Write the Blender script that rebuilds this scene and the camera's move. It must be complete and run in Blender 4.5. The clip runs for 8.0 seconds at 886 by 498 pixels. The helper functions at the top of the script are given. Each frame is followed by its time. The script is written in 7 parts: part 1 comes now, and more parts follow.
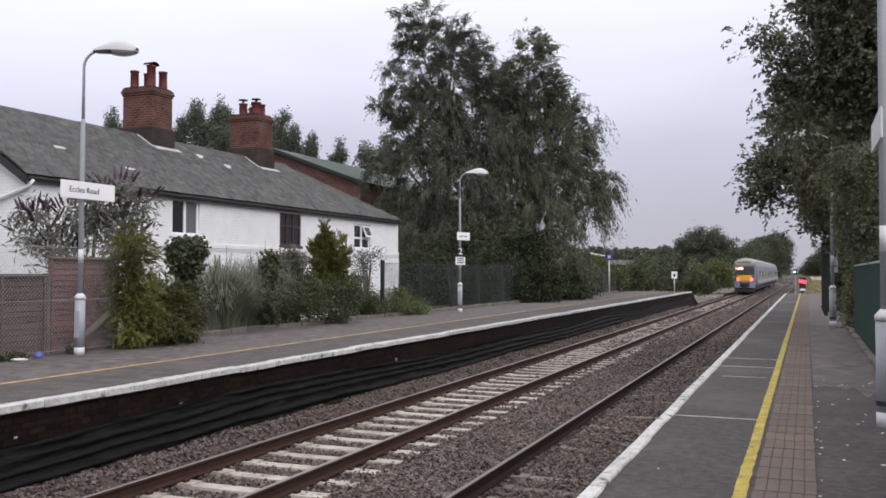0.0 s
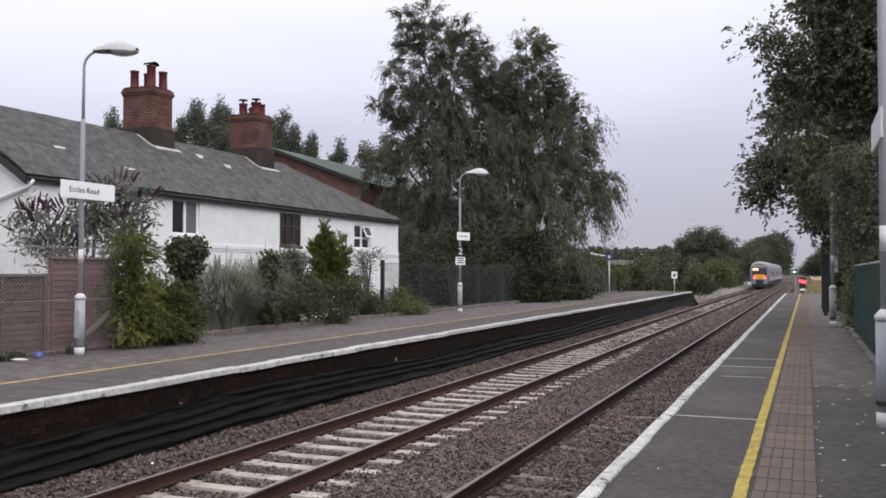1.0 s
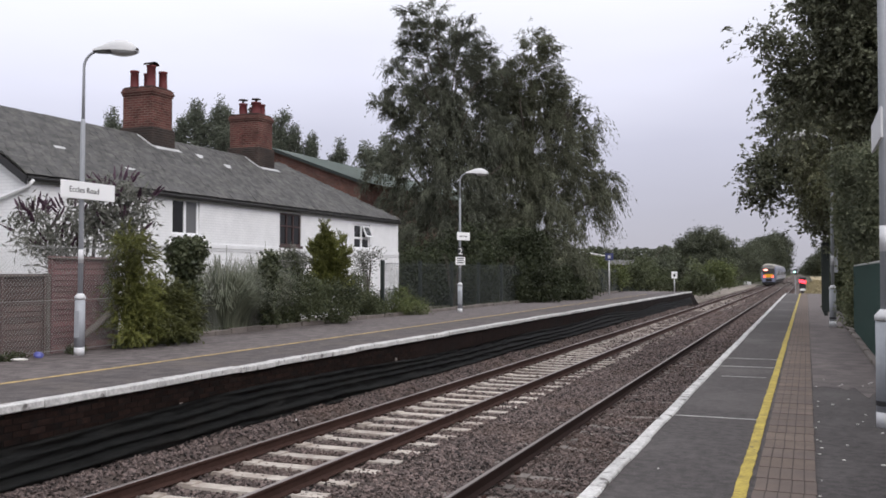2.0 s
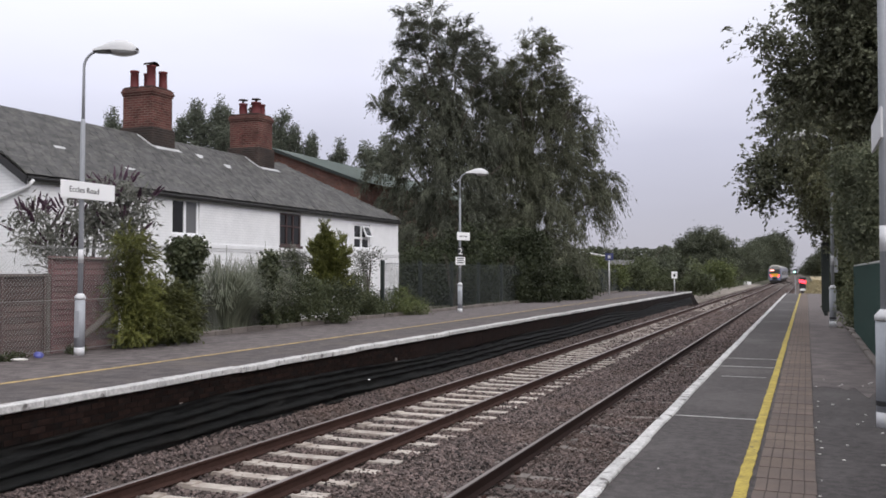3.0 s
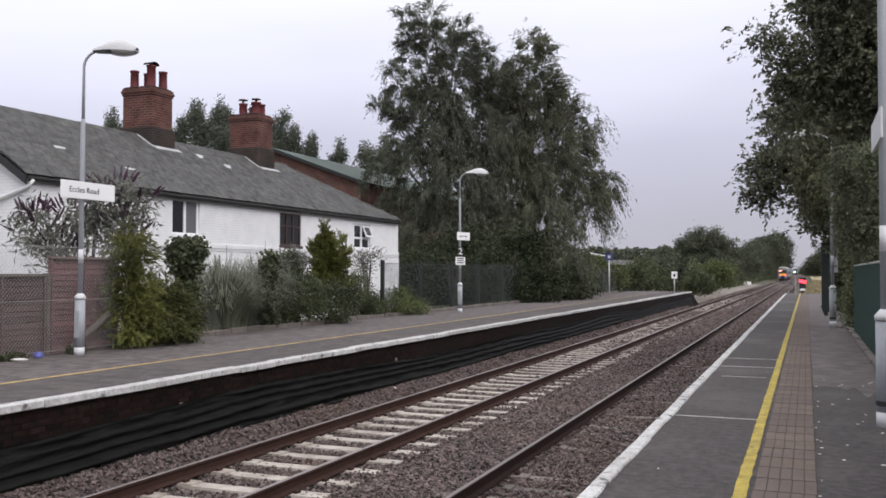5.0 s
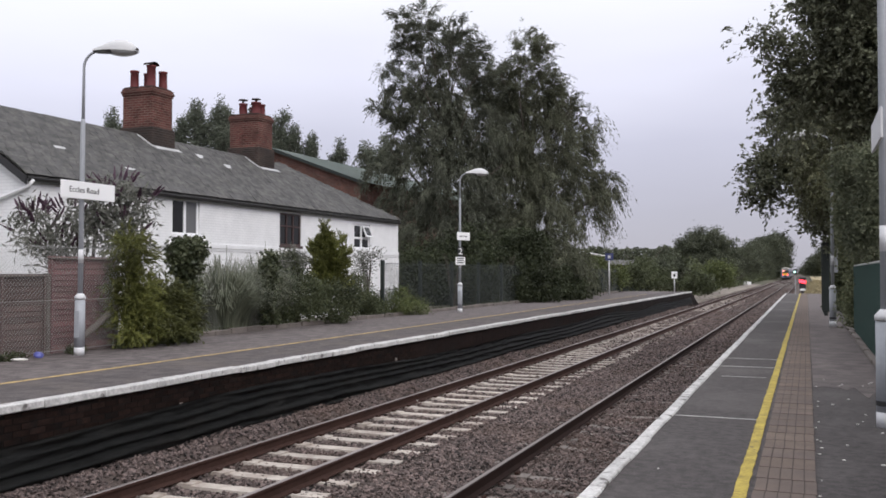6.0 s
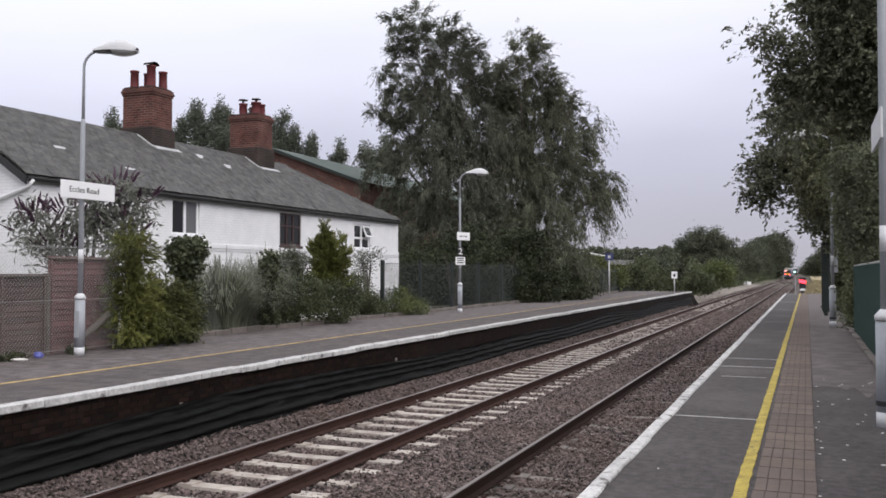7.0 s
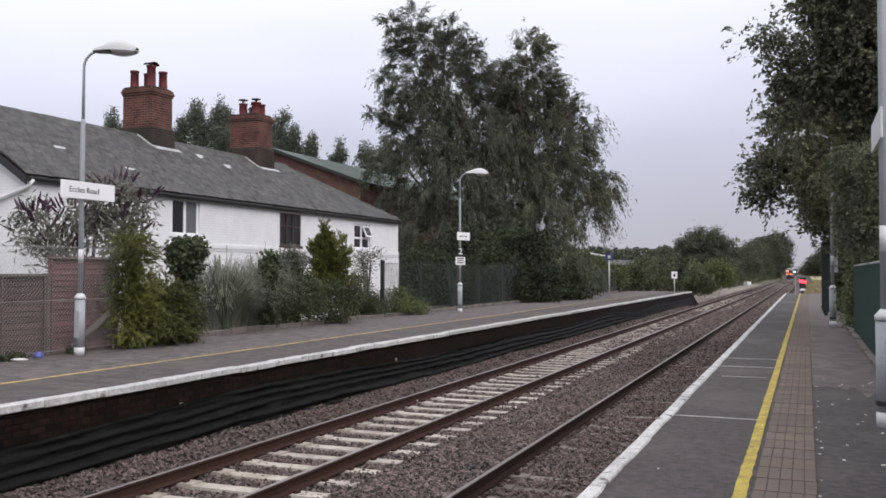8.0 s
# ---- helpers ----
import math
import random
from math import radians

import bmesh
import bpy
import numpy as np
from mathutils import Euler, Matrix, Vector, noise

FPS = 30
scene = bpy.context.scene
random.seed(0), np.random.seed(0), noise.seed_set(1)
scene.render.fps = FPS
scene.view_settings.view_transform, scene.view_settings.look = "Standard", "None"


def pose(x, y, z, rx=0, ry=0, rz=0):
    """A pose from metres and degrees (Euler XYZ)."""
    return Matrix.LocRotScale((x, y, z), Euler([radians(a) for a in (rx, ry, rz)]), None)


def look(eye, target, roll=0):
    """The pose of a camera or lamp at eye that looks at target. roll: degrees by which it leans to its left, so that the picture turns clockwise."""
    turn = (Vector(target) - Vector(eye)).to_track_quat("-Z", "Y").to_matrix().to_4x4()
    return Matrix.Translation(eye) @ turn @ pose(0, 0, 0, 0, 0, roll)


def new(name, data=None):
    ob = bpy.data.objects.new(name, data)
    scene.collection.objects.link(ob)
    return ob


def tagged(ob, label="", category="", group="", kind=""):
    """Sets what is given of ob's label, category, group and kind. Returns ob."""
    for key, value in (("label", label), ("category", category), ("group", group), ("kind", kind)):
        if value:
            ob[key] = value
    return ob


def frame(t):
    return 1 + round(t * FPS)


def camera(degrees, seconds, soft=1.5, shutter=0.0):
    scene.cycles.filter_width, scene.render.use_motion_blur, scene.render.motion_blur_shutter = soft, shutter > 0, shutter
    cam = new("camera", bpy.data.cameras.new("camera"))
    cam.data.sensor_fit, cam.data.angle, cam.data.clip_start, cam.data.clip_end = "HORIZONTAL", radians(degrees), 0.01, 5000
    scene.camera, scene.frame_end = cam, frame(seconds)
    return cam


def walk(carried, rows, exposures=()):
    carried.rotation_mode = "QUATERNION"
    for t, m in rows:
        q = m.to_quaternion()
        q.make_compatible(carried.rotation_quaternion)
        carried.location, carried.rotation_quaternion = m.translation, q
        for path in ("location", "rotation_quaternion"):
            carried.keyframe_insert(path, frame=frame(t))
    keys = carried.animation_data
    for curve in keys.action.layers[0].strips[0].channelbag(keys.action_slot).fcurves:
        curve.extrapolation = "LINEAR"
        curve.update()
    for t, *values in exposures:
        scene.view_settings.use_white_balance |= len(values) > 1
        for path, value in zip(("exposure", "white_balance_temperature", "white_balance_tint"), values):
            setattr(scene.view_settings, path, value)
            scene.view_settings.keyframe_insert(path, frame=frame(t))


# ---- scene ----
cam = camera(51.9, 8.0, soft=1.7)
EYE = (0.0, 0.0, 1.367)
CAM_POSE = pose(*EYE, 90 + 1.459, 0, 21.77)
walk(cam, [(0.0, CAM_POSE), (8.0, CAM_POSE)], exposures=[(0.0, 0.12, 6380, 13), (8.0, 0.12, 6380, 13)])

# ---- sky and sun: overcast ----
SUN_EL, SUN_AZ = radians(40), radians(124)
world = bpy.data.worlds.new("overcast_sky")
scene.world = world
world.use_nodes = True
wn, wl = world.node_tree.nodes, world.node_tree.links
wn.clear()
w_out = wn.new("ShaderNodeOutputWorld")
w_bg = wn.new("ShaderNodeBackground")
w_sky = wn.new("ShaderNodeTexSky")
w_sky.sky_type, w_sky.sun_disc = "NISHITA", False
w_sky.sun_elevation, w_sky.sun_rotation = SUN_EL, SUN_AZ
w_scale = wn.new("ShaderNodeVectorMath")
w_scale.operation = "SCALE"
w_scale.inputs["Scale"].default_value = 0.10
wl.new(w_sky.outputs["Color"], w_scale.inputs[0])
w_tc = wn.new("ShaderNodeTexCoord")
w_map = wn.new("ShaderNodeMapping")
w_map.inputs["Scale"].default_value = (1.0, 1.0, 3.2)
wl.new(w_tc.outputs["Generated"], w_map.inputs["Vector"])
w_noise = wn.new("ShaderNodeTexNoise")
w_noise.inputs["Scale"].default_value = 1.7
w_noise.inputs["Detail"].default_value = 4.0
w_noise.inputs["Roughness"].default_value = 0.5
wl.new(w_map.outputs["Vector"], w_noise.inputs["Vector"])
w_sep = wn.new("ShaderNodeSeparateXYZ")
wl.new(w_tc.outputs["Generated"], w_sep.inputs[0])
w_wob = wn.new("ShaderNodeMath")
w_wob.operation = "MULTIPLY_ADD"
w_wob.inputs[1].default_value = 0.16
wl.new(w_noise.outputs["Fac"], w_wob.inputs[0])
wl.new(w_sep.outputs["Z"], w_wob.inputs[2])
# grey near the horizon, lavender above it, white where the cloud is thin
w_ramp = wn.new("ShaderNodeValToRGB")
cr = w_ramp.color_ramp
cr.elements[0].position, cr.elements[0].color = 0.07, (0.44, 0.435, 0.485, 1)
cr.elements[1].position, cr.elements[1].color = 0.42, (0.97, 0.985, 1.0, 1)
for at, c in ((0.16, (0.495, 0.49, 0.565, 1)), (0.25, (0.60, 0.60, 0.70, 1)), (0.33, (0.81, 0.815, 0.925, 1))):
    e = cr.elements.new(at)
    e.color = c
# the cloud thins out gently towards the west
w_west = wn.new("ShaderNodeMath")
w_west.operation = "MULTIPLY_ADD"
w_west.inputs[1].default_value = -0.07
wl.new(w_sep.outputs["X"], w_west.inputs[0])
wl.new(w_wob.outputs[0], w_west.inputs[2])
wl.new(w_west.outputs[0], w_ramp.inputs["Fac"])
# the cloud layer is thinner and brighter towards the zenith
w_zen = wn.new("ShaderNodeMapRange")
w_zen.inputs["From Min"].default_value = 0.25
w_zen.inputs["From Max"].default_value = 0.95
w_zen.inputs["To Min"].default_value = 1.0
w_zen.inputs["To Max"].default_value = 1.45
wl.new(w_sep.outputs["Z"], w_zen.inputs["Value"])
w_cloud = wn.new("ShaderNodeVectorMath")
w_cloud.operation = "SCALE"
wl.new(w_ramp.outputs["Color"], w_cloud.inputs[0])
wl.new(w_zen.outputs["Result"], w_cloud.inputs["Scale"])
w_mix = wn.new("ShaderNodeMix")
w_mix.data_type = "RGBA"
w_mix.inputs[0].default_value = 0.92
wl.new(w_scale.outputs["Vector"], w_mix.inputs[6])
wl.new(w_cloud.outputs["Vector"], w_mix.inputs[7])
wl.new(w_mix.outputs[2], w_bg.inputs["Color"])
w_bg.inputs["Strength"].default_value = 1.0
wl.new(w_bg.outputs[0], w_out.inputs["Surface"])

sun = new("sun", bpy.data.lights.new("sun", "SUN"))
sun.data.energy, sun.data.angle, sun.data.color = 1.6, radians(45), (1.0, 0.96, 0.90)
sun.matrix_world = look((0, 0, 60), (-60 * math.cos(SUN_EL), 40 * math.cos(SUN_EL), 60 - 72 * math.sin(SUN_EL)))

# ---- levels and lines of the plan: y runs along the railway ----
RT = -0.948                 # top of the rails; the near platform is 0
FAR_X, NEAR_X = -6.195, -2.705
GAUGE_HALF = 0.755
EDGE_R, EDGE_L = -1.30, -7.66
LEFT_Z = -0.03              # surface of the far platform
BED = RT - 0.17


# ---- materials ----
def mat(name, base, rough=0.8, metal=0.0, vary=0.25, scale=3.0, fine=40.0, bump=0.25, depth=0.01,
        stain=None, stain_amount=0.4, stain_scale=0.8, island=0.0, obj_random=0.0, spec=0.5, stretch=None, contrast=1.0, stain_range=(0.48, 0.68)):
    """A weathered surface: colour varied at two scales, stains of a second colour, fine relief."""
    m = bpy.data.materials.new(name)
    m.use_nodes = True
    n, l = m.node_tree.nodes, m.node_tree.links
    b = n["Principled BSDF"]
    b.inputs["Roughness"].default_value = rough
    b.inputs["Metallic"].default_value = metal
    b.inputs["Specular IOR Level"].default_value = spec
    tc = n.new("ShaderNodeTexCoord")
    src = tc.outputs["Object"]
    if obj_random:
        # pieces that share a mesh each take their own part of the pattern
        inf = n.new("ShaderNodeObjectInfo")
        far = n.new("ShaderNodeVectorMath")
        far.operation = "SCALE"
        far.inputs[0].default_value = (37.0, 53.0, 19.0)
        l.new(inf.outputs["Random"], far.inputs["Scale"])
        off = n.new("ShaderNodeVectorMath")
        off.operation = "ADD"
        l.new(src, off.inputs[0])
        l.new(far.outputs["Vector"], off.inputs[1])
        src = off.outputs["Vector"]
    if stretch:
        mp = n.new("ShaderNodeMapping")
        mp.inputs["Scale"].default_value = stretch
        l.new(src, mp.inputs["Vector"])
        src = mp.outputs["Vector"]
    big = n.new("ShaderNodeTexNoise")
    big.inputs["Scale"].default_value, big.inputs["Detail"].default_value = scale, 4.0
    small = n.new("ShaderNodeTexNoise")
    small.inputs["Scale"].default_value, small.inputs["Detail"].default_value = fine, 3.0
    l.new(src, big.inputs["Vector"])
    l.new(src, small.inputs["Vector"])
    add = n.new("ShaderNodeMath")
    add.operation = "ADD"
    l.new(big.outputs["Fac"], add.inputs[0])
    l.new(small.outputs["Fac"], add.inputs[1])
    rng = n.new("ShaderNodeMapRange")
    rng.inputs["From Min"].default_value, rng.inputs["From Max"].default_value = 1 - 0.4 / contrast, 1 + 0.4 / contrast
    rng.inputs["To Min"].default_value, rng.inputs["To Max"].default_value = 1 - vary, 1 + vary
    l.new(add.outputs[0], rng.inputs["Value"])
    fac = rng.outputs["Result"]
    if island or obj_random:
        rnd = n.new("ShaderNodeNewGeometry").outputs["Random Per Island"] if island else n.new("ShaderNodeObjectInfo").outputs["Random"]
        k = island or obj_random
        rr = n.new("ShaderNodeMapRange")
        rr.inputs["To Min"].default_value, rr.inputs["To Max"].default_value = 1 - k, 1 + k
        l.new(rnd, rr.inputs["Value"])
        mul = n.new("ShaderNodeMath")
        mul.operation = "MULTIPLY"
        l.new(fac, mul.inputs[0])
        l.new(rr.outputs["Result"], mul.inputs[1])
        fac = mul.outputs[0]
    col = n.new("ShaderNodeVectorMath")
    col.operation = "SCALE"
    col.inputs[0].default_value = base[:3]
    l.new(fac, col.inputs["Scale"])
    out = col.outputs["Vector"]
    if stain:
        st = n.new("ShaderNodeTexNoise")
        st.inputs["Scale"].default_value, st.inputs["Detail"].default_value = stain_scale, 6.0
        st.inputs["Roughness"].default_value = 0.65
        l.new(src, st.inputs["Vector"])
        sr = n.new("ShaderNodeMapRange")
        sr.inputs["From Min"].default_value, sr.inputs["From Max"].default_value = stain_range
        sr.inputs["To Max"].default_value = stain_amount
        l.new(st.outputs["Fac"], sr.inputs["Value"])
        mx = n.new("ShaderNodeMix")
        mx.data_type = "RGBA"
        mx.inputs[7].default_value = (*stain, 1)
        l.new(sr.outputs["Result"], mx.inputs[0])
        l.new(out, mx.inputs[6])
        out = mx.outputs[2]
    l.new(out, b.inputs["Base Color"])
    if bump:
        bp = n.new("ShaderNodeBump")
        bp.inputs["Strength"].default_value, bp.inputs["Distance"].default_value = bump, depth
        l.new(small.outputs["Fac"], bp.inputs["Height"])
        l.new(bp.outputs["Normal"], b.inputs["Normal"])
    return m


def leaf_mat(name, base, second, vary=0.4, trans=0.35, rough=0.55):
    """Foliage: each leaf its own shade between two colours, with light passing through."""
    m = bpy.data.materials.new(name)
    m.use_nodes = True
    n, l = m.node_tree.nodes, m.node_tree.links
    b, out = n["Principled BSDF"], n["Material Output"]
    b.inputs["Roughness"].default_value = rough
    b.inputs["Specular IOR Level"].default_value = 0.3
    geo = n.new("ShaderNodeNewGeometry")
    mx = n.new("ShaderNodeMix")
    mx.data_type = "RGBA"
    mx.inputs[6].default_value, mx.inputs[7].default_value = (*base, 1), (*second, 1)
    l.new(geo.outputs["Random Per Island"], mx.inputs[0])
    tc = n.new("ShaderNodeTexCoord")
    ns = n.new("ShaderNodeTexNoise")
    ns.inputs["Scale"].default_value, ns.inputs["Detail"].default_value = 0.9, 3.0
    l.new(tc.outputs["Object"], ns.inputs["Vector"])
    rg = n.new("ShaderNodeMapRange")
    rg.inputs["From Min"].default_value, rg.inputs["From Max"].default_value = 0.3, 0.7
    rg.inputs["To Min"].default_value, rg.inputs["To Max"].default_value = 1 - vary, 1 + vary
    l.new(ns.outputs["Fac"], rg.inputs["Value"])
    sc = n.new("ShaderNodeVectorMath")
    sc.operation = "SCALE"
    l.new(mx.outputs[2], sc.inputs[0])
    l.new(rg.outputs["Result"], sc.inputs["Scale"])
    l.new(sc.outputs["Vector"], b.inputs["Base Color"])
    tr = n.new("ShaderNodeBsdfTranslucent")
    l.new(sc.outputs["Vector"], tr.inputs["Color"])
    sh = n.new("ShaderNodeMixShader")
    sh.inputs[0].default_value = trans
    l.new(b.outputs[0], sh.inputs[1])
    l.new(tr.outputs[0], sh.inputs[2])
    l.new(sh.outputs[0], out.inputs["Surface"])
    return m


def glow_mat(name, color, strength):
    m = bpy.data.materials.new(name)
    m.use_nodes = True
    b = m.node_tree.nodes["Principled BSDF"]
    b.inputs["Base Color"].default_value = (*color, 1)
    b.inputs["Emission Color"].default_value = (*color, 1)
    b.inputs["Emission Strength"].default_value = strength
    return m


def brick_mat(name, c1, c2, mortar, w=0.225, h=0.075, joint=0.010, rough=0.85, bump=0.6, axis="YZ", stain=None, stain_amount=0.4, tone=(0.75, 1.2)):
    """Brickwork with joints, in the plane given by axis."""
    m = bpy.data.materials.new(name)
    m.use_nodes = True
    n, l = m.node_tree.nodes, m.node_tree.links
    b = n["Principled BSDF"]
    b.inputs["Roughness"].default_value = rough
    b.inputs["Specular IOR Level"].default_value = 0.06
    tc = n.new("ShaderNodeTexCoord")
    sp = n.new("ShaderNodeSeparateXYZ")
    cb = n.new("ShaderNodeCombineXYZ")
    l.new(tc.outputs["Object"], sp.inputs[0])
    if axis == "XYZ":
        ad = n.new("ShaderNodeMath")
        l.new(sp.outputs["X"], ad.inputs[0])
        l.new(sp.outputs["Y"], ad.inputs[1])
        l.new(ad.outputs[0], cb.inputs[0])
    else:
        l.new(sp.outputs[axis[0]], cb.inputs[0])
    l.new(sp.outputs["Z"], cb.inputs[1])
    br = n.new("ShaderNodeTexBrick")
    br.inputs["Color1"].default_value, br.inputs["Color2"].default_value = (*c1, 1), (*c2, 1)
    br.inputs["Mortar"].default_value = (*mortar, 1)
    br.inputs["Scale"].default_value = 1.0
    br.inputs["Brick Width"].default_value, br.inputs["Row Height"].default_value = w, h
    br.inputs["Mortar Size"].default_value = joint
    br.inputs["Mortar Smooth"].default_value = 0.3
    l.new(cb.outputs[0], br.inputs["Vector"])
    ns = n.new("ShaderNodeTexNoise")
    ns.inputs["Scale"].default_value, ns.inputs["Detail"].default_value = 2.2, 6.0
    l.new(tc.outputs["Object"], ns.inputs["Vector"])
    rg = n.new("ShaderNodeMapRange")
    rg.inputs["From Min"].default_value, rg.inputs["From Max"].default_value = 0.3, 0.7
    rg.inputs["To Min"].default_value, rg.inputs["To Max"].default_value = tone
    l.new(ns.outputs["Fac"], rg.inputs["Value"])
    sc = n.new("ShaderNodeVectorMath")
    sc.operation = "SCALE"
    l.new(br.outputs["Color"], sc.inputs[0])
    l.new(rg.outputs["Result"], sc.inputs["Scale"])
    out = sc.outputs["Vector"]
    if stain:
        n2 = n.new("ShaderNodeTexNoise")
        n2.inputs["Scale"].default_value, n2.inputs["Detail"].default_value = 1.1, 5.0
        l.new(tc.outputs["Object"], n2.inputs["Vector"])
        sr = n.new("ShaderNodeMapRange")
        sr.inputs["From Min"].default_value, sr.inputs["From Max"].default_value = 0.45, 0.7
        sr.inputs["To Max"].default_value = stain_amount
        l.new(n2.outputs["Fac"], sr.inputs["Value"])
        mx = n.new("ShaderNodeMix")
        mx.data_type = "RGBA"
        mx.inputs[7].default_value = (*stain, 1)
        l.new(sr.outputs["Result"], mx.inputs[0])
        l.new(out, mx.inputs[6])
        out = mx.outputs[2]
    l.new(out, b.inputs["Base Color"])
    bp = n.new("ShaderNodeBump")
    bp.inputs["Strength"].default_value, bp.inputs["Distance"].default_value = bump, 0.008
    bp.invert = True
    l.new(br.outputs["Fac"], bp.inputs["Height"])
    l.new(bp.outputs["Normal"], b.inputs["Normal"])
    return m


def glass_mat(name, tint=(0.02, 0.025, 0.03), rough=0.06):
    m = bpy.data.materials.new(name)
    m.use_nodes = True
    b = m.node_tree.nodes["Principled BSDF"]
    b.inputs["Base Color"].default_value = (*tint, 1)
    b.inputs["Roughness"].default_value = rough
    b.inputs["IOR"].default_value = 1.45
    b.inputs["Specular IOR Level"].default_value = 0.3
    return m


ASPHALT = mat("asphalt", (0.047, 0.040, 0.040), 0.9, vary=0.42, contrast=2.4, scale=13.0, fine=70, bump=0.5, depth=0.006, stain=(0.125, 0.112, 0.11), stain_amount=0.6, stain_scale=0.35)
ASPHALT_OLD = mat("old_asphalt", (0.100, 0.084, 0.083), 0.92, vary=0.45, contrast=2.4, scale=4.0, fine=50, bump=0.5, depth=0.006, stain=(0.125, 0.105, 0.102), stain_amount=0.6, stain_scale=0.35)
ASPHALT_MARGIN = mat("margin_asphalt", (0.066, 0.055, 0.055), 0.92, vary=0.45, contrast=2.4, scale=4.0, fine=50, bump=0.5, depth=0.006, stain=(0.125, 0.10, 0.085), stain_amount=0.6, stain_scale=0.9)
ASPHALT_PALE = mat("pale_asphalt", (0.108, 0.090, 0.088), 0.92, vary=0.4, contrast=2.0, scale=3.0, fine=50, bump=0.5, depth=0.006, stain=(0.075, 0.064, 0.063), stain_amount=0.6, stain_scale=0.8)
BALLAST_BED = mat("ballast_bed", (0.082, 0.061, 0.054), 0.95, vary=0.55, scale=1.2, fine=28, bump=1.0, depth=0.05, stain=(0.07, 0.052, 0.045), stain_amount=0.6, stain_scale=0.9)
BALLAST = mat("ballast_stone", (0.103, 0.078, 0.073), 0.9, vary=0.25, scale=0.8, fine=30, bump=0.2, island=0.9, stain=(0.10, 0.065, 0.05), stain_amount=0.5, stain_scale=0.5)
CONCRETE = mat("sleeper_concrete", (0.43, 0.385, 0.345), 0.85, vary=0.18, scale=4, fine=60, bump=0.3, depth=0.004, stain=(0.17, 0.125, 0.10), stain_amount=0.75, stain_scale=2.2, obj_random=0.18)
OLD_SLEEPER = mat("old_sleeper", (0.15, 0.13, 0.12), 0.9, vary=0.3, scale=4, fine=50, obj_random=0.3)
RAIL_RUST = mat("rail_rust", (0.041, 0.021, 0.0165), 0.9, spec=0.2, vary=0.4, scale=6, fine=60, bump=0.3, depth=0.003)
RAIL_DARK = mat("rail_dark", (0.020, 0.0105, 0.009), 0.95, spec=0.2, vary=0.3, scale=6, fine=60, bump=0.2, depth=0.003)
RAIL_TOP = mat("rail_top", (0.34, 0.30, 0.29), 0.42, metal=1.0, vary=0.15, scale=2, fine=50, bump=0.05)
WHITE_PAINT = mat("white_line_paint", (0.46, 0.45, 0.445), 0.75, vary=0.22, contrast=2.0, scale=9, fine=40, bump=0.4, depth=0.004, stain=(0.085, 0.075, 0.07), stain_amount=0.92, stain_scale=7.0, stain_range=(0.57, 0.66), obj_random=0.10)
YELLOW_PAINT = mat("yellow_line_paint", (0.35, 0.266, 0.045), 0.75, vary=0.3, contrast=2.0, scale=6, fine=50, bump=0.3, depth=0.004, stain=(0.085, 0.07, 0.045), stain_amount=0.9, stain_scale=9.0, stain_range=(0.585, 0.67))
YELLOW_WORN = mat("worn_yellow_paint", (0.37, 0.26, 0.10), 0.8, vary=0.4, contrast=2.0, scale=5.0, fine=50, bump=0.3, depth=0.004, stain=(0.17, 0.13, 0.09), stain_amount=0.8, stain_scale=1.7)
PAVER = mat("paver_brown", (0.118, 0.087, 0.071), 0.9, vary=0.25, scale=5, fine=70, bump=0.5, depth=0.004, obj_random=0.12, stain=(0.07, 0.058, 0.062), stain_amount=0.5, stain_scale=0.7)
PAVER_JOINT = mat("slab_joint_dirt", (0.050, 0.039, 0.034), 0.95, vary=0.4, scale=6, fine=60, bump=0.3, depth=0.003)
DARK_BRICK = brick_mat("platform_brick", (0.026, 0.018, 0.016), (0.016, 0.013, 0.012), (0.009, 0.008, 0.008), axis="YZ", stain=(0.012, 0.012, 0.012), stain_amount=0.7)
BLACK_SHEET = mat("black_plastic_sheet", (0.0110, 0.0114, 0.0114), 0.65, spec=0.28, vary=0.4, scale=3, fine=14, bump=0.6, depth=0.02, stretch=(1, 0.35, 1.6), stain=(0.020, 0.018, 0.016), stain_amount=0.6, stain_scale=2.5)
WHITE_WALL = brick_mat("white_painted_brick", (0.80, 0.80, 0.815), (0.77, 0.77, 0.785), (0.70, 0.70, 0.72), rough=0.7, bump=0.25, axis="XYZ", stain=(0.74, 0.74, 0.74), stain_amount=0.3, tone=(0.93, 1.04))
RED_BRICK = brick_mat("red_brick", (0.168, 0.064, 0.055), (0.098, 0.044, 0.037), (0.20, 0.145, 0.125), axis="XYZ", stain=(0.055, 0.035, 0.032), stain_amount=0.7, tone=(0.55, 1.25))
SOOT_BRICK = brick_mat("sooty_brick", (0.060, 0.042, 0.037), (0.038, 0.032, 0.030), (0.085, 0.075, 0.068), axis="XYZ", stain=(0.03, 0.028, 0.027), stain_amount=0.7)
BARN_BRICK = brick_mat("barn_brick", (0.175, 0.078, 0.060), (0.105, 0.052, 0.044), (0.20, 0.155, 0.135), axis="XYZ", stain=(0.08, 0.05, 0.045), stain_amount=0.6, tone=(0.6, 1.25))
POT_CLAY = mat("pot_clay", (0.125, 0.023, 0.025), 0.7, vary=0.2, scale=4, fine=40, stain=(0.06, 0.02, 0.02), stain_amount=0.5, stain_scale=3)
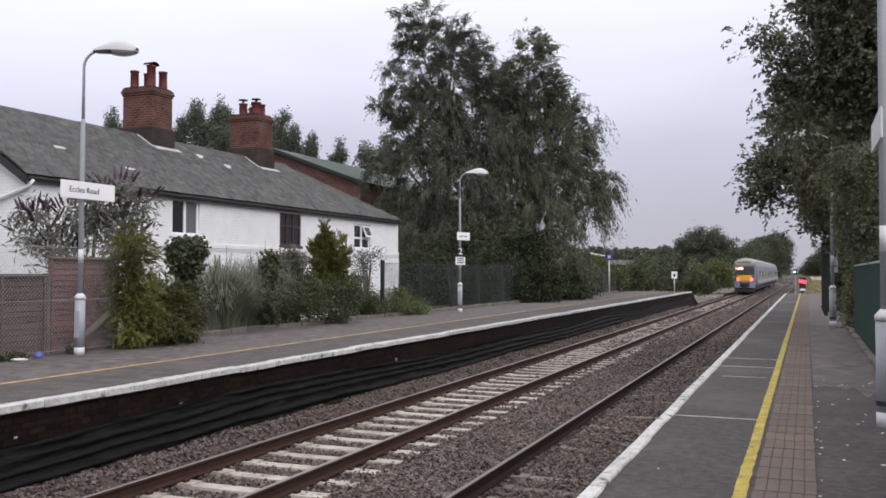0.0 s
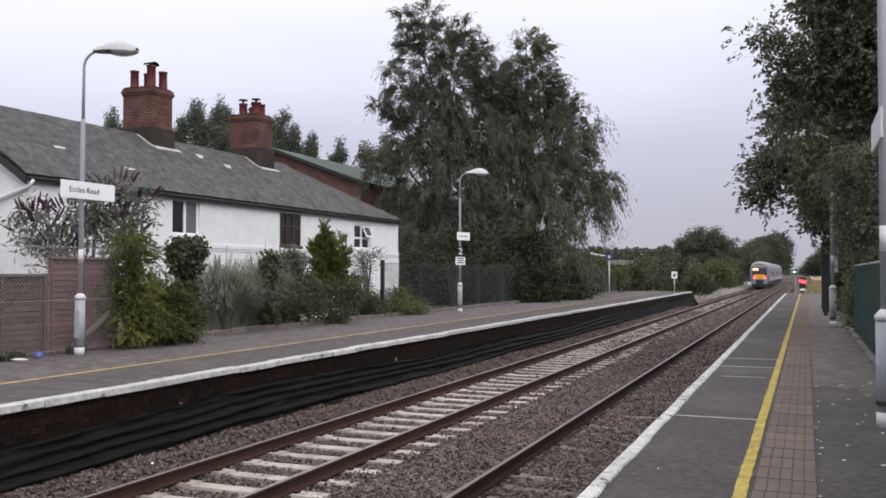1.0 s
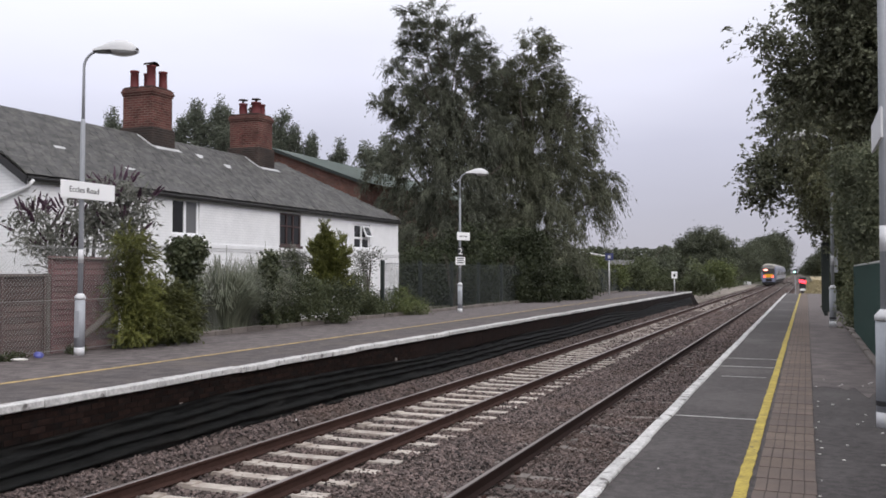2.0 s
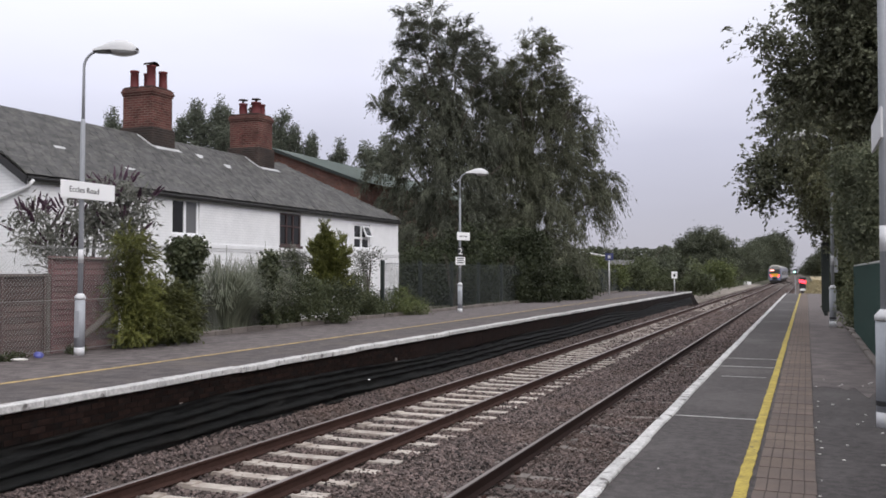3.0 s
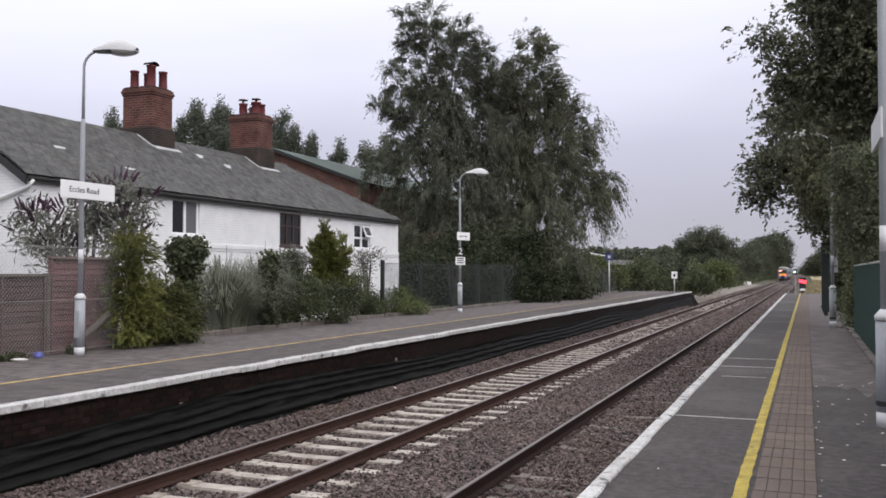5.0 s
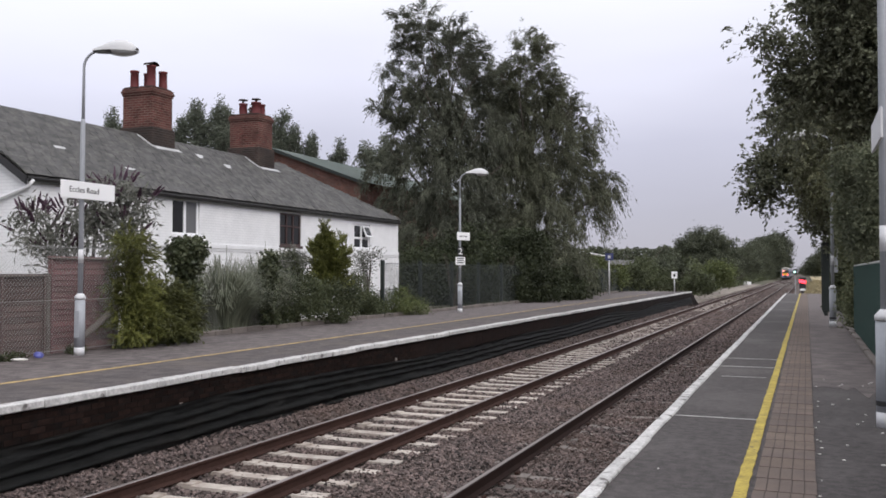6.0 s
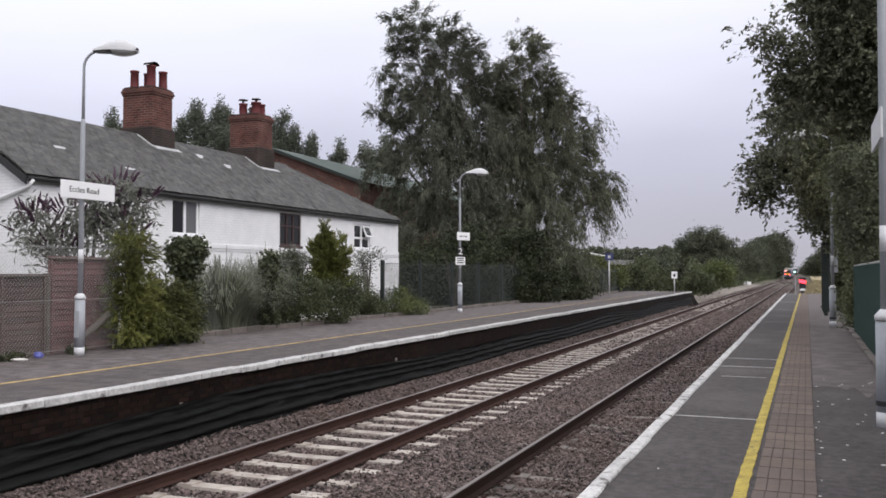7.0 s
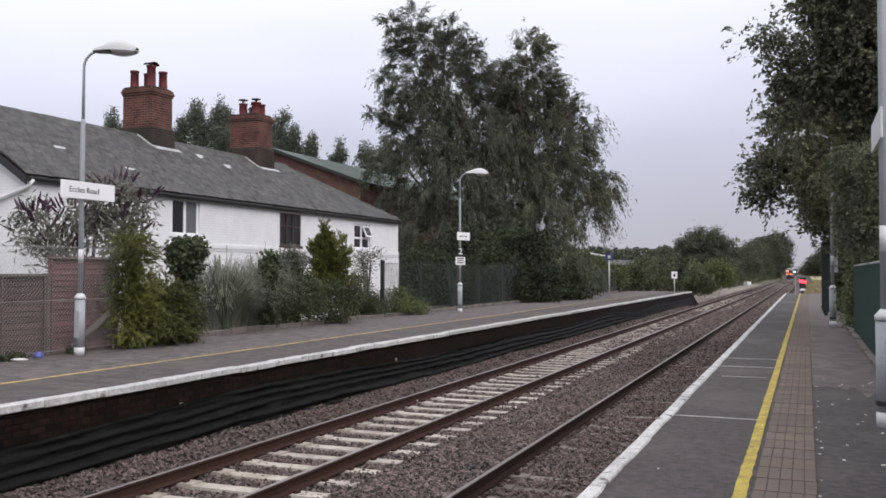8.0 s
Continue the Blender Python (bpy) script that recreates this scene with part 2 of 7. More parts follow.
SLATE = mat("slate", (0.052, 0.050, 0.050), 0.75, vary=0.35, contrast=2.2, scale=2.5, fine=30, bump=0.35, depth=0.006, island=0.30, stain=(0.15, 0.145, 0.13), stain_amount=0.55, stain_scale=3.4)
SLATE_ONE = mat("slate_single", (0.052, 0.050, 0.050), 0.75, vary=0.35, contrast=2.2, scale=2.5, fine=30, bump=0.35, depth=0.006, obj_random=0.30, stain=(0.15, 0.145, 0.13), stain_amount=0.55, stain_scale=3.4)
LEAD = mat("lead_flashing", (0.46, 0.46, 0.47), 0.6, vary=0.2, scale=3, fine=30)
BLACK_GUTTER = mat("black_gutter", (0.016, 0.015, 0.016), 0.45, vary=0.2)
RAIL_DULL = mat("rail_top_dull", (0.26, 0.23, 0.22), 0.5, metal=0.8, vary=0.2, scale=2, fine=50, bump=0.05)
WHITE_UPVC = mat("white_window_frame", (0.80, 0.80, 0.82), 0.4, vary=0.04, bump=0.05)
BROWN_FRAME = mat("brown_window_frame", (0.045, 0.022, 0.020), 0.5, vary=0.2, fine=30)
GLASS = glass_mat("window_glass", (0.012, 0.012, 0.013))
GLASS_NET = glass_mat("curtained_glass", (0.13, 0.13, 0.135), 0.2)
CURTAIN = mat("net_curtain", (0.33, 0.33, 0.34), 0.9, vary=0.15, scale=8, fine=20, stretch=(1, 14, 0.4), bump=0.4)
POST_GREY = mat("lamp_post_paint", (0.34, 0.355, 0.385), 0.75, vary=0.08, scale=3, fine=40, bump=0.08, stain=(0.24, 0.25, 0.26), stain_amount=0.4, stain_scale=2)
POST_WHITE = mat("white_band_paint", (0.60, 0.60, 0.62), 0.5, vary=0.08, scale=3, fine=40, bump=0.08, stain=(0.5, 0.5, 0.5), stain_amount=0.4, stain_scale=3)
LAMP_SHELL = mat("lamp_shell", (0.52, 0.52, 0.53), 0.5, vary=0.06, bump=0.05)
LAMP_BOWL = mat("lamp_bowl", (0.40, 0.40, 0.41), 0.2, vary=0.1, bump=0.0)
LAMP_DARK = mat("lamp_underside", (0.05, 0.05, 0.055), 0.5, vary=0.1)
SIGN_WHITE = mat("sign_white", (0.84, 0.84, 0.85), 0.4, vary=0.03, bump=0.03)
SIGN_BLACK = mat("sign_black", (0.02, 0.02, 0.022), 0.5, vary=0.05, bump=0.0)
SIGN_BLUE = mat("sign_blue", (0.04, 0.05, 0.16), 0.5, vary=0.05, bump=0.0)
RED_FENCE = mat("fence_panel_wood", (0.140, 0.070, 0.070), 0.85, vary=0.3, scale=2, fine=25, bump=0.5, depth=0.004, stretch=(1, 1, 6), obj_random=0.3, stain=(0.09, 0.065, 0.055), stain_amount=0.6, stain_scale=1.2)
OLD_WOOD = mat("old_wood", (0.105, 0.088, 0.078), 0.9, vary=0.3, scale=3, fine=40, bump=0.5, depth=0.004)
WIRE = mat("galvanised_wire", (0.34, 0.34, 0.335), 0.6, metal=0.0, vary=0.2, bump=0.0)
GREEN_WIRE = mat("green_coated_wire", (0.009, 0.015, 0.013), 0.55, vary=0.2, bump=0.0)
GREEN_STEEL = mat("green_painted_steel", (0.014, 0.042, 0.034), 0.85, vary=0.2, scale=2, fine=20, bump=0.1)
DARK_GREEN = mat("dark_green_paint", (0.010, 0.016, 0.014), 0.6, vary=0.2)
KERB = mat("kerb_concrete", (0.135, 0.115, 0.105), 0.9, vary=0.3, scale=2, fine=40, bump=0.5, depth=0.006, stain=(0.09, 0.08, 0.07), stain_amount=0.6, stain_scale=1.5, obj_random=0.15)
SOIL = mat("ground_soil", (0.075, 0.066, 0.042), 0.95, vary=0.4, scale=0.4, fine=12, bump=0.8, depth=0.04, stain=(0.045, 0.06, 0.028), stain_amount=0.8, stain_scale=0.25)
FIELD = mat("dry_field", (0.31, 0.255, 0.15), 0.95, vary=0.3, scale=0.3, fine=8, bump=0.5, depth=0.05)
BARK = mat("bark", (0.060, 0.048, 0.040), 0.95, vary=0.35, scale=3, fine=25, bump=0.8, depth=0.02, stretch=(3, 3, 0.6))
ROOF_GREEN = mat("barn_roof_sheet", (0.15, 0.19, 0.172), 0.6, vary=0.15, scale=0.8, fine=15, bump=0.2, stain=(0.2, 0.21, 0.2), stain_amount=0.4, stain_scale=0.5)
WILLOW = leaf_mat("willow_leaf", (0.072, 0.078, 0.056), (0.140, 0.148, 0.110), 0.55, trans=0.45)
WILLOW_B = leaf_mat("willow_leaf_warm", (0.080, 0.085, 0.056), (0.154, 0.160, 0.110), 0.55, trans=0.45)
OAK = leaf_mat("broad_leaf", (0.070, 0.075, 0.050), (0.178, 0.186, 0.124), 0.45, trans=0.32)
OLIVE = leaf_mat("olive_leaf", (0.082, 0.087, 0.048), (0.175, 0.177, 0.104), 0.45, trans=0.35)
HEDGE = leaf_mat("hedge_leaf", (0.050, 0.062, 0.032), (0.105, 0.118, 0.060), 0.45)
BRIGHT = leaf_mat("bright_leaf", (0.075, 0.095, 0.036), (0.135, 0.152, 0.060), 0.35)
GOLDEN = leaf_mat("golden_conifer_leaf", (0.066, 0.075, 0.022), (0.178, 0.184, 0.050), 0.6, trans=0.2)
IVY = leaf_mat("ivy_leaf", (0.036, 0.048, 0.024), (0.120, 0.132, 0.074), 0.4, trans=0.15, rough=0.35)
GREYLEAF = leaf_mat("grey_green_leaf", (0.082, 0.086, 0.070), (0.235, 0.235, 0.208), 0.3)
PURPLE = leaf_mat("dead_flower_spike", (0.042, 0.020, 0.034), (0.095, 0.045, 0.078), 0.3, trans=0.1)
STRAW = leaf_mat("straw_blade", (0.20, 0.165, 0.09), (0.34, 0.285, 0.17), 0.3, trans=0.2)
PAMPAS = leaf_mat("pampas_blade", (0.11, 0.124, 0.086), (0.27, 0.282, 0.21), 0.3)
POPLAR = leaf_mat("poplar_leaf", (0.085, 0.098, 0.075), (0.165, 0.18, 0.138), 0.35)
# far foliage, lightened and greyed so that its colour carries the distance haze
HAZY_LEAF = leaf_mat("hazy_leaf", (0.066, 0.076, 0.051), (0.108, 0.118, 0.078), 0.5)
TRAIN_SIDE = mat("train_side_paint", (0.125, 0.13, 0.165), 0.35, vary=0.05, scale=1, fine=10, bump=0.02)
TRAIN_ROOF = mat("train_roof", (0.27, 0.255, 0.22), 0.6, vary=0.1, scale=1, fine=10)
TRAIN_FRONT = mat("train_front_paint", (0.20, 0.22, 0.315), 0.35, vary=0.05, bump=0.02)
TRAIN_DARK = mat("train_underframe", (0.022, 0.020, 0.020), 0.8, vary=0.3, scale=2, fine=15)
TRAIN_YELLOW = mat("train_yellow", (0.75, 0.40, 0.03), 0.4, vary=0.05, bump=0.02)
TRAIN_GLASS = glass_mat("train_glass", (0.065, 0.062, 0.06), 0.25)
TRAIN_SILVER = mat("train_pale_band", (0.36, 0.36, 0.38), 0.4, vary=0.05, bump=0.02)
RED_GLOW = glow_mat("red_lamp", (1.0, 0.035, 0.055), 4.5)
TAIL_GLOW = glow_mat("tail_lamp", (1.0, 0.06, 0.045), 7.0)
PANEL_GLOW = glow_mat("destination_panel_glow", (1.0, 0.36, 0.28), 3.0)
GREEN_GLOW = glow_mat("green_lamp", (0.55, 1.0, 0.85), 3.0)
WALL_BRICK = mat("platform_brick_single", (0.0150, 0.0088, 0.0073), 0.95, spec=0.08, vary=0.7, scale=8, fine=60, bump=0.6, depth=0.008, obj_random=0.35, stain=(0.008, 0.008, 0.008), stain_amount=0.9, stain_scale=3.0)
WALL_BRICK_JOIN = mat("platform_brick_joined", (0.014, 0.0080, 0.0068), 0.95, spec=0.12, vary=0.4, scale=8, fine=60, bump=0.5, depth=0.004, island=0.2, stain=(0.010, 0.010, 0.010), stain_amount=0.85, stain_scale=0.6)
GREY_FENCE = mat("grey_fence_wood", (0.094, 0.062, 0.056), 0.88, vary=0.3, scale=2, fine=25, bump=0.5, depth=0.004, stretch=(1, 1, 6), obj_random=0.3, stain=(0.085, 0.07, 0.062), stain_amount=0.6, stain_scale=1.2)
BLUE_PLASTIC = mat("blue_plastic", (0.10, 0.11, 0.34), 0.4, vary=0.2, bump=0.05)
LITTER = mat("pale_litter", (0.60, 0.58, 0.55), 0.8, vary=0.2, bump=0.2)
CABLE_WHITE = mat("white_marking", (0.46, 0.45, 0.44), 0.8, vary=0.2, fine=30, stain=(0.15, 0.15, 0.15), stain_amount=0.6, stain_scale=4)


# ---- mesh tools ----
def box(bm, x0, x1, y0, y1, z0, z1, bevel=0.0, m=None):
    """A box between the limits, with bevelled edges, put in place by m."""
    made = bmesh.ops.create_cube(bm, size=1.0)["verts"]
    for v in made:
        v.co = Vector(((x0 + x1) / 2 + v.co.x * (x1 - x0), (y0 + y1) / 2 + v.co.y * (y1 - y0), (z0 + z1) / 2 + v.co.z * (z1 - z0)))
        if m:
            v.co = m @ v.co
    if bevel:
        edges = list({e for v in made for e in v.link_edges})
        bmesh.ops.bevel(bm, geom=edges, offset=bevel, segments=1, affect="EDGES")
    return bm


def one_box(x0, x1, y0, y1, z0, z1, bevel=0.0, m=None):
    return box(bmesh.new(), x0, x1, y0, y1, z0, z1, bevel, m)


def tube(bm, path, radii, sides=10, cap=True):
    """A round bar along a line of points with a radius at each."""
    rings = []
    for i, p in enumerate(path):
        p = Vector(p)
        a = Vector(path[max(i - 1, 0)])
        b = Vector(path[min(i + 1, len(path) - 1)])
        d = (b - a).normalized()
        s = d.cross(Vector((0.31, 0.95, 0.05))).normalized()
        t = d.cross(s)
        rings.append([bm.verts.new(p + (s * math.cos(k * math.tau / sides) + t * math.sin(k * math.tau / sides)) * radii[i]) for k in range(sides)])
    for r0, r1 in zip(rings, rings[1:]):
        for k in range(sides):
            bm.faces.new((r0[k], r0[(k + 1) % sides], r1[(k + 1) % sides], r1[k]))
    if cap:
        bm.faces.new(rings[0][::-1])
        bm.faces.new(rings[-1])
    return bm


def profile(points, y0, y1, cap=True):
    """A section in x and z drawn out along y."""
    bm = bmesh.new()
    a = [bm.verts.new((x, y0, z)) for x, z in points]
    b = [bm.verts.new((x, y1, z)) for x, z in points]
    n = len(points)
    for i in range(n):
        bm.faces.new((a[i], a[(i + 1) % n], b[(i + 1) % n], b[i]))
    if cap:
        bm.faces.new(a[::-1])
        bm.faces.new(b)
    bmesh.ops.recalc_face_normals(bm, faces=bm.faces)
    return bm


def finish(name, bm, material, smooth=False):
    me = bpy.data.meshes.new(name)
    bm.to_mesh(me)
    bm.free()
    me.materials.append(material)
    if smooth:
        me.polygons.foreach_set("use_smooth", [True] * len(me.polygons))
    return me


def part(name, bm, material, parent, label="", smooth=False):
    """ONE mesh object under a thing or a part."""
    me = bm if isinstance(bm, bpy.types.Mesh) else finish(name, bm, material, smooth)
    ob = new(name, me)
    ob.parent = parent
    if label:
        tagged(ob, label)
    return ob


def thing(name, label, category, m=None, group="", kind=""):
    """An Empty at a thing's base, to carry its parts."""
    ob = new(name)
    ob.empty_display_size = 0.2
    if m is not None:
        ob.matrix_basis = m
    return tagged(ob, label, category, group, kind)


def solid(name, bm, material, label, category, kind="", group="", smooth=False, m=None):
    me = bm if isinstance(bm, bpy.types.Mesh) else finish(name, bm, material, smooth)
    ob = new(name, me)
    if m is not None:
        ob.matrix_basis = m
    return tagged(ob, label, category, group, kind)


def mesh_arrays(name, verts, faces, material):
    """A mesh from numpy arrays: verts (n, 3), faces (m, k) of one size."""
    me = bpy.data.meshes.new(name)
    k = faces.shape[1]
    me.vertices.add(len(verts))
    me.vertices.foreach_set("co", verts.astype(np.float32).ravel())
    me.loops.add(faces.size)
    me.loops.foreach_set("vertex_index", faces.astype(np.int32).ravel())
    me.polygons.add(len(faces))
    me.polygons.foreach_set("loop_start", np.arange(0, faces.size, k, dtype=np.int32))
    me.update(calc_edges=True)
    me.shade_flat()
    me.materials.append(material)
    return me


# ---- foliage ----
def unit(rng, n):
    v = rng.normal(size=(n, 3))
    return v / np.linalg.norm(v, axis=1)[:, None]


def leaves(rng, centres, length, width, droop=0.0, spread=1.0, along=None):
    """One bent leaf (two triangles) at each centre. droop turns the tips down."""
    n = len(centres)
    d = unit(rng, n) * spread
    if along is not None:
        d = d + along
    d[:, 2] -= droop
    d /= np.linalg.norm(d, axis=1)[:, None]
    s = np.cross(d, unit(rng, n))
    s /= np.linalg.norm(s, axis=1)[:, None] + 1e-9
    nn = np.cross(d, s)
    L = length * rng.uniform(0.6, 1.35, (n, 1))
    W = width * rng.uniform(0.6, 1.35, (n, 1))
    v = np.empty((n, 4, 3))
    v[:, 0] = centres - d * L * 0.5
    v[:, 1] = centres + s * W * 0.5 + nn * W * 0.15
    v[:, 2] = centres + d * L * 0.5
    v[:, 3] = centres - s * W * 0.5 + nn * W * 0.15
    f = np.arange(n * 4).reshape(n, 4)
    return v.reshape(-1, 3), f


def crown_points(rng, lobes, clumps, per, size, shell=0.55, hang=0.0, squash=0.7):
    """Leaf places: clumps set through ellipsoid lobes, thicker towards their skin, each clump a small ragged cloud."""
    vol = np.array([l[3] * l[4] * l[5] for l in lobes]) ** (2 / 3)
    pick = rng.choice(len(lobes), clumps, p=vol / vol.sum())
    lob = np.array([l[:6] for l in lobes], float)[pick]
    r = shell + (1 - shell) * rng.uniform(0, 1, (clumps, 1)) ** 0.6
    u = unit(rng, clumps)
    bumps = np.array([noise.noise(Vector(c) * 1.9 + Vector((p * 7.1, 0, 0))) for c, p in zip(u, pick)])[:, None]
    c = lob[:, :3] + u * r * lob[:, 3:6] * (1 + 0.30 * bumps)
    k = rng.integers(max(1, int(per * 0.5)), int(per * 1.5) + 1, clumps)
    base = np.repeat(c, k, axis=0)
    n = len(base)
    off = rng.normal(size=(n, 3)) * size * np.array([1, 1, squash])
    if hang:
        drop = rng.uniform(0, 1, n) * np.repeat(rng.uniform(0.4, 1.3, clumps), k) * hang
        off[:, :2] *= (0.35 + 0.4 * drop / hang)[:, None]
        off[:, 2] = off[:, 2] * 0.3 - drop
    return base + off


def crown_strands(rng, lobes, count, per, length, up, droop, shell=0.3, jitter=0.07):
    """Leaf places along thin twigs that start in the lobes, reach outwards and bend down; also each twig's way."""
    vol = np.array([l[3] * l[4] * l[5] for l in lobes]) ** (2 / 3)
    pick = rng.choice(len(lobes), count, p=vol / vol.sum())
    lob = np.array([l[:6] for l in lobes], float)[pick]
    u = unit(rng, count)
    r = shell + (1 - shell) * rng.uniform(0, 1, (count, 1)) ** 0.7
    bumps = np.array([noise.noise(Vector(c) * 2.3 + Vector((p * 5.7, 0, 0))) for c, p in zip(u, pick)])[:, None]
    c = lob[:, :3] + u * r * lob[:, 3:6] * (0.92 + 0.38 * bumps)
    o = u * np.array([1, 1, 0.4]) + rng.normal(size=(count, 3)) * 0.35
    o /= np.linalg.norm(o, axis=1)[:, None]
    o[:, 2] += up
    L = length * rng.uniform(0.5, 1.3, count)
    s = rng.uniform(0, 1, (count, per))
    p = c[:, None] + o[:, None] * (L[:, None] * s)[:, :, None] * 0.6
    p[:, :, 2] -= droop * L[:, None] * s ** 2
    way = o[:, None] * 0.6 + np.zeros((count, per, 1))
    way[:, :, 2] -= 2 * droop * s
    way /= np.linalg.norm(way, axis=2)[:, :, None]
    p = p + rng.normal(size=p.shape) * jitter
    return p.reshape(-1, 3), way.reshape(-1, 3)


def crown_plumes(rng, lobes, plumes, strands, per, length, up, droop, shell=0.35, tuft=0.22, jitter=0.035):
    """Leaf places along bundles of thin twigs: each bundle starts at one point of a lobe, fans a little and bends down together."""
    vol = np.array([l[3] * l[4] * l[5] for l in lobes]) ** (2 / 3)
    pick = rng.choice(len(lobes), plumes, p=vol / vol.sum())
    lob = np.array([l[:6] for l in lobes], float)[pick]
    u = unit(rng, plumes)
    r = shell + (1 - shell) * rng.uniform(0, 1, (plumes, 1)) ** 0.7
    bumps = np.array([noise.noise(Vector(c) * 2.3 + Vector((p * 5.7, 0, 0))) for c, p in zip(u, pick)])[:, None]
    c = lob[:, :3] + u * r * lob[:, 3:6] * (0.92 + 0.38 * bumps)
    o = u * np.array([1, 1, 0.45]) + rng.normal(size=(plumes, 3)) * 0.30
    o /= np.linalg.norm(o, axis=1)[:, None]
    o[:, 2] += up
    size = length * rng.uniform(0.55, 1.35, plumes)
    c = np.repeat(c, strands, axis=0) + rng.normal(size=(plumes * strands, 3)) * tuft * 0.55
    o = np.repeat(o, strands, axis=0) + rng.normal(size=(plumes * strands, 3)) * tuft
    L = np.repeat(size, strands) * rng.uniform(0.6, 1.15, plumes * strands)
    s = rng.uniform(0, 1, (plumes * strands, per))
    p = c[:, None] + o[:, None] * (L[:, None] * s)[:, :, None] * 0.6
    p[:, :, 2] -= droop * L[:, None] * s ** 2
    way = o[:, None] * 0.6 + np.zeros((plumes * strands, per, 1))
    way[:, :, 2] -= 2 * droop * s
    way /= np.linalg.norm(way, axis=2)[:, :, None]
    p = p + rng.normal(size=p.shape) * jitter
    return p.reshape(-1, 3), way.reshape(-1, 3)


def limbs(rng, base, top, radius, reach, count):
    """A tapered trunk with limbs that bend upwards and outwards."""
    bm = bmesh.new()
    base, top = Vector(base), Vector(top)
    pts = [base.lerp(top, k / 6) + Vector((rng.normal() * 0.12 * (k > 0), rng.normal() * 0.12 * (k > 0), 0)) for k in range(7)]
    tube(bm, pts, [radius * (1.25 - 1.1 * k / 6) for k in range(7)], 9)
    for i in range(count):
        k = rng.uniform(0.2, 0.95)
        p = base.lerp(top, k)
        a = rng.uniform(0, math.tau)
        q = p + Vector((math.cos(a), math.sin(a), rng.uniform(0.35, 1.0))) * reach * rng.uniform(0.5, 1.0) * (1.15 - 0.5 * k)
        mid = p.lerp(q, 0.5) + Vector((0, 0, -0.08 * reach))
        tube(bm, [p, mid, q], [radius * 0.42 * (1.2 - k), radius * 0.26 * (1.2 - k), radius * 0.08], 6)
    return bm


def tree(name, label, seed, base, top, radius, reach, lobes, clumps, per, size, leaf, material, limbs_n=10, hang=0.0, droop=0.2, shell=0.5, category="tree", squash=0.7, group=""):
    """A tree: trunk with limbs, and a crown of many single leaves. Lobes are given relative to the base."""
    rng = np.random.default_rng(seed)
    t = thing(name, label, category, pose(*base), group=group)
    part("trunk", limbs(rng, (0, 0, 0), (top[0] - base[0], top[1] - base[1], top[2] - base[2]), radius, reach, limbs_n), BARK, t, smooth=True)
    pts = crown_points(rng, lobes, clumps, per, size, shell, hang, squash)
    v, f = leaves(rng, pts, leaf[0], leaf[1], droop)
    part("crown", mesh_arrays("crown", v, f, material), None, t)
    return t


def shrub(name, label, seed, base, lobes, clumps, per, size, leaf, material, stems=5, hang=0.0, droop=0.1, shell=0.35, category="shrub", squash=0.8, along=None, spread=1.0):
    rng = np.random.default_rng(seed)
    t = thing(name, label, category, pose(*base))
    bm = bmesh.new()
    height = max(l[2] for l in lobes)
    for i in range(stems):
        a = rng.uniform(0, math.tau)
        r = 0.4 * lobes[0][3]
        tube(bm, [(rng.normal() * 0.06, rng.normal() * 0.06, -0.05), (math.cos(a) * r * 0.5, math.sin(a) * r * 0.5, height * 0.5), (math.cos(a) * r, math.sin(a) * r, height * 0.95)], [0.03, 0.022, 0.008], 6)
    part("stems", bm, BARK, t)
    pts = crown_points(rng, lobes, clumps, per, size, shell, hang, squash)
    pts[:, 2] = np.maximum(pts[:, 2], 0.02)
    v, f = leaves(rng, pts, leaf[0], leaf[1], droop, spread, along)
    part("foliage", mesh_arrays("foliage", v, f, material), None, t)
    return t


# ---- ground ----
def ground_height(x, y):
    """Gardens and verges stand a little below the platforms; the railway lies in a shallow bed between them."""
    bed = RT - 0.42
    far = min(max((y - 62) / 14, 0), 1)
    if x < -12.3:
        h = -0.22 * (1 - far) + (RT - 0.10) * far
    elif x < -9.0:
        h = bed * (1 - far) + (RT - 0.16) * far
    elif x < 1.05:
        h = bed + (0.30 * far if x > -0.6 else 0)
    else:
        h = -0.10 * (1 - far) + (RT + 0.25) * far
    return h + 0.04 * noise.noise(Vector((x * 0.5, y * 0.3, 0)))


def build_ground():
    xs = [-900, -400, -180, -90, -60, -44, -34, -28, -24, -20, -17, -15, -13.5, -12.6, -12.3, -12.25, -11.5, -10.3, -9.0, -8.2, -4, -0.7, 0.2, 1.0, 1.1, 1.6, 2.5, 4, 6, 9, 14, 20, 30, 60, 120, 300, 900]
    ys = [-60, -30, -15, -8, -4] + [i * 2.0 for i in range(0, 40)] + [80, 86, 94, 104, 120, 140, 170, 210, 260, 330, 420, 600, 900, 1500, 2600]
    bm = bmesh.new()
    g = [[bm.verts.new((x, y, ground_height(x, y))) for x in xs] for y in ys]
    for a, b in zip(g, g[1:]):
        for i in range(len(xs) - 1):
            bm.faces.new((a[i], a[i + 1], b[i + 1], b[i]))
    solid("ground", bm, SOIL, "dull brown and green earth of gardens and verges", "ground", "structure")


build_ground()


# ---- railway ----
def ballast_height(x, y):
    h = BED
    if x < FAR_X - 0.90:
        h += (FAR_X - 0.90 - x) * (0.50 if y < 66 else -0.05)
    for c in (FAR_X, NEAR_X):
        if abs(x - c) < 0.62:
            h -= 0.03
    if FAR_X + 1.3 < x < NEAR_X - 1.3:
        h -= 0.03
    return h + 0.03 * noise.noise(Vector((x * 1.6, y * 0.9, 3)))


